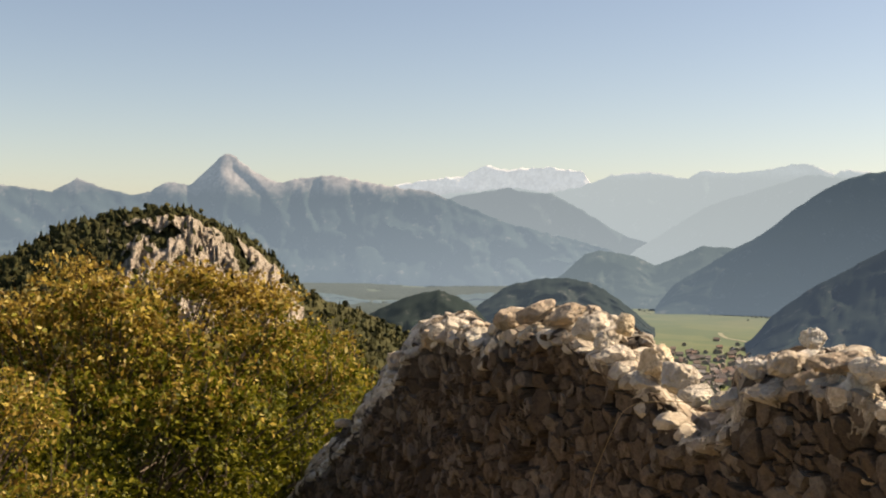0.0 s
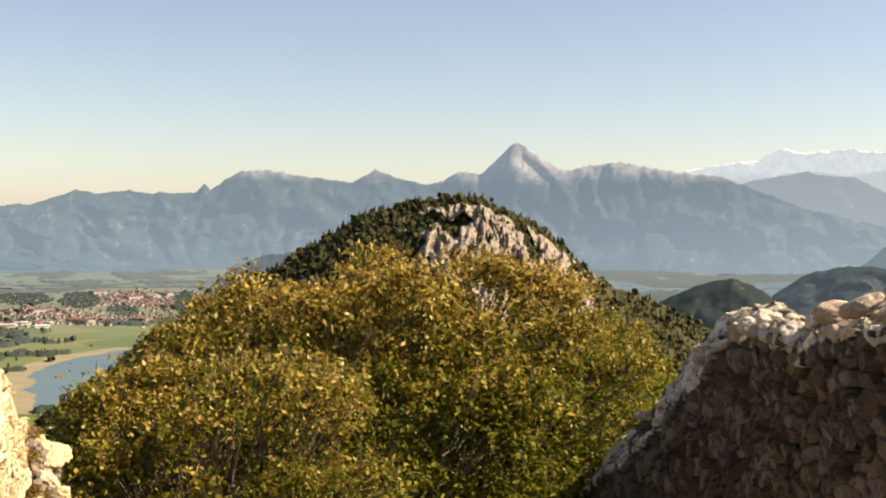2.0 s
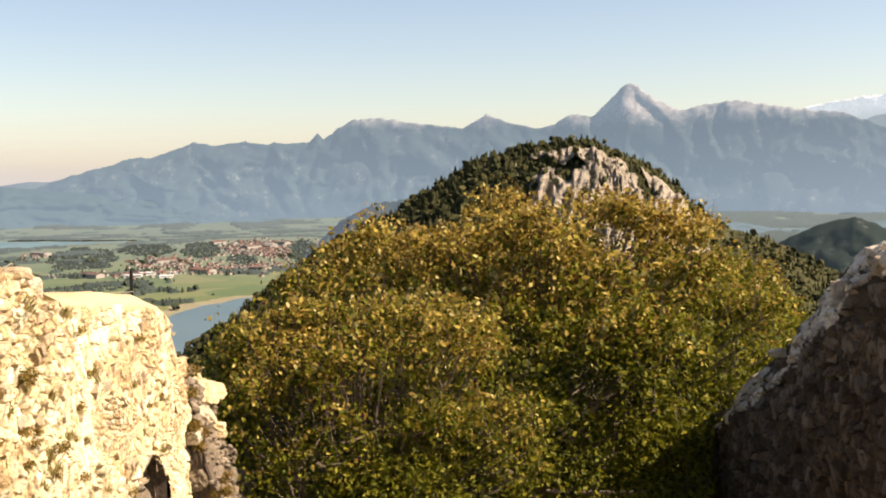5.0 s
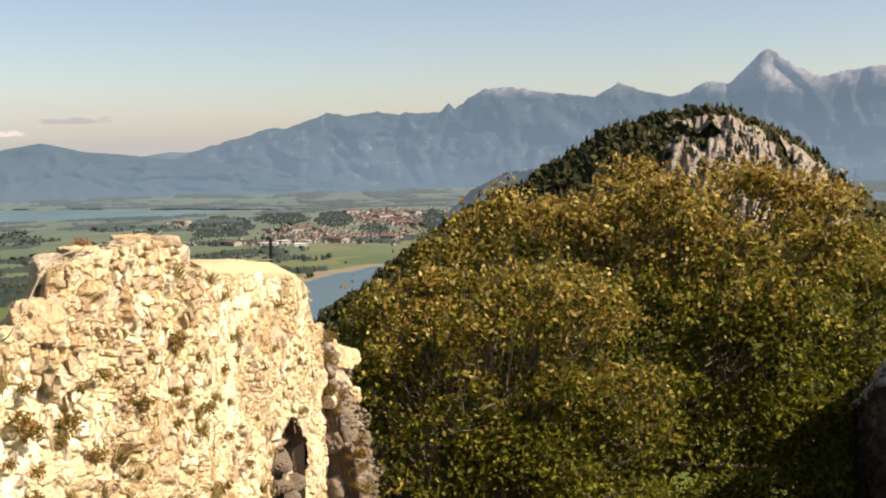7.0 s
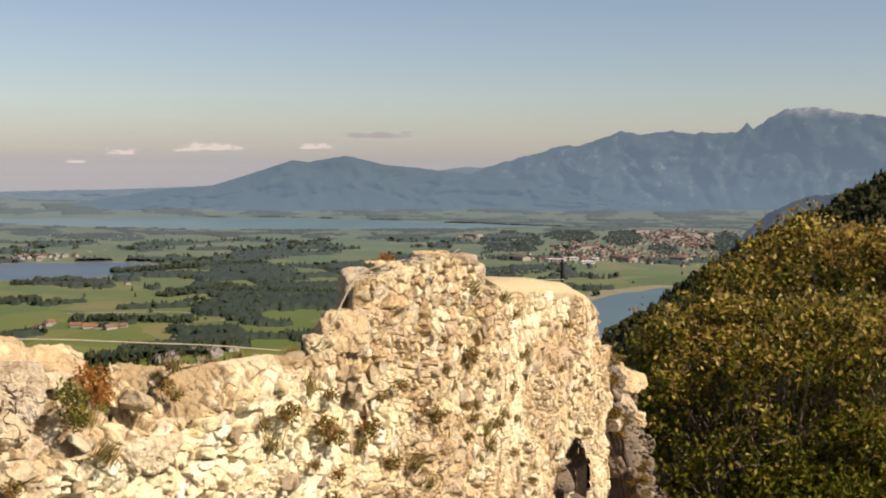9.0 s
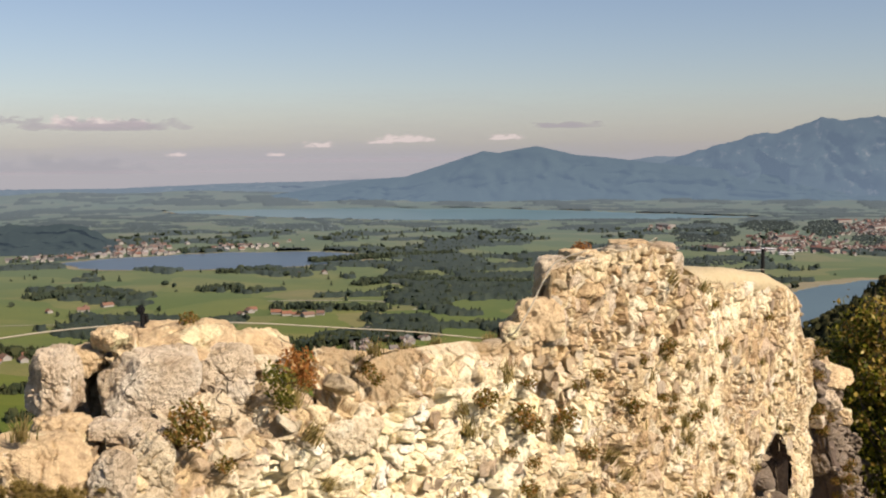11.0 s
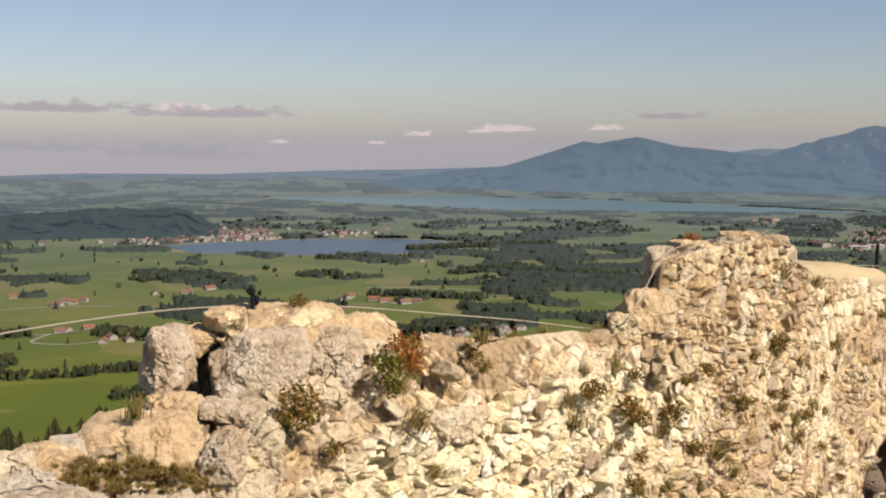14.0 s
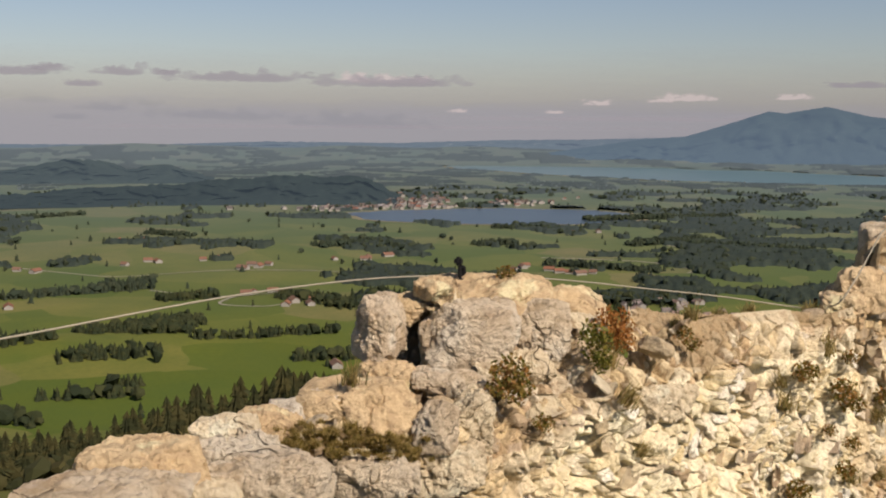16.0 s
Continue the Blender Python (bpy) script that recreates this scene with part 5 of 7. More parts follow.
def masonry(top, face, side, zones, low, seed, depth, lit=False, shear=True, share=1.0):
    """Facing stones fitted to one another: each a low rounded lump with its own outline. Gives (u, v, z, verts, faces)."""
    rng = random.Random(seed)
    out = []
    for u0, u1, su, sz in zones:
        pts = []
        z, row = -0.42, 0
        while z > -5.7:
            u = u0 - 0.3 + (su * 0.5 if row % 2 else 0)
            while u < u1 + 0.3:
                if rng.random() > 0.27:
                    pts.append((u + rng.uniform(-0.42, 0.42) * su, z + rng.uniform(-0.42, 0.42) * sz))
                u += su
            z -= sz
            row += 1
        q = np.array(pts) / np.array((su, sz))
        for (u, z), p in zip(pts, q):
            if rng.random() > share or not u0 <= u < u1 or not low(u) < z or lit and in_hole(u, z + 0.05):
                continue
            lean = l_lean(u, z) if lit else 0.0
            t = top_at(top, face, u, face(u) + lean) if shear else lerp_knots(top, u)
            if lit and 8.95 < u < 13.3:
                t -= 0.13
            if z > t + 0.01 or lit and 4.25 < u < 5.9 and z > t - 0.05 - 0.09 * noise.noise((u * 2.2, 1.0, 0)):
                continue
            rel = q - p
            rr = (rel ** 2).sum(1)
            rel = rel[(rr > 1e-9) & (rr < 7)]
            rr = (rel ** 2).sum(1)
            h = rng.uniform(*depth) * rng.choice((0.3, 0.7, 1.0, 1.0, 1.7)) - (face_wave(u, z, side) if share == 1.0 else 0.045 * float(rough(np.array([u * 2.3]), np.array([z * 2.3]), (20 if lit else 30) + 5, 3)[0]) * (1 if lit else 1.6))
            tu, tz = rng.gauss(0, 0.20), rng.gauss(0, 0.20)
            turn = rng.uniform(0, 6.28)
            verts = [(0.0, -side * h, 0.0)]
            dirs = rng.choice((6, 7, 7, 8))
            for frac, lift in ((0.55, 1.0), (0.90, 0.86), (1.02, -0.5)):
                for i in range(dirs):
                    an = turn + 2 * math.pi * i / dirs
                    d = np.array((math.cos(an), math.sin(an)))
                    dot = rel @ d
                    ok = dot > 1e-6
                    reach = min(1.0, (rr[ok] / (2 * dot[ok])).min() if ok.any() else 1.0)
                    reach *= (0.94 + 0.16 * noise.noise((u * 9 + math.cos(an), z * 9 + math.sin(an), seed))) * frac
                    du, dz = d[0] * reach * su, d[1] * reach * sz
                    if z + dz > t + 0.015:
                        dz = t + 0.015 - z
                    dh = h * lift + (0.35 * max(depth) * noise.noise((u * 7 + du * 40, z * 7 + dz * 40, 2.0)) if lift > 0 else -max(depth)) + (tu * du + tz * dz) * (1 if lift > 0 else 0.3)
                    dl = (l_lean(u + du, z + dz) if lit else 0.0) - lean + face(u + du) - face(u)
                    verts.append((du, dl - side * dh, dz))
            faces = []
            for i in range(dirs):
                j = (i + 1) % dirs
                faces.append((0, 1 + i, 1 + j))
                for k in range(2):
                    a, b = 1 + k * dirs, 1 + (k + 1) * dirs
                    faces += [(a + i, b + i, b + j), (a + i, b + j, a + j)]
            f = np.array(faces)
            out.append((u, face(u) + lean, z, np.array(verts), f if side > 0 else f[:, ::-1]))
    return out


def top_stones(top, face, side, thick, spans, seed, size=(0.07, 0.16)):
    rng = random.Random(seed)
    out = []
    for u0, u1, per_m in spans:
        for _ in range(int((u1 - u0) * per_m)):
            u, q = rng.uniform(u0, u1), rng.random() ** 1.3
            s = rng.uniform(*size)
            out.append((u, face(u) + side * (0.02 + thick * q), top_at(top, face, u, face(u) + side * (0.02 + thick * q)) + s * rng.uniform(-0.32, 0.05), s, s * rng.uniform(0.6, 1), s * rng.uniform(0.35, 0.6), rng.uniform(-25, 25), rng.uniform(-20, 20), rng.uniform(0, 180)))
    return out


def lay(stones, wall, piece_mat, joined_mat, near, label, loose=(), seed=1):
    """Builds the facing: stones in the near stretch as pieces, the others joined with the loose stones."""
    rng = random.Random(seed)
    rest, lumps, count = [], [], 0
    for u, v, z, verts, faces in stones:
        if near[0] < u < near[1] and count < 300:
            count += 1
            ob = new("stone", mesh_of("stone", verts, faces, [piece_mat]))
            ob.parent = wall
            ob.location = (u, v, z)
        else:
            rest.append((verts + np.array((u, v, z)), faces))
    for u, v, z, a, b, c, rx, ry, rz in loose:
        mm = np.array(Matrix.LocRotScale((u, v, z), Euler((radians(rx * 0.4), radians(ry), radians(rz))), (a, b, c)))
        hv, hf = LUMPS[rng.randrange(len(LUMPS))]
        lumps.append((hv @ mm[:3, :3].T + mm[:3, 3], hf))
    if rest:
        v, f = joined(rest)
        ob = part("stone_facing", mesh_of("stone_facing", v, f, [joined_mat]), None, wall, label)
        ob["kind"] = "stuff"
    if lumps:
        v, f = joined(lumps)
        ob = part("loose_rubble", mesh_of("loose_rubble", v, f, [joined_mat]), None, wall, "loose broken stones on the wall top")
        ob["kind"] = "stuff"


def lump(rng):
    """A loose broken stone with blunt edges."""
    bm = bmesh.new()
    bmesh.ops.create_icosphere(bm, subdivisions=3, radius=1.0)
    cuts = [(Vector((rng.gauss(0, 1), rng.gauss(0, 1), rng.gauss(0, 1))).normalized(), rng.uniform(0.5, 0.8)) for _ in range(9)]
    o = rng.uniform(0, 90)
    for vert in bm.verts:
        p = vert.co.copy()
        p *= min([1.0] + [c / p.dot(d) for d, c in cuts if p.dot(d) > c])
        vert.co = p * (1 + 0.10 * fbm(p.x * 2.2 + o, p.y * 2.2, p.z * 2.2, 3)) * 1.15
    bm.verts.index_update()
    vs = np.array([v.co[:] for v in bm.verts])
    fs = np.array([[v.index for v in f.verts] for f in bm.faces])
    bm.free()
    return vs, fs


rngl = random.Random(15)
LUMPS = [lump(rngl) for _ in range(10)]


def l_low(u):
    return -0.34 * math.hypot(u, 3.2) - 0.12


lstones = masonry(L_TOP, l_face, 1, ((1.0, 5.4, 0.085, 0.066), (5.4, 9.0, 0.098, 0.090), (9.0, 13.45, 0.115, 0.165)), l_low, 3, (0.004, 0.020), True, True, 0.22)
ltops = top_stones(L_TOP, l_face, 1, 0.8, [(1.0, 2.9, 22), (3.7, 4.4, 8), (4.6, 6.2, 5), (6.2, 6.8, 16), (6.8, 8.85, 34), (13.4, 14.0, 14)], 4, (0.03, 0.08))
# stones lying in the opening
rngo = random.Random(23)
for _ in range(120):
    z = -4.7 + 1.6 * rngo.random()
    s = rngo.uniform(0.06, 0.15)
    ltops.append((rngo.uniform(11.8, 12.9), 3.84 - 0.22 * (z + 3.2) / -1.1 + rngo.uniform(-0.06, 0.06), z, s, s * rngo.uniform(0.6, 1), s * rngo.uniform(0.4, 0.7), rngo.uniform(-15, 15), rngo.uniform(-15, 15), rngo.uniform(0, 180)))
# larger stones heaped on the raised stretch
ltops += top_stones(L_TOP, l_face, 1, 0.75, [(6.82, 8.85, 6)], 14, (0.09, 0.14))
# stones of the broken step up to the raised stretch
rngs = random.Random(19)
for _ in range(150):
    v, z = rngs.uniform(3.02, 3.75), rngs.uniform(-1.02, -0.68)
    k = (v - 0.4) / 2.9
    s = rngs.uniform(0.035, 0.085)
    ltops.append((0.66 + (6.16 + 0.10 * (z + 1.0)) * k + rngs.uniform(0.0, 0.06), v, z * k - 0.03, s, s * rngs.uniform(0.6, 1), s * rngs.uniform(0.4, 0.8), rngs.uniform(-30, 30), rngs.uniform(-25, 25), rngs.uniform(0, 180)))


def r_low(u):
    return -0.30 * math.hypot(u, 4.7) - 0.2


def slope_stones(top, thick, u0, u1, count, seed):
    """Stones lying on a steep broken end."""
    rng = random.Random(seed)
    out = []
    for _ in range(count):
        u = rng.uniform(u0, u1)
        s = rng.uniform(0.03, 0.085)
        out.append((u, thick * rng.random(), lerp_knots(top, u) - 0.03, s, s * rng.uniform(0.6, 1), s * rng.uniform(0.4, 0.8), rng.uniform(-30, 30), rng.uniform(-30, 30), rng.uniform(50, 180)))
    return out


estones = masonry(E_TOP, lambda u: 0.0, 1, ((-4.2, -2.95, 0.13, 0.09),), lambda u: -5.2, 8, (0.008, 0.03), shear=False, share=0.2)
eloose = slope_stones(E_TOP, 0.8, -4.2, -2.95, 420, 88)
rstones = masonry(R_TOP, r_face, -1, ((5.2, 9.5, 0.16, 0.12), (9.5, 14.5, 0.19, 0.15), (14.5, 23.5, 0.24, 0.20)), r_low, 5, (0.012, 0.05), False, True, 0.30)
rtops = top_stones(R_TOP, r_face, -1, 0.75, [(5.2, 7.6, 26), (7.7, 9.0, 30), (9.0, 12.6, 30), (12.6, 15.2, 34), (15.2, 23.5, 15)], 6, (0.06, 0.17))
rtops += top_stones(R_TOP, r_face, -1, 0.42, [(5.2, 7.6, 30), (7.6, 15.2, 34)], 16, (0.05, 0.13))
rtops += top_stones(R_TOP, r_face, -1, 0.95, [(8.1, 10.8, 34)], 17, (0.08, 0.19))


rubble_sheet("weathered_rubble_skin", L_TOP, l_face, 1, 0.85, 0.8, 14.0, l_low, 0.0013, ((0, 5.4, 0.085, 0.062), (5.4, 9.0, 0.095, 0.080), (9.0, 20, 0.105, 0.150)), 20, 0.026, 0.036, M_SKIN, wall_north, "rough sunlit limestone rubble set in crumbling lime mortar",
             mortar=-0.22, lit=True, capped=(8.93, 13.32), pale=lambda u, z, d: 0.12 + 0.26 * np.clip((u - 7.4) / 2.0, 0, 1) + 1.8 * np.exp(-((u - 5.0) / 1.15) ** 2) * np.clip((-1.05 - z) / 0.12, 0, 1) + 0.5 * rough(u * 2.1, z * 2.1, 71, 3))
# pale tones near the top put the sunlight there into the stones' colour
rubble_sheet("weathered_rubble_skin", R_TOP, r_face, -1, 1.15, 5.0, 24.7, r_low, 0.0016, ((0, 9.5, 0.21, 0.175), (9.5, 14.5, 0.23, 0.185), (14.5, 30, 0.26, 0.20)), 30, 0.021, 0.055, M_SKIN_R, wall_south, "rubble with shade in its dark tones, open joints and deep pits", mortar=-0.35, grit=0.4,
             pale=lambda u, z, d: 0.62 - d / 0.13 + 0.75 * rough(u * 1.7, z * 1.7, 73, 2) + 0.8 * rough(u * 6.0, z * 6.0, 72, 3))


# ---- boulders ----
def boulder(name, u, v, z, sx, sy, sz, seed, label, turn=0.0, rugged=0.34, mat=None, tip=0.0, facets=(11, 0.78, 1.08)):
    """A weathered block: a faceted lump with worn edges, cracks and pits."""
    rng = random.Random(seed)
    bm = bmesh.new()
    big = max(sx, sz)
    bmesh.ops.create_icosphere(bm, subdivisions=6 if big > 0.10 and u < 4.5 else 5 if big > 0.05 and u < 4.5 else 4, radius=1.0)
    cuts = []
    for _ in range(facets[0]):
        d = Vector((rng.gauss(0, 1), rng.gauss(0, 1), rng.gauss(0, 1))).normalized()
        cuts.append((d, rng.uniform(facets[1], facets[2])))
    dims = Vector((sx, sy, sz))
    k = min(1.0, big / 0.11) * rugged / 0.34
    off = Vector((seed * 3.7 % 50, seed * 1.3 % 31, 0))
    for vert in bm.verts:
        p = vert.co.copy()
        p /= (abs(p.x) ** 6 + abs(p.y) ** 6 + abs(p.z) ** 6) ** (1 / 6)
        bend = 0.03 * noise.noise(p * 1.3 + off)
        p *= min([1.0] + [(c + bend) / max(1e-3, p.dot(d)) for d, c in cuts if p.dot(d) > c + bend])
        x = Vector((p.x * sx, p.y * sy, p.z * sz)) * 1.08
        out = Vector((p.x / sx, p.y / sy, p.z / sz)).normalized()
        q = x * (9.0 / max(0.6, big / 0.12)) + off
        d2 = noise.voronoi(q * 1.3 + Vector((4, 1, 7)))[0]
        d3 = noise.voronoi(q * 4.1 + Vector((2, 8, 3)))[0]
        dm = 0.010 * fbm(q.x, q.y, q.z, 3) + 0.0085 * fbm(q.x * 4, q.y * 4, q.z * 4, 5)
        dm += 0.022 * min(0.22, d2[1] - d2[0]) + 0.012 * min(0.25, d3[1] - d3[0])
        dm -= 0.42 * max(0, 0.038 - abs(fbm(q.x * 0.7 + 9, q.y * 0.7, q.z * 0.7, 4)))
        dm -= 0.030 * max(0.0, fbm(q.x * 1.9, q.y * 1.9 + 5, q.z * 1.9, 4) - 0.25)
        vert.co = x + out * (dm * k)
    me = bpy.data.meshes.new(name)
    bm.to_mesh(me)
    bm.free()
    me.materials.append(mat or M_BOULDER)
    ob = new(name, me)
    ob.matrix_basis = WALL_M @ Matrix.LocRotScale((u, v, z), Euler((0, radians(tip), radians(turn))), None)
    return tagged(ob, label, "boulder", "boulders on the wall")


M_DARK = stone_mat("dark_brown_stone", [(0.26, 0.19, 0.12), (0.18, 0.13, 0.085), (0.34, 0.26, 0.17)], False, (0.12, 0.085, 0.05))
M_TANROCK = mortar_mat("tan_crumbling_rock", (0.74, 0.55, 0.31), (0.88, 0.70, 0.43), (0.48, 0.33, 0.19), True)
M_CREAM = mortar_mat("cream_broken_limestone", (0.80, 0.68, 0.46), (0.92, 0.82, 0.58), (0.56, 0.43, 0.27), True)
# sunlight along the shaded wall's top put into pale tones, M_PALE_J too
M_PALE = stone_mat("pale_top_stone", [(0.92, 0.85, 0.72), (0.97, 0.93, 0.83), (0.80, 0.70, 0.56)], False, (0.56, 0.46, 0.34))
M_BROWN = stone_mat("brown_top_stone", [(0.50, 0.39, 0.28), (0.62, 0.51, 0.38), (0.40, 0.30, 0.21)], False, (0.28, 0.20, 0.13))
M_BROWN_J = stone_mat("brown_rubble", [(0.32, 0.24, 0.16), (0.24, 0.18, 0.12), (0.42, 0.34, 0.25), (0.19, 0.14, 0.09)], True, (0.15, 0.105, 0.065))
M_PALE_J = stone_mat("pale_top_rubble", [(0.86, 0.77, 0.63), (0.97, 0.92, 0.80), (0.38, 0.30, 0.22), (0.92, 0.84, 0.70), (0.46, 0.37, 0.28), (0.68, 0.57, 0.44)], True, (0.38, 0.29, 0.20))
for u, v, z, sx, sy, sz, turn, label in (
        (3.62, 3.34, -0.816, 0.162, 0.15, 0.126, -46, "large grey limestone block on the broken wall"),
        (3.30, 3.47, -0.756, 0.074, 0.11, 0.106, -62, "pitted grey limestone block at the wall's broken edge"),
        (3.50, 3.56, -0.716, 0.082, 0.09, 0.049, -46, "tan crumbling rock bridging two blocks"),
        (3.76, 3.78, -0.914, 0.095, 0.07, 0.150, -46, "brown crumbling rock in the cleft between two blocks"),
        (3.56, 3.46, -0.638, 0.065, 0.10, 0.035, -46, "tan crumbling rock arching over a hollow"),
        (3.88, 3.50, -0.711, 0.228, 0.16, 0.069, -46, "tan crumbling rock mass on top of the wall"),
        (4.28, 3.50, -0.819, 0.197, 0.16, 0.097, -42, "tan crumbling rock mass on top of the wall"),
        (3.91, 3.27, -0.810, 0.110, 0.10, 0.101, -46, "cracked grey rock beside the large block"),
        (4.18, 3.28, -0.908, 0.097, 0.10, 0.115, -40, "pale cream rock below the crest"),
        (3.74, 3.20, -0.923, 0.112, 0.08, 0.065, -46, "pale cream rock under the large block"),
        (3.35, 3.17, -0.898, 0.117, 0.09, 0.032, -46, "flat grey stone under the large block"),
        (3.22, 3.32, -0.927, 0.104, 0.10, 0.072, -46, "tan crumbling rock under the pitted block"),
        (3.16, 3.04, -0.975, 0.062, 0.09, 0.075, -46, "rounded grey stone wedged in the wall face"),
        (3.34, 3.06, -1.021, 0.063, 0.08, 0.122, -46, "tall cream stone in the wall face"),
        (3.19, 3.02, -1.128, 0.107, 0.08, 0.068, -46, "cream stone at the foot of the rounded stone"),
        (3.20, 3.42, -0.910, 0.034, 0.06, 0.050, -46, "small pale stone under the pitted block"),
        (3.03, 3.24, -0.969, 0.189, 0.13, 0.093, -46, "tan crumbling rock mass on the low wall"),
        (2.92, 3.30, -0.930, 0.089, 0.09, 0.043, -46, "flat grey stone on the low wall"),
        (2.76, 3.30, -0.928, 0.058, 0.08, 0.031, -40, "small pale stone on the low wall"),
        (2.65, 3.22, -0.934, 0.091, 0.10, 0.050, -46, "tan rock on the low wall"),
        (2.45, 3.16, -0.891, 0.078, 0.09, 0.031, -50, "flat white stone on the low wall"),
        (2.42, 3.06, -0.907, 0.106, 0.10, 0.030, -46, "flat pale stone on the low wall"),
        (2.42, 2.96, -0.965, 0.185, 0.13, 0.071, -46, "large cracked grey slab among the rubble"),
        (2.16, 3.06, -0.898, 0.149, 0.14, 0.054, -46, "weathered tan block at the wall's end"),
        (1.98, 2.96, -0.911, 0.186, 0.14, 0.042, -46, "broad pale slab at the wall's end"),
        (2.20, 2.92, -0.954, 0.097, 0.08, 0.031, -40, "cream stone among the rubble"),
        (2.87, 3.00, -1.085, 0.117, 0.08, 0.050, -46, "pale stone below the grass patch"),
        (6.85, 3.30, -0.673, 0.086, 0.10, 0.066, -38, "dark grey stone at the raised wall's end"),
        (6.72, 3.18, -0.668, 0.061, 0.06, 0.039, -38, "flat white stone at the raised wall's end"),
        (6.81, 3.26, -0.806, 0.099, 0.10, 0.092, -38, "brown tan block at the raised wall's end"),
        (6.62, 3.22, -0.901, 0.122, 0.09, 0.071, -38, "tan crumbling rock below the raised wall"),
        (6.42, 3.24, -0.957, 0.126, 0.10, 0.063, -38, "tan crumbling rock below the raised wall"),
        (7.33, 3.32, -0.649, 0.141, 0.12, 0.049, -38, "tan flat rock on the raised wall"),
        (7.58, 3.18, -0.688, 0.093, 0.08, 0.061, -38, "grey angular stone on the raised wall"),
        (8.15, 3.34, -0.649, 0.154, 0.12, 0.046, -38, "tan flat rock on the raised wall"),
        (8.46, 3.28, -0.722, 0.071, 0.10, 0.087, -38, "pale upright stone at the raised wall's end"),
        (8.22, 3.18, -0.846, 0.069, 0.08, 0.069, -38, "grey stone at the raised wall's end"),
        (6.55, 3.20, -0.712, 0.051, 0.07, 0.095, -38, "dark grey stone at the raised wall's end"),
        (6.44, 3.16, -0.845, 0.062, 0.07, 0.069, -38, "brown tan block at the raised wall's end"),
        (6.15, 3.06, -0.867, 0.118, 0.10, 0.101, -38, "tan crumbling rock below the raised wall"),
        (6.36, 3.08, -0.746, 0.073, 0.09, 0.091, -38, "brown tan block at the raised wall's end"),
        (6.00, 3.08, -0.933, 0.099, 0.09, 0.052, -38, "tan crumbling rock below the raised wall"),
        (6.52, 3.10, -0.675, 0.093, 0.08, 0.062, -30, "grey stone at the raised wall's end"),
        (6.41, 3.14, -0.650, 0.043, 0.06, 0.062, -38, "dark grey stone at the raised wall's end"),
        (7.38, 3.32, -0.695, 0.140, 0.14, 0.060, -20, "flat grey stone on the raised wall"),
        (8.18, 3.32, -0.715, 0.160, 0.15, 0.065, -30, "flat grey stone on the raised wall"),
        (4.45, 3.00, -1.120, 0.110, 0.05, 0.055, 0, "broad white stone in the wall face"),
        (7.25, 3.12, -0.745, 0.10, 0.10, 0.07, -20, "grey stone set in the raised wall"),
        (6.98, 3.05, -0.850, 0.13, 0.06, 0.10, 0, "large grey stone in the wall face"),
        (8.62, 3.25, -0.790, 0.08, 0.10, 0.10, -10, "grey stone at the end of the raised wall"),
        (8.05, 3.12, -0.760, 0.10, 0.09, 0.07, 10, "grey stone set in the raised wall"),
        (6.25, 3.02, -0.930, 0.08, 0.05, 0.09, 0, "grey stone in the wall face"),
        (4.30, 2.99, -1.107, 0.10, 0.04, 0.056, 0, "broad white stone in the wall face")):
    # the cleft rock's dark colour holds the shade of the gap
    boulder("boulder", u, v, z, sx, sy, sz, int(u * 97 + v * 13), label, turn, 0.34, M_DARK if "cleft" in label else M_TANROCK if "tan" in label else M_CREAM if "cream" in label or "white" in label else None)
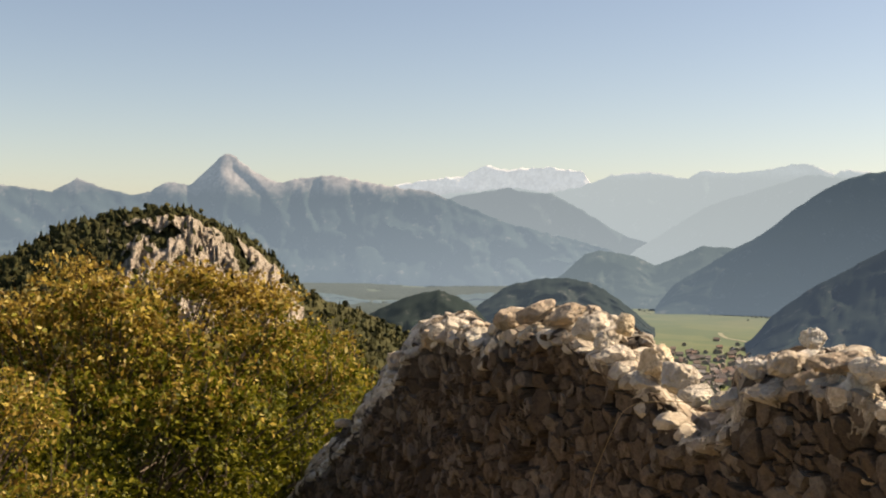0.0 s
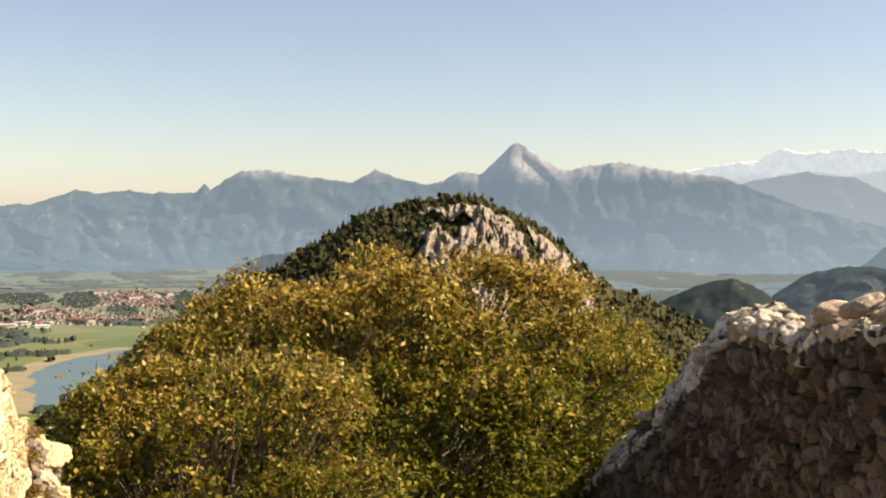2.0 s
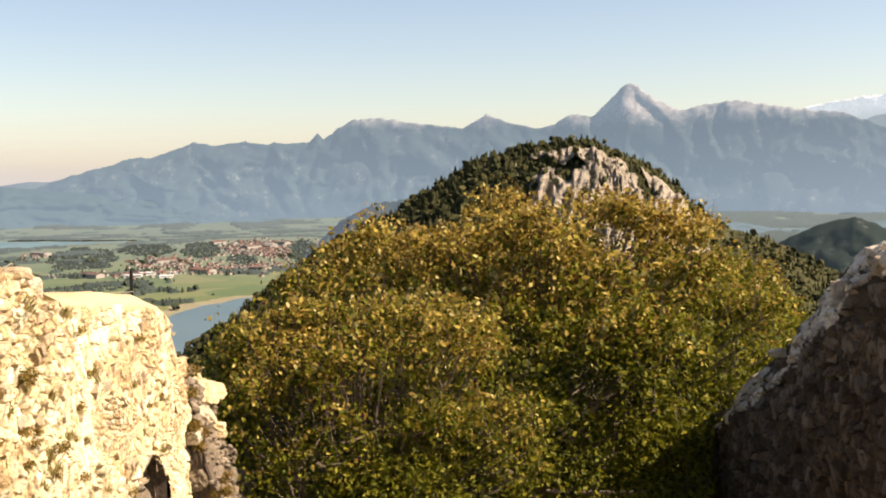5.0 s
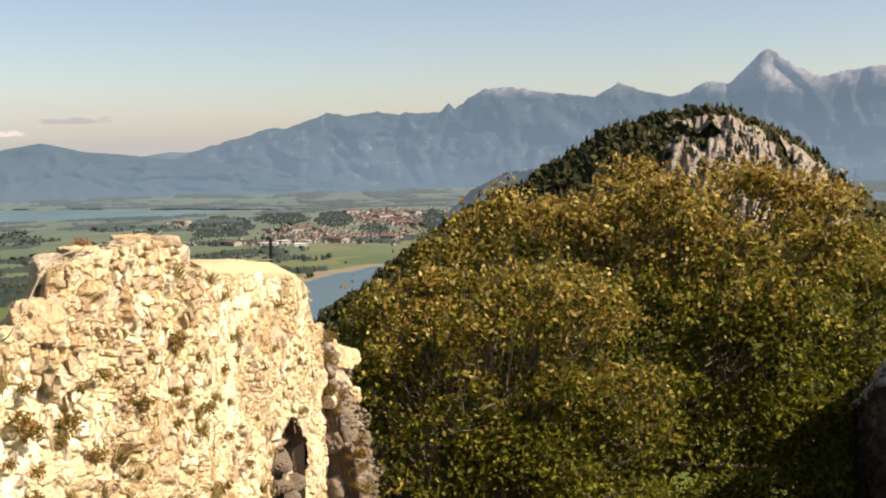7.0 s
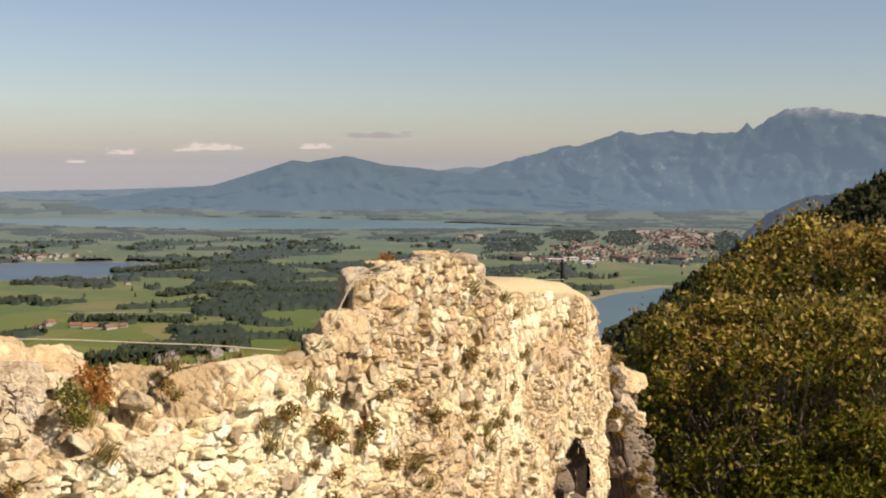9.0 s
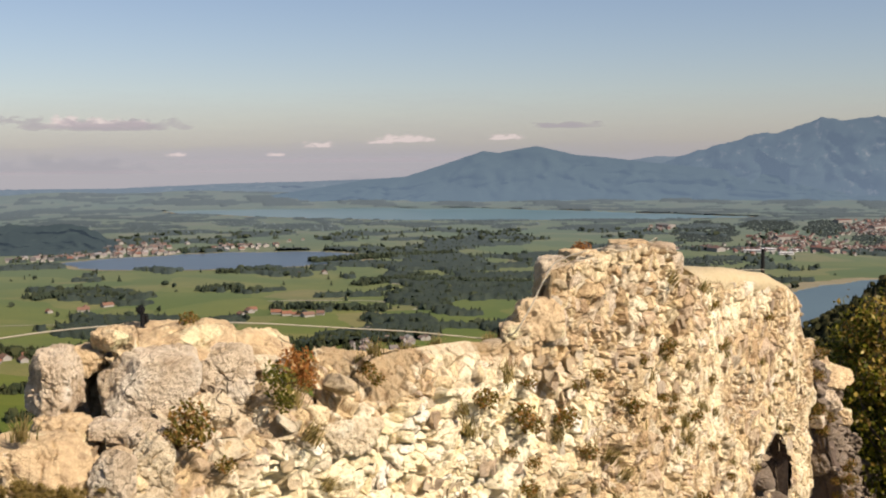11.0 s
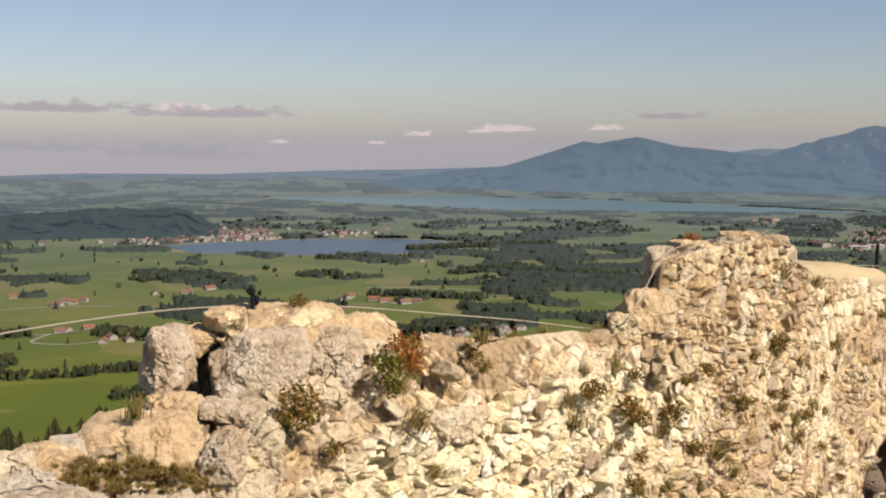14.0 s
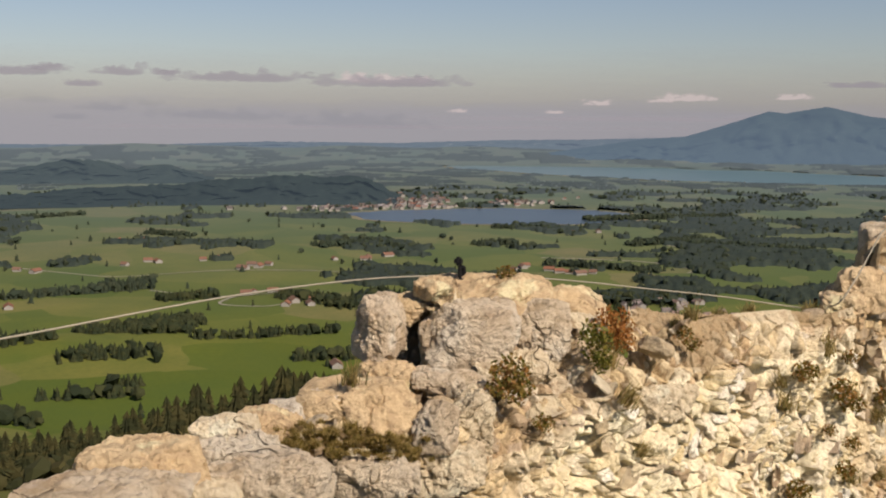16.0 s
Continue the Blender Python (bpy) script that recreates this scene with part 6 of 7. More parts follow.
for u, v, z, sx, sy, sz, turn, label in (
        (14.58, -4.76, -1.146, 0.143, 0.12, 0.129, -100, "pale broken stone on the shaded wall top"),
        (14.05, -4.80, -1.021, 0.166, 0.14, 0.110, -85, "pale broken stone on the shaded wall top"),
        (13.27, -4.76, -1.055, 0.131, 0.12, 0.131, -110, "weathered brown stone on the shaded wall top"),
        (13.61, -4.70, -1.188, 0.200, 0.10, 0.087, -95, "white sunlit stone on the shaded wall top"),
        (14.78, -4.81, -1.263, 0.217, 0.12, 0.159, -78, "weathered brown stone on the shaded wall top"),
        (13.08, -4.73, -1.104, 0.179, 0.10, 0.141, -85, "pale broken stone on the shaded wall top"),
        (12.07, -4.75, -0.822, 0.208, 0.13, 0.131, -85, "weathered brown stone on the shaded wall top"),
        (11.46, -4.77, -0.706, 0.227, 0.17, 0.102, -90, "weathered brown stone on the shaded wall top"),
        (10.73, -4.78, -0.671, 0.203, 0.14, 0.107, -75, "weathered brown stone on the shaded wall top"),
        (10.14, -4.74, -0.754, 0.177, 0.16, 0.101, -91, "pale broken stone on the shaded wall top"),
        (9.92, -4.79, -0.847, 0.159, 0.14, 0.100, -111, "pale broken stone on the shaded wall top"),
        (9.46, -4.74, -0.693, 0.095, 0.09, 0.104, -113, "grey broken stone on the shaded wall top"),
        (9.66, -4.75, -0.961, 0.194, 0.14, 0.087, -98, "pale broken stone on the shaded wall top"),
        (9.09, -4.77, -1.143, 0.138, 0.13, 0.101, -91, "white sunlit stone on the shaded wall top"),
        (9.03, -4.79, -0.954, 0.146, 0.15, 0.119, -90, "grey broken stone on the shaded wall top"),
        (8.64, -4.79, -1.046, 0.175, 0.17, 0.105, -107, "pale broken stone on the shaded wall top"),
        (8.47, -4.81, -1.146, 0.151, 0.13, 0.069, -107, "white sunlit stone on the shaded wall top"),
        (8.00, -4.77, -1.108, 0.143, 0.13, 0.053, -88, "pale broken stone on the shaded wall top"),
        (7.66, -4.80, -0.851, 0.110, 0.13, 0.071, -89, "pale broken stone on the shaded wall top"),
        (7.26, -4.77, -0.770, 0.131, 0.14, 0.082, -93, "white sunlit stone on the shaded wall top"),
        (6.98, -4.77, -0.589, 0.083, 0.09, 0.069, -101, "white sunlit stone on the shaded wall top"),
        (6.79, -4.81, -0.721, 0.176, 0.22, 0.056, -114, "weathered brown stone on the shaded wall top"),
        (6.46, -4.81, -0.721, 0.135, 0.19, 0.074, -105, "pale broken stone on the shaded wall top"),
        (6.38, -4.79, -0.938, 0.080, 0.09, 0.073, -81, "grey broken stone on the shaded wall top"),
        (6.38, -4.81, -1.146, 0.073, 0.09, 0.087, -102, "pale broken stone on the shaded wall top"),
        (6.36, -4.78, -1.342, 0.086, 0.12, 0.080, -98, "grey broken stone on the shaded wall top"),
        (16.44, -4.75, -1.724, 0.136, 0.06, 0.136, -75, "white sunlit stone on the shaded wall top"),
        (17.59, -4.82, -2.272, 0.085, 0.04, 0.077, -111, "white sunlit stone on the shaded wall top"),
        (19.56, -4.76, -3.068, 0.170, 0.07, 0.075, -97, "white sunlit stone on the shaded wall top")):
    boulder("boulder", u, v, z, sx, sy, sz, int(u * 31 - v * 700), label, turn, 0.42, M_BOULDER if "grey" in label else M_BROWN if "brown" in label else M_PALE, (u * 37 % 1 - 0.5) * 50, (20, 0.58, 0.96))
for u, v, z, sx, sy, sz, turn, label in (
        (14.71, 3.50, -2.695, 0.264, 0.20, 0.125, -20, "flat tan slab on the fallen cross wall"),
        (14.62, 3.62, -2.542, 0.153, 0.15, 0.097, -30, "tan broken stone on the fallen cross wall"),
        (14.26, 3.42, -2.884, 0.169, 0.16, 0.122, -15, "round grey rock on the fallen cross wall"),
        (13.93, 3.42, -3.034, 0.099, 0.10, 0.079, -10, "small grey stone on the fallen cross wall"),
        (14.67, 3.36, -3.140, 0.111, 0.10, 0.083, -50, "tan broken stone on the fallen cross wall"),
        (14.20, 3.42, -3.309, 0.203, 0.15, 0.135, -20, "dark brown stone on the fallen cross wall"),
        (14.99, 3.34, -3.512, 0.156, 0.12, 0.128, -60, "dark brown stone on the fallen cross wall"),
        (14.02, 3.44, -3.541, 0.160, 0.15, 0.133, -10, "dark brown stone on the fallen cross wall"),
        (14.78, 3.34, -3.750, 0.196, 0.14, 0.126, -35, "dark brown stone on the fallen cross wall"),
        (15.42, 3.26, -4.006, 0.130, 0.12, 0.159, -70, "dark brown stone on the fallen cross wall"),
        (14.45, 3.40, -3.955, 0.233, 0.15, 0.137, -25, "dark brown stone on the fallen cross wall"),
        (15.17, 3.24, -4.233, 0.214, 0.14, 0.143, -50, "dark brown stone on the fallen cross wall"),
        (14.05, 3.44, -4.095, 0.201, 0.15, 0.134, -5, "dark brown stone on the fallen cross wall"),
        (14.80, 3.30, -4.394, 0.282, 0.15, 0.155, -30, "dark brown stone on the fallen cross wall")):
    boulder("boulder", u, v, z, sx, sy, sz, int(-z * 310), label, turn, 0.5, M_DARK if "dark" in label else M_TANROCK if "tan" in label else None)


# stones in the opening, its shade put into their dark tone
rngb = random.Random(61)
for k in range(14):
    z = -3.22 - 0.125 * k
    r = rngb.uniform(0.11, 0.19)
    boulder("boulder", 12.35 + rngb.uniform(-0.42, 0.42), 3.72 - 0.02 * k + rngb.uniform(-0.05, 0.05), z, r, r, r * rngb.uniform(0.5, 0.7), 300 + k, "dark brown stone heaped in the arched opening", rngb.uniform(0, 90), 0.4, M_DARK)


# ---- mortar capping ----
def capping():
    us = np.arange(8.95, 13.3, 0.06)
    sec = [(0.02, -0.17), (-0.01, -0.10), (0.03, -0.02), (0.14, 0.035), (0.32, 0.05), (0.55, 0.04), (0.72, 0.0), (0.84, -0.08), (0.86, -0.2)]
    vs, fs = [], []
    for u in us:
        t = lerp_knots(L_TOP, u) + 0.05
        f = l_face(u)
        low = 0.5 + 0.5 * fbm(u * 2.5, 3.0, 0, 3)
        for k, (dv, dz) in enumerate(sec):
            if k == 0:
                dz = dz * (0.6 + 0.6 * low)
            vs.append((u, f + dv + 0.012 * fbm(u * 6, dv * 6, 1, 2), t + dz + 0.02 * fbm(u * 3, dv * 4, 2, 3)))
    n = len(sec)
    for i in range(len(us) - 1):
        for k in range(n - 1):
            fs.append((i * n + k, (i + 1) * n + k, (i + 1) * n + k + 1, i * n + k + 1))
    fs.append([k for k in range(n)][::-1])
    fs.append([(len(us) - 1) * n + k for k in range(n)])
    part("mortar_cap", mesh_of("mortar_cap", vs, fs, [M_CAP], smooth=True), None, wall_north, "smooth sand-coloured mortar capping")


capping()


# ---- tufts and shrubs ----
def leaf_cloud(rng, n, rad, size, flat=1.0, up=0.0):
    """Loose leaves, each a folded kite, in a ball of that radius."""
    d = rng.normal(size=(n, 3))
    d /= np.linalg.norm(d, axis=1)[:, None]
    c = d * (rng.random((n, 1)) ** 0.45) * rad
    c[:, 2] *= flat
    return leaves_at(rng, c, size, up)


def leaves_at(rng, c, size, up=0.3):
    n = len(c)
    a = rng.normal(size=(n, 3))
    a /= np.linalg.norm(a, axis=1)[:, None]
    nr = rng.normal(size=(n, 3)) + np.array((0, 0, up * 2))
    b = np.cross(nr, a)
    b /= np.linalg.norm(b, axis=1)[:, None] + 1e-9
    nn = np.cross(a, b)
    s = size * (0.6 + 0.8 * rng.random((n, 1)))
    v = np.stack([c - a * s * 0.5, c + b * s * 0.30 + nn * s * 0.08, c + a * s * 0.5, c - b * s * 0.30 + nn * s * 0.08], 1).reshape(-1, 3)
    k = np.arange(n)[:, None] * 4
    f = np.concatenate([k + np.array([[0, 1, 2]]), k + np.array([[0, 2, 3]])], 1).reshape(-1, 3)
    return v, f


def tuft_mesh(rng, blades, length, spread, mat):
    vs, fs = [], []
    for _ in range(blades):
        a = rng.uniform(0, 6.283)
        lean = rng.uniform(0.1, 1.0) * spread
        ln = length * rng.uniform(0.5, 1.1)
        bx, by = rng.gauss(0, 0.025), rng.gauss(0, 0.025)
        w = 0.004
        dx, dy = math.cos(a), math.sin(a)
        k = len(vs)
        for s, ww in ((0, w), (0.5, w * 0.8), (1, 0.0008)):
            h = ln * s * (1 - 0.35 * lean * s)
            o = lean * ln * s * s * 0.9
            x, y = bx + dx * o, by + dy * o
            vs += [(x - dy * ww, y + dx * ww, h), (x + dy * ww, y - dx * ww, h)]
        fs += [(k, k + 1, k + 3, k + 2), (k + 2, k + 3, k + 5, k + 4)]
    return mesh_of("grass_tuft", vs, fs, [mat])


rngt = random.Random(31)
nprng = np.random.default_rng(4)
TUFTS = [tuft_mesh(rngt, 60, 0.13, 1.0, M_GRASS) for _ in range(4)]
GTUFTS = [tuft_mesh(rngt, 130, 0.085, 1.35, M_GREENGRASS) for _ in range(3)]
SHRUBS = []
for k in range(4):
    v, f = leaf_cloud(nprng, 260, 0.10, 0.028, 0.8)
    SHRUBS.append(mesh_of("wall_shrub", v, f, [M_SHRUB]))
v, f = leaf_cloud(nprng, 420, 0.12, 0.026, 0.9)
GREENS = [mesh_of("wall_shrub", *leaf_cloud(nprng, 340, 0.10, 0.026, 1.1), [M_GREEN])]
REDS = [mesh_of("red_shrub", v, f, [M_RED])]


def put(mesh, name, u, v, z, s, label, category, group, turn=0.0, lean=0.0):
    ob = new(name, mesh)
    ob.matrix_basis = WALL_M @ Matrix.LocRotScale((u, v, z), Euler((radians(lean), 0, radians(turn))), (s, s, s))
    return tagged(ob, label, category, group)


for k in range(130):
    u = rngt.choice((rngt.uniform(4.0, 8.6), rngt.uniform(4.0, 13.0)))
    t = lerp_knots(L_TOP, u)
    z = rngt.uniform(max(l_low(u), t - 2.2), t - 0.08)
    if in_hole(u, z) or 4.2 < u < 5.2 and z < -1.0:
        continue
    if rngt.random() < 0.45:
        put(rngt.choice(SHRUBS), "wall_shrub", u, l_face(u) + l_lean(u, z) - 0.06, z, rngt.uniform(0.32, 0.78), "small rusty green plant growing in the wall", "plant", "plants in the wall", rngt.uniform(0, 360))
    else:
        put(rngt.choice(TUFTS), "grass_tuft", u, l_face(u) + l_lean(u, z) - 0.03, z, rngt.uniform(0.5, 1.0), "dry grass tuft in a wall joint", "grass", "grass tufts in the wall", rngt.uniform(0, 360), 35)
for k in range(46):
    u = rngt.choice((rngt.uniform(2.3, 3.0), rngt.uniform(4.6, 6.8), rngt.uniform(6.8, 8.9), rngt.uniform(6.0, 7.0)))
    put(rngt.choice(TUFTS), "grass_tuft", u, (vv := l_face(u) + rngt.uniform(0.02, 0.6)), top_at(L_TOP, l_face, u, vv) - 0.01, rngt.uniform(0.35, 0.75), "dry grass tuft on the wall top", "grass", "grass tufts on the wall", rngt.uniform(0, 360))
for k in range(115):
    t = rngt.random()
    u, z = 2.60 + 0.40 * t + rngt.gauss(0, 0.04), -0.915 - 0.075 * t + rngt.gauss(0, 0.022)
    put(rngt.choice(GTUFTS), "grass_tuft", u, 3.07 - 0.02 * t + 0.9 * (z + 0.95) + rngt.gauss(0, 0.03), z - 0.025, rngt.uniform(0.14, 0.34), "low green and tan grass between the stones", "grass", "grass between the stones", rngt.uniform(0, 360), rngt.uniform(0, 40))
for k in range(16):
    z = -2.25 - 1.9 * rngt.random()
    put(rngt.choice(SHRUBS), "wall_shrub", 13.86 + rngt.uniform(0, 0.1), 3.62 - 0.28 * (-z - 2.25) + rngt.uniform(-0.25, 0.05), z, rngt.uniform(0.6, 1.1), "olive plant on the fallen cross wall", "plant", "plants on the fallen wall", rngt.uniform(0, 360))
put(SHRUBS[0], "wall_shrub", 3.44, 2.98, -0.845, 0.74, "olive and rust shrub hanging on the wall face", "plant", "plants in the wall", 200)
put(SHRUBS[1], "wall_shrub", 3.46, 2.96, -0.902, 0.63, "olive and rust shrub hanging on the wall face", "plant", "plants in the wall", 305)
put(SHRUBS[3], "wall_shrub", 3.38, 2.98, -0.892, 0.44, "dry shrub hanging on the wall face", "plant", "plants in the wall", 60)
put(SHRUBS[2], "wall_shrub", 3.59, 2.96, -1.042, 0.42, "dry shrub hanging on the wall face", "plant", "plants in the wall", 274)
put(GREENS[0], "wall_shrub", 4.00, 3.06, -0.823, 0.71, "green shrub at the notch of the wall", "plant", "plants in the wall", 205)
put(GREENS[0], "wall_shrub", 3.98, 3.02, -0.897, 0.45, "green shrub at the notch of the wall", "plant", "plants in the wall", 254)
put(REDS[0], "red_shrub", 4.21, 3.14, -0.807, 0.70, "red autumn shrub in the notch of the wall", "plant", "red shrubs", 55)
put(REDS[0], "red_shrub", 4.24, 3.12, -0.864, 0.52, "red autumn shrub in the notch of the wall", "plant", "red shrubs", 160)
put(SHRUBS[3], "wall_shrub", 3.94, 3.45, -0.617, 0.43, "brownish plant on the wall crest", "plant", "plants in the wall", 165)
put(SHRUBS[1], "wall_shrub", 4.56, 3.06, -0.877, 0.46, "dry rusty plant in the earth of the wall", "plant", "plants in the wall", 175)
put(SHRUBS[0], "wall_shrub", 4.61, 3.04, -0.924, 0.41, "dry rusty plant in the earth of the wall", "plant", "plants in the wall", 315)
put(REDS[0], "red_shrub", 7.45, 3.4, -0.61, 0.6, "rust coloured plant on the raised wall", "plant", "red shrubs", 30)


# ---- conductor wire, its holders and rod ----
def tube(name, pts, rad, mat, label, category, group=""):
    cu = bpy.data.curves.new(name, "CURVE")
    cu.dimensions, cu.bevel_depth, cu.bevel_resolution = "3D", rad, 3
    sp = cu.splines.new("NURBS")
    sp.points.add(len(pts) - 1)
    for p, q in zip(sp.points, pts):
        p.co = (*q, 1)
    sp.use_endpoint_u, sp.order_u = True, 3
    tmp = bpy.data.objects.new("tmp", cu)
    me = bpy.data.meshes.new_from_object(tmp)
    bpy.data.objects.remove(tmp)
    bpy.data.curves.remove(cu)
    me.name = name
    me.materials.clear()
    me.materials.append(mat)
    ob = new(name, me)
    ob.matrix_basis = WALL_M
    return tagged(ob, label, category, group)
tube("conductor_wire", [(0.9, 3.9, -1.05), (1.2, 3.95, -0.80), (1.7, 3.95, -0.72), (2.17, 3.95, -0.707), (2.77, 3.95, -0.672), (3.13, 3.95, -0.66), (3.53, 3.95, -0.661), (3.82, 3.95, -0.671), (4.15, 3.95, -0.697), (4.51, 3.93, -0.734), (4.92, 3.9, -0.79), (5.37, 3.8, -0.865), (5.8, 3.65, -0.93), (6.1, 3.5, -0.99), (6.25, 3.36, -1.017), (5.72, 2.98, -0.888), (5.71, 2.94, -0.844), (5.81, 2.93, -0.760), (5.94, 2.94, -0.672), (6.10, 2.97, -0.601), (6.45, 3.10, -0.582), (7.26, 3.30, -0.599), (7.78, 3.30, -0.602), (8.41, 3.32, -0.631), (8.85, 3.40, -0.598),
                        (9.0, 3.62, -0.86), (10.0, 3.7, -0.99), (11.5, 3.75, -1.12), (12.85, 3.76, -1.24)],
     0.0036, M_WIRE, "dull metal lightning conductor wire along the wall", "wire")
tube("grass_stalk", [(10.02, -4.68, -2.40), (9.80, -4.58, -2.10), (9.56, -4.55, -1.85), (9.17, -4.50, -1.46), (8.98, -4.48, -1.315), (8.67, -4.45, -1.213), (8.25, -4.45, -1.148), (7.9, -4.45, -1.11)], 0.003, M_STALK, "long dry grass stalk arching over the shaded wall", "grass")


def iron_post(name, u, v, z, h, r, label, head=False):
    """A short iron holder: foot plate, stem, and a clamp head where it has one."""
    e = new(name)
    e.matrix_basis = WALL_M @ Matrix.Translation((u, v, z))
    tagged(e, label, "iron post", "iron holders on the wall")
    bm = bmesh.new()
    bmesh.ops.create_cone(bm, cap_ends=True, segments=10, radius1=r, radius2=r * 0.85, depth=h, matrix=Matrix.Translation((0, 0, h / 2)))
    part("stem", bm, M_IRON, e)
    bm = bmesh.new()
    bmesh.ops.create_cone(bm, cap_ends=True, segments=10, radius1=r * 2, radius2=r * 1.8, depth=0.012, matrix=Matrix.Translation((0, 0, 0.004)))
    part("foot", bm, M_IRON, e)
    if head:
        bm = bmesh.new()
        bmesh.ops.create_cube(bm, size=1, matrix=Matrix.Translation((-0.008, 0, h * 0.9)) @ pose(0, 0, 0, 0, 12, 25) @ Matrix.Diagonal((0.040, 0.028, 0.034, 1)))
        bmesh.ops.bevel(bm, geom=bm.edges[:], offset=0.008, segments=2, affect="EDGES")
        part("clamp", bm, M_IRON, e)
        bm = bmesh.new()
        bmesh.ops.create_cube(bm, size=1, matrix=Matrix.Translation((0.014, 0, h * 0.45)) @ pose(0, 0, 0, 0, -10, 15) @ Matrix.Diagonal((0.028, 0.024, 0.04, 1)))
        bmesh.ops.bevel(bm, geom=bm.edges[:], offset=0.006, segments=2, affect="EDGES")
        part("jaw", bm, M_IRON, e)


iron_post("wire_holder", 3.86, 3.62, -0.655, 0.085, 0.009, "black iron wire clamp standing on the wall crest", True)
iron_post("wire_holder", 6.34, 3.4, -1.06, 0.09, 0.012, "short black iron wire holder on the wall")
iron_post("lightning_rod", 12.86, 3.78, -1.42, 0.40, 0.022, "dark iron rod on the mortar capping")


# ---- trees behind the ruin ----
def tube_mesh(path, radii, sides=7):
    vs, fs = [], []
    for k, (p, r) in enumerate(zip(path, radii)):
        p = Vector(p)
        d = (Vector(path[min(k + 1, len(path) - 1)]) - Vector(path[max(k - 1, 0)])).normalized()
        a = d.orthogonal().normalized()
        b = d.cross(a)
        for i in range(sides):
            t = 2 * math.pi * i / sides
            q = p + a * (r * math.cos(t)) + b * (r * math.sin(t))
            vs.append(q[:])
    for k in range(len(path) - 1):
        for i in range(sides):
            j = (i + 1) % sides
            fs.append((k * sides + i, k * sides + j, (k + 1) * sides + j, (k + 1) * sides + i))
    return np.array(vs), np.array(fs)


def broadleaf(u, v, z0, crown_z, ax, boughs, leaves, seed, label, size=0.082, grown=1.0):
    """A broadleaved tree: trunk, limbs, twigs, and a crown of clustered single leaves; ax: half axes of the crown."""
    rng = random.Random(seed)
    nr = np.random.default_rng(seed)
    e = new("broadleaf_tree")
    e.matrix_basis = WALL_M @ Matrix.Translation((u, v, z0))
    tagged(e, label, "tree", "trees behind the ruin")
    cz = crown_z - z0
    fork = max(1.2, cz - ax[2] * 0.85)
    trunk = [(0, 0, 0), (0.1, 0.05, fork * 0.5), (0.05, 0.1, fork), (0.1, 0.0, cz)]
    tv, tf = tube_mesh(trunk, [0.26, 0.22, 0.19, 0.09], 10)
    part("trunk", mesh_of("trunk", tv, tf, [M_BARK], smooth=True), None, e)
    tips, twigs = [], []
    for k in range(26):
        a = 2 * math.pi * k / 26 * 5.2 + rng.uniform(-0.3, 0.3)
        el = rng.uniform(-0.15, 1.1)
        end = Vector((ax[0] * math.cos(a) * math.cos(el), ax[1] * math.sin(a) * math.cos(el), cz + ax[2] * math.sin(el)))
        start = Vector((0.05, 0.05, fork + (cz - fork) * rng.random()))
        mid = start.lerp(end, 0.5) + Vector((rng.uniform(-0.4, 0.4), rng.uniform(-0.4, 0.4), rng.uniform(-0.6, 0.2)))
        q = start.lerp(end, 0.92)
        lv, lf = tube_mesh([start, start.lerp(mid, 0.6), mid, mid.lerp(q, 0.5), q], [0.08, 0.065, 0.05, 0.035, 0.015], 6)
        part("limb", mesh_of("limb", lv, lf, [M_BARK], smooth=True), None, e)
        for _ in range(9):
            b = mid.lerp(q, rng.uniform(0.1, 1))
            d = Vector((rng.gauss(0, 1), rng.gauss(0, 1), rng.gauss(0.5, 0.8))).normalized()
            c = b + d * rng.uniform(0.6, 1.3)
            twigs.append(tube_mesh([b, b.lerp(c, 0.5) + Vector((0, 0, -0.05)), c], [0.02, 0.013, 0.004], 4))
            tips.append(c)
    # boughs of leaves over the outer crown, each a handful of sprays
    n = boughs
    clumps = max(30, n // 13)
    k = np.arange(clumps) + 0.5
    up = 1 - 1.55 * k / clumps
    an = k * 2.399963
    d = np.stack((np.cos(an) * np.sqrt(1 - up * up), np.sin(an) * np.sqrt(1 - up * up), up), 1) + nr.normal(size=(clumps, 3)) * 0.07
    d /= (np.abs(d) ** 2.4).sum(1)[:, None] ** (1 / 2.4)
    middle = d * (0.93 - 0.32 * nr.random(clumps) ** 1.6)[:, None] * np.array(ax)
    size_c = nr.uniform(0.48, 0.95, clumps) * grown
    pick = nr.integers(0, clumps, n)
    out = nr.normal(size=(n, 3)) + 0.9 * d[pick] + np.array((0, 0, 0.5))
    out /= np.linalg.norm(out, axis=1)[:, None]
    bough = middle[pick] + out * (size_c[pick] * (0.75 + 0.25 * nr.random(n)))[:, None] + np.array((0, 0, cz))
    per = int(leaves / n / 14)
    sprays = (bough[:, None, :] + nr.normal(size=(n, 14, 3)) * np.array((0.17, 0.17, 0.12)) * grown).reshape(-1, 3)
    pos = (sprays[:, None, :] + nr.normal(size=(len(sprays), per, 3)) * np.array((0.080, 0.080, 0.060)) * grown).reshape(-1, 3)
    # no leaves where the shaded wall stands
    pos = pos[(pos[:, 0] + u > 25.0) | (pos[:, 1] + v > -0.2 - 0.185 * (pos[:, 0] + u))]
    v2, f2 = leaves_at(nr, pos, size, 0.5)
    part("crown", mesh_of("crown", v2, f2, [M_LEAF]), None, e, "green crown turning yellow and brown at the top")
    # fine twigs, some bare and upright above the leaves
    for q in bough[:: max(1, n // 600)]:
        t = Vector(q)
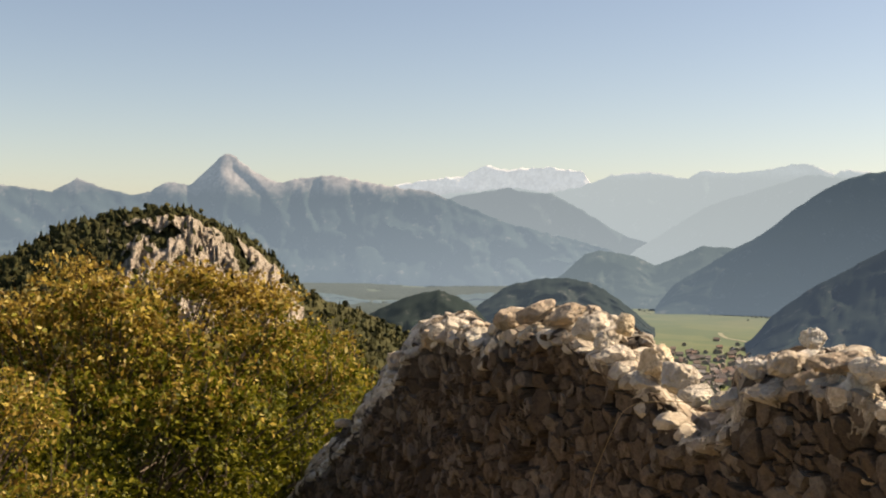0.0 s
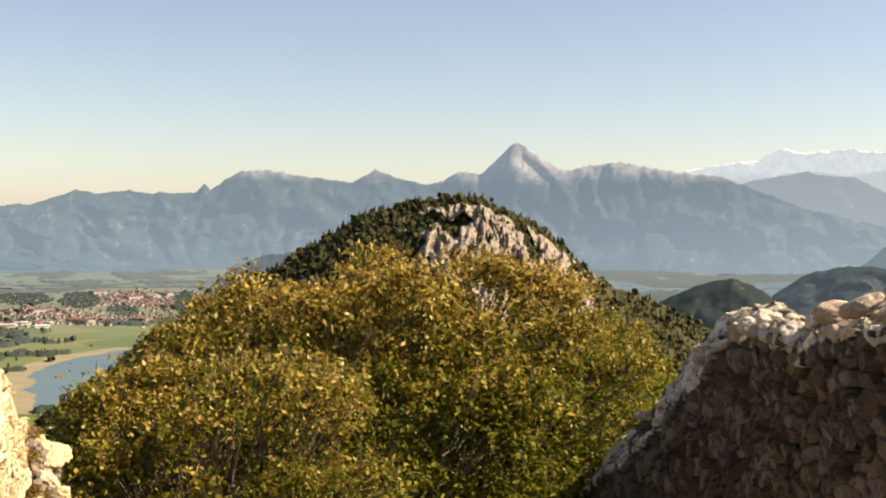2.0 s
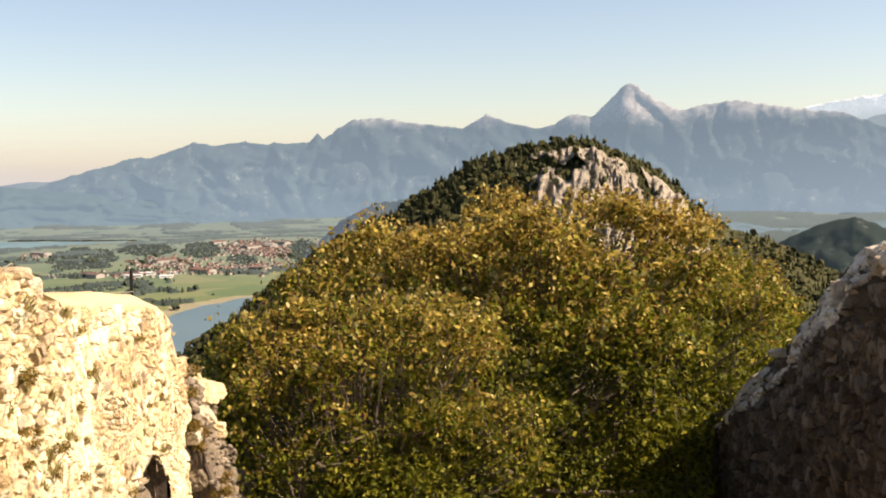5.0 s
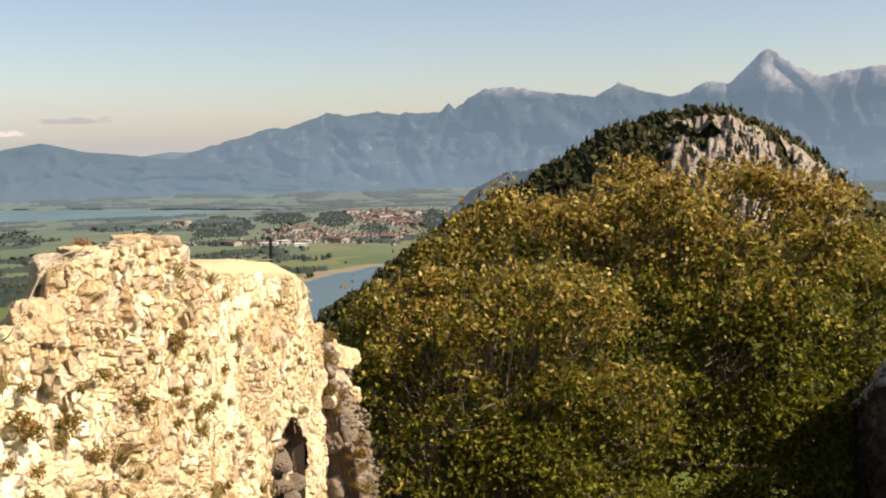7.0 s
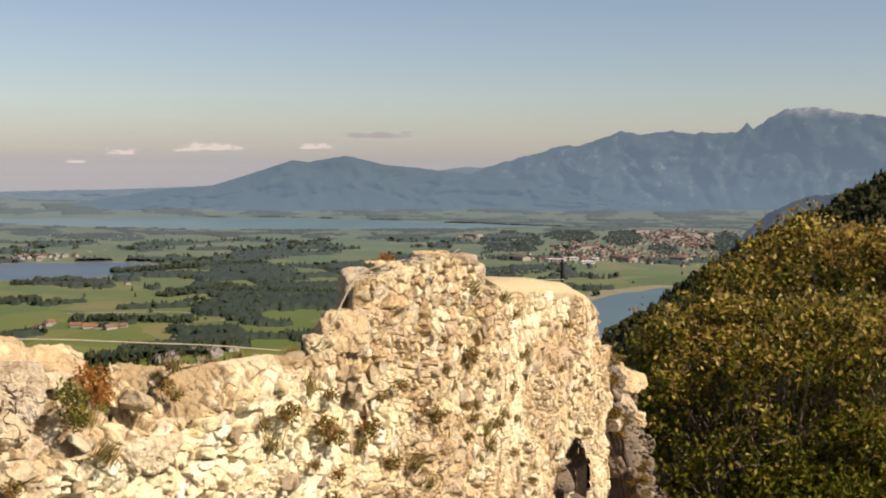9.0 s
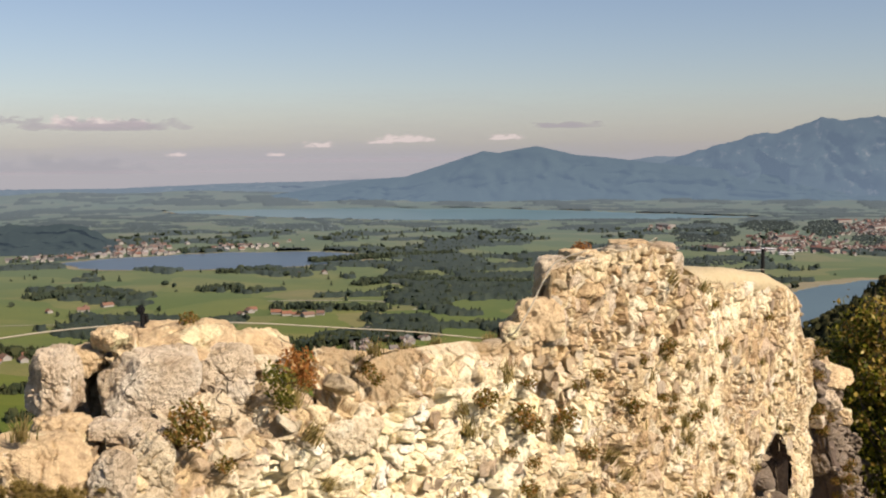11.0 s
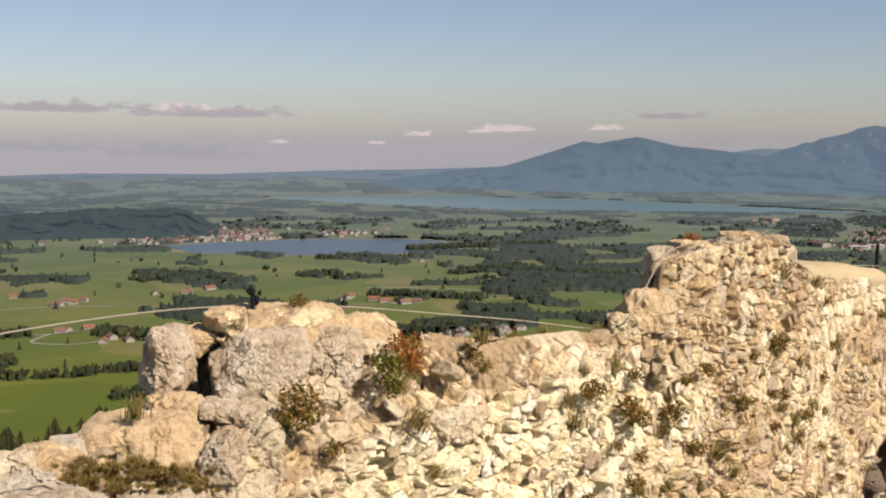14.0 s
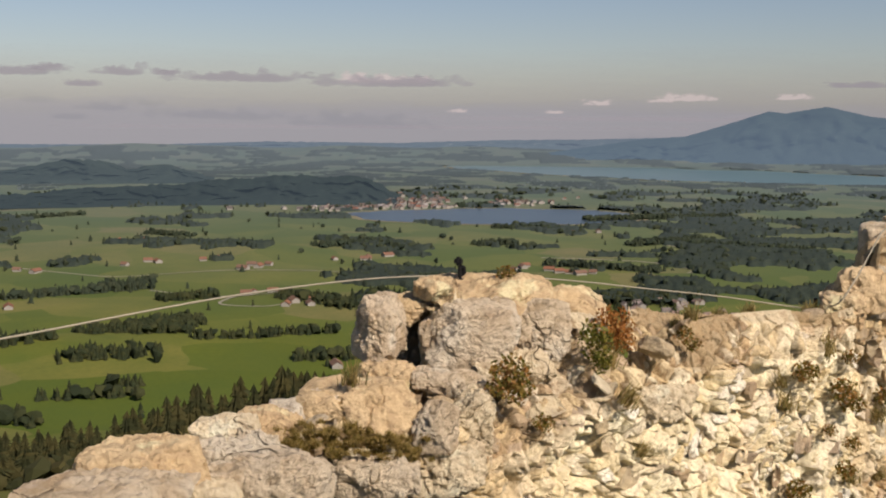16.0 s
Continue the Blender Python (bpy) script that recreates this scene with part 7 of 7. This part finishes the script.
        base = t.lerp(Vector((0, 0, cz - 0.5)), 0.25)
        tip = t + Vector((rng.gauss(0, 0.12), rng.gauss(0, 0.12), rng.uniform(0.15, 0.55))) * grown
        twigs.append(tube_mesh([base, t, tip], [0.016 * grown, 0.011 * grown, 0.004], 4))
    a, b = joined(twigs)
    w = part("branchwork", mesh_of("branchwork", a, b, [M_BARK]), None, e)
    w["kind"] = "stuff"


broadleaf(26.9, -1.2, -17.5, -6.65, (5.0, 5.7, 5.6), 1750, 170000, 41, "broad leafy tree turning yellow and brown", 0.132, 1.4)
broadleaf(16.9, 1.9, -12.5, -4.95, (1.9, 2.1, 2.9), 560, 64000, 43, "green leafy tree beside the ruin's end")
broadleaf(20.5, -1.3, -14.0, -9.0, (2.6, 2.7, 2.4), 420, 42000, 59, "dark green bushy tree in the wall's shadow", 0.11, 1.15)
broadleaf(30.4, 3.2, -19.0, -6.5, (3.2, 3.0, 3.9), 560, 47000, 53, "green leafy tree behind the broad one", 0.132, 1.4)
broadleaf(33.0, -6.6, -19.5, -7.3, (3.9, 3.0, 5.2), 560, 47000, 47, "brownish leafy tree behind the shaded wall", 0.132, 1.4)


# ---- houses of the valley ----
M_WALL_W = plain_mat("white_render", (0.36, 0.34, 0.30), 0.9, 0, 0.3, 0.6)
nd = Nodes("clay_tile_roof")
M_ROOF = nd.done(nd.mix(nd.t.nodes.new("ShaderNodeObjectInfo").outputs["Random"], (0.25, 0.115, 0.07), (0.20, 0.125, 0.09)), 0.9, 0.1)
M_ROOF_J = tree_mat("clay_tile_roofs", [(0.20, 0.100, 0.075), (0.14, 0.105, 0.09), (0.12, 0.115, 0.11), (0.19, 0.125, 0.10), (0.30, 0.29, 0.28), (0.10, 0.095, 0.09)])
M_ROOF_T = tree_mat("red_town_roofs", [(0.19, 0.092, 0.074), (0.155, 0.085, 0.070), (0.13, 0.105, 0.095), (0.17, 0.105, 0.088), (0.13, 0.125, 0.12), (0.30, 0.285, 0.27)])
M_ROOF_G = tree_mat("grey_slate_roofs", [(0.14, 0.13, 0.13), (0.20, 0.17, 0.15), (0.24, 0.16, 0.13), (0.30, 0.29, 0.28)])


def house_shapes(l, w, h, rise, over=0.6):
    a, b = l / 2, w / 2
    wall = np.array([(-a, -b, -1), (a, -b, -1), (a, b, -1), (-a, b, -1), (-a, -b, h), (a, -b, h), (a, b, h), (-a, b, h), (-a, 0, h + rise), (a, 0, h + rise)])
    wf = [(0, 1, 5, 4), (2, 3, 7, 6), (1, 2, 6, 9, 5), (3, 0, 4, 8, 7)]
    ao, bo = a + over, b + over
    e = h - over * rise / b
    t = 0.35
    roof = np.array([(-ao, -bo, e), (ao, -bo, e), (ao, 0, h + rise), (-ao, 0, h + rise), (ao, bo, e), (-ao, bo, e), (-ao, -bo, e + t), (ao, -bo, e + t), (ao, 0, h + rise + t), (-ao, 0, h + rise + t), (ao, bo, e + t), (-ao, bo, e + t)])
    rf = [(6, 7, 8, 9), (9, 8, 10, 11), (0, 3, 2, 1), (3, 5, 4, 2), (0, 1, 7, 6), (4, 5, 11, 10), (1, 2, 8, 7), (2, 4, 10, 8), (0, 6, 9, 3), (3, 9, 11, 5)]
    return wall, wf, roof, rf


HOUSE_MESH = []
for l, w, h, rise in ((12, 8, 2.8, 2.6), (9, 7, 2.6, 2.4), (15, 8.5, 2.8, 2.7)):
    wv, wf, rv, rf = house_shapes(l, w, h, rise)
    win = []
    for fl in range(2):
        for i in range(int(l / 3.2)):
            x = -l / 2 + 1.8 + i * 3.2
            for s in (-1, 1):
                y = s * (w / 2 + 0.06)
                z = 0.4 + fl * 1.4
                q = np.array([(x, y, z), (x + 1.1, y, z), (x + 1.1, y, z + 0.9), (x, y, z + 0.9), (x, y - s * 0.3, z), (x + 1.1, y - s * 0.3, z), (x + 1.1, y - s * 0.3, z + 0.9), (x, y - s * 0.3, z + 0.9)])
                win.append(q)
    HOUSE_MESH.append((mesh_of("wall", wv, wf, [M_WALL_W]), mesh_of("roof", rv, rf, [M_ROOF]),
                       [mesh_of("window", q, [(0, 1, 2, 3), (4, 7, 6, 5), (0, 4, 5, 1), (2, 6, 7, 3), (0, 3, 7, 4), (1, 5, 6, 2)], [M_IRON]) for q in win]))
FARMS = [(-377, 1474), (-157, 1555), (-99, 1468), (-215, 1546), (62, 1572), (258, 1463), (333, 1391), (-74, 1274), (-13, 1046), (11, 902), (-29, 1203), (-308, 1798), (-316, 1198), (560, 2640), (420, 1900)]
rngh = random.Random(66)
for fx, fy in FARMS:
    for k in range(1 if fy < 1100 else rngh.choice((2, 3, 4))):
        x, y = fx + (rngh.uniform(-45, 45) if k else 0), fy + (rngh.uniform(-35, 35) if k else 0)
        wm, rm, wins = HOUSE_MESH[rngh.randrange(3)]
        e = new("farmhouse")
        tagged(e, "white farmhouse with a red tiled gable roof", "house", "farmhouses in the valley")
        e.matrix_basis = pose(x, y, ground_z(x, y) + 0.2, 0, 0, rngh.uniform(-30, 30) + rngh.choice((0, 90)))
        hw = part("wall", wm, None, e)
        part("roof", rm, None, e)
        if fy < 1300:
            for q in wins:
                part("window", q, None, hw)


def settlement(name, places, roofs, label, big=0, small=1.0):
    rng = random.Random(len(places))
    wa, ra = [], []
    for x, y in places:
        l, w, h = rng.uniform(8, 13) * small, rng.uniform(7, 10) * small, rng.uniform(3, 4.5) * small
        if rng.random() < big:
            l, w, h = rng.uniform(30, 60), rng.uniform(18, 30), rng.uniform(7, 9)
        wv, wf, rv, rf = house_shapes(l, w, h, rng.uniform(2.6, 4) * small)
        a = rng.choice((0.2, 1.77)) + rng.uniform(-0.25, 0.25)
        c, s = math.cos(a), math.sin(a)
        m = np.array([(c, -s, 0), (s, c, 0), (0, 0, 1)])
        o = np.array((x, y, ground_z(x, y) + 0.3))
        tri = []
        for q in wf:
            tri += [(q[0], q[i], q[i + 1]) for i in range(1, len(q) - 1)]
        wa.append((wv @ m.T + o, np.array(tri)))
        ra.append((rv @ m.T + o, np.array(rf)))
    if len(wa) <= 200:
        for (wv, wf), (rv, rf) in zip(wa, ra):
            base = wv[:4].mean(0)
            e = new("house")
            e.location = base
            tagged(e, label, "house", name)
            part("wall", mesh_of("wall", wv - base, wf, [M_WALL_W]), None, e)
            part("roof", mesh_of("roof", rv - base, rf, [roofs]), None, e)
        return
    e = new("settlement")
    tagged(e, label, "village", kind="stuff")
    v, f = joined(wa)
    part("walls", mesh_of("walls", v, f, [M_WALL_W]), None, e)
    v, f = joined(ra)
    part("roofs", mesh_of("roofs", v, f, [roofs]), None, e)


# white halls at the near edge of the town
HALLS = [(1323, 1918), (1374, 1943), (1357, 1860), (1421, 1917), (1319, 2066)]
M_HALL = plain_mat("white_metal_cladding", (0.78, 0.78, 0.76), 0.7, 0, 0.2, 0.2)
for k, (x, y) in enumerate(HALLS):
    l, w, h = 34 - 4 * k, 14.0, 5.0 - 0.4 * k
    e = new("hall")
    tagged(e, "long white industrial hall with a flat roof", "hall", "halls at the town's edge")
    e.matrix_basis = pose(x, y, ground_z(x, y), 0, 0, -38 + 7 * k)
    for nm, size3, at_z, m in (("wall", (l, w, h), h / 2, M_HALL), ("roof", (l + 0.8, w + 0.8, 0.6), h + 0.3, M_HALL), ("window_band", (l * 0.9, w + 0.12, 1.2), h * 0.62, M_IRON)):
        bm = bmesh.new()
        bmesh.ops.create_cube(bm, size=1, matrix=Matrix.Translation((0, 0, at_z)) @ Matrix.Diagonal((*size3, 1)))
        if nm == "roof":
            bmesh.ops.bevel(bm, geom=bm.edges[:], offset=0.2, segments=1, affect="EDGES")
        part(nm, bm, m, e)


def cluster(n, cx, cy, rx, ry, turn, seed):
    rng = random.Random(seed)
    out = []
    while len(out) < n:
        p, q = rng.gauss(0, 0.5) * rx, rng.gauss(0, 0.5) * ry
        c, s = math.cos(radians(turn)), math.sin(radians(turn))
        x, y = cx + p * c - q * s, cy + p * s + q * c
        if not in_lake(x, y, 6) and not in_grove(x, y):
            out.append((x, y))
    return out


settlement("town", cluster(430, 2025, 2370, 115, 360, -40.5, 1) + cluster(130, 1574, 2168, 80, 230, -36, 11) + cluster(46, 1356, 1930, 77, 90, -35.6, 12) + cluster(150, 1600, 1920, 115, 160, -39.9, 13)
           + cluster(26, 1548, 2652, 41, 120, -30.3, 14) + cluster(34, 1312, 2061, 60, 60, -32.5, 15) + cluster(120, 2350, 2330, 150, 420, -45, 16), M_ROOF_T, "town with red and grey roofs in the valley", 0.012, 0.72)
settlement("houses of the lake village", cluster(80, 200, 2530, 90, 230, -14, 2) + cluster(70, 100, 2395, 160, 40, 10, 3) + cluster(26, 420, 2500, 80, 60, 0, 5), M_ROOF_J, "small house with a red roof beside the lake")
settlement("houses of the village below", cluster(46, 335, 1120, 70, 110, 0, 4), M_ROOF_G, "small white house with a grey gable roof", 0, 0.68)
settlement("houses of the slope village", cluster(250, 1800, 215, 420, 130, 5, 6), M_ROOF_G, "grey-roofed village at the foot of the slope")

# ---- the stones of both walls ----
lay(lstones, wall_north, M_STONE, M_STONE_J, (2.95, 4.6), "pale limestone rubble facing", ltops, 51)
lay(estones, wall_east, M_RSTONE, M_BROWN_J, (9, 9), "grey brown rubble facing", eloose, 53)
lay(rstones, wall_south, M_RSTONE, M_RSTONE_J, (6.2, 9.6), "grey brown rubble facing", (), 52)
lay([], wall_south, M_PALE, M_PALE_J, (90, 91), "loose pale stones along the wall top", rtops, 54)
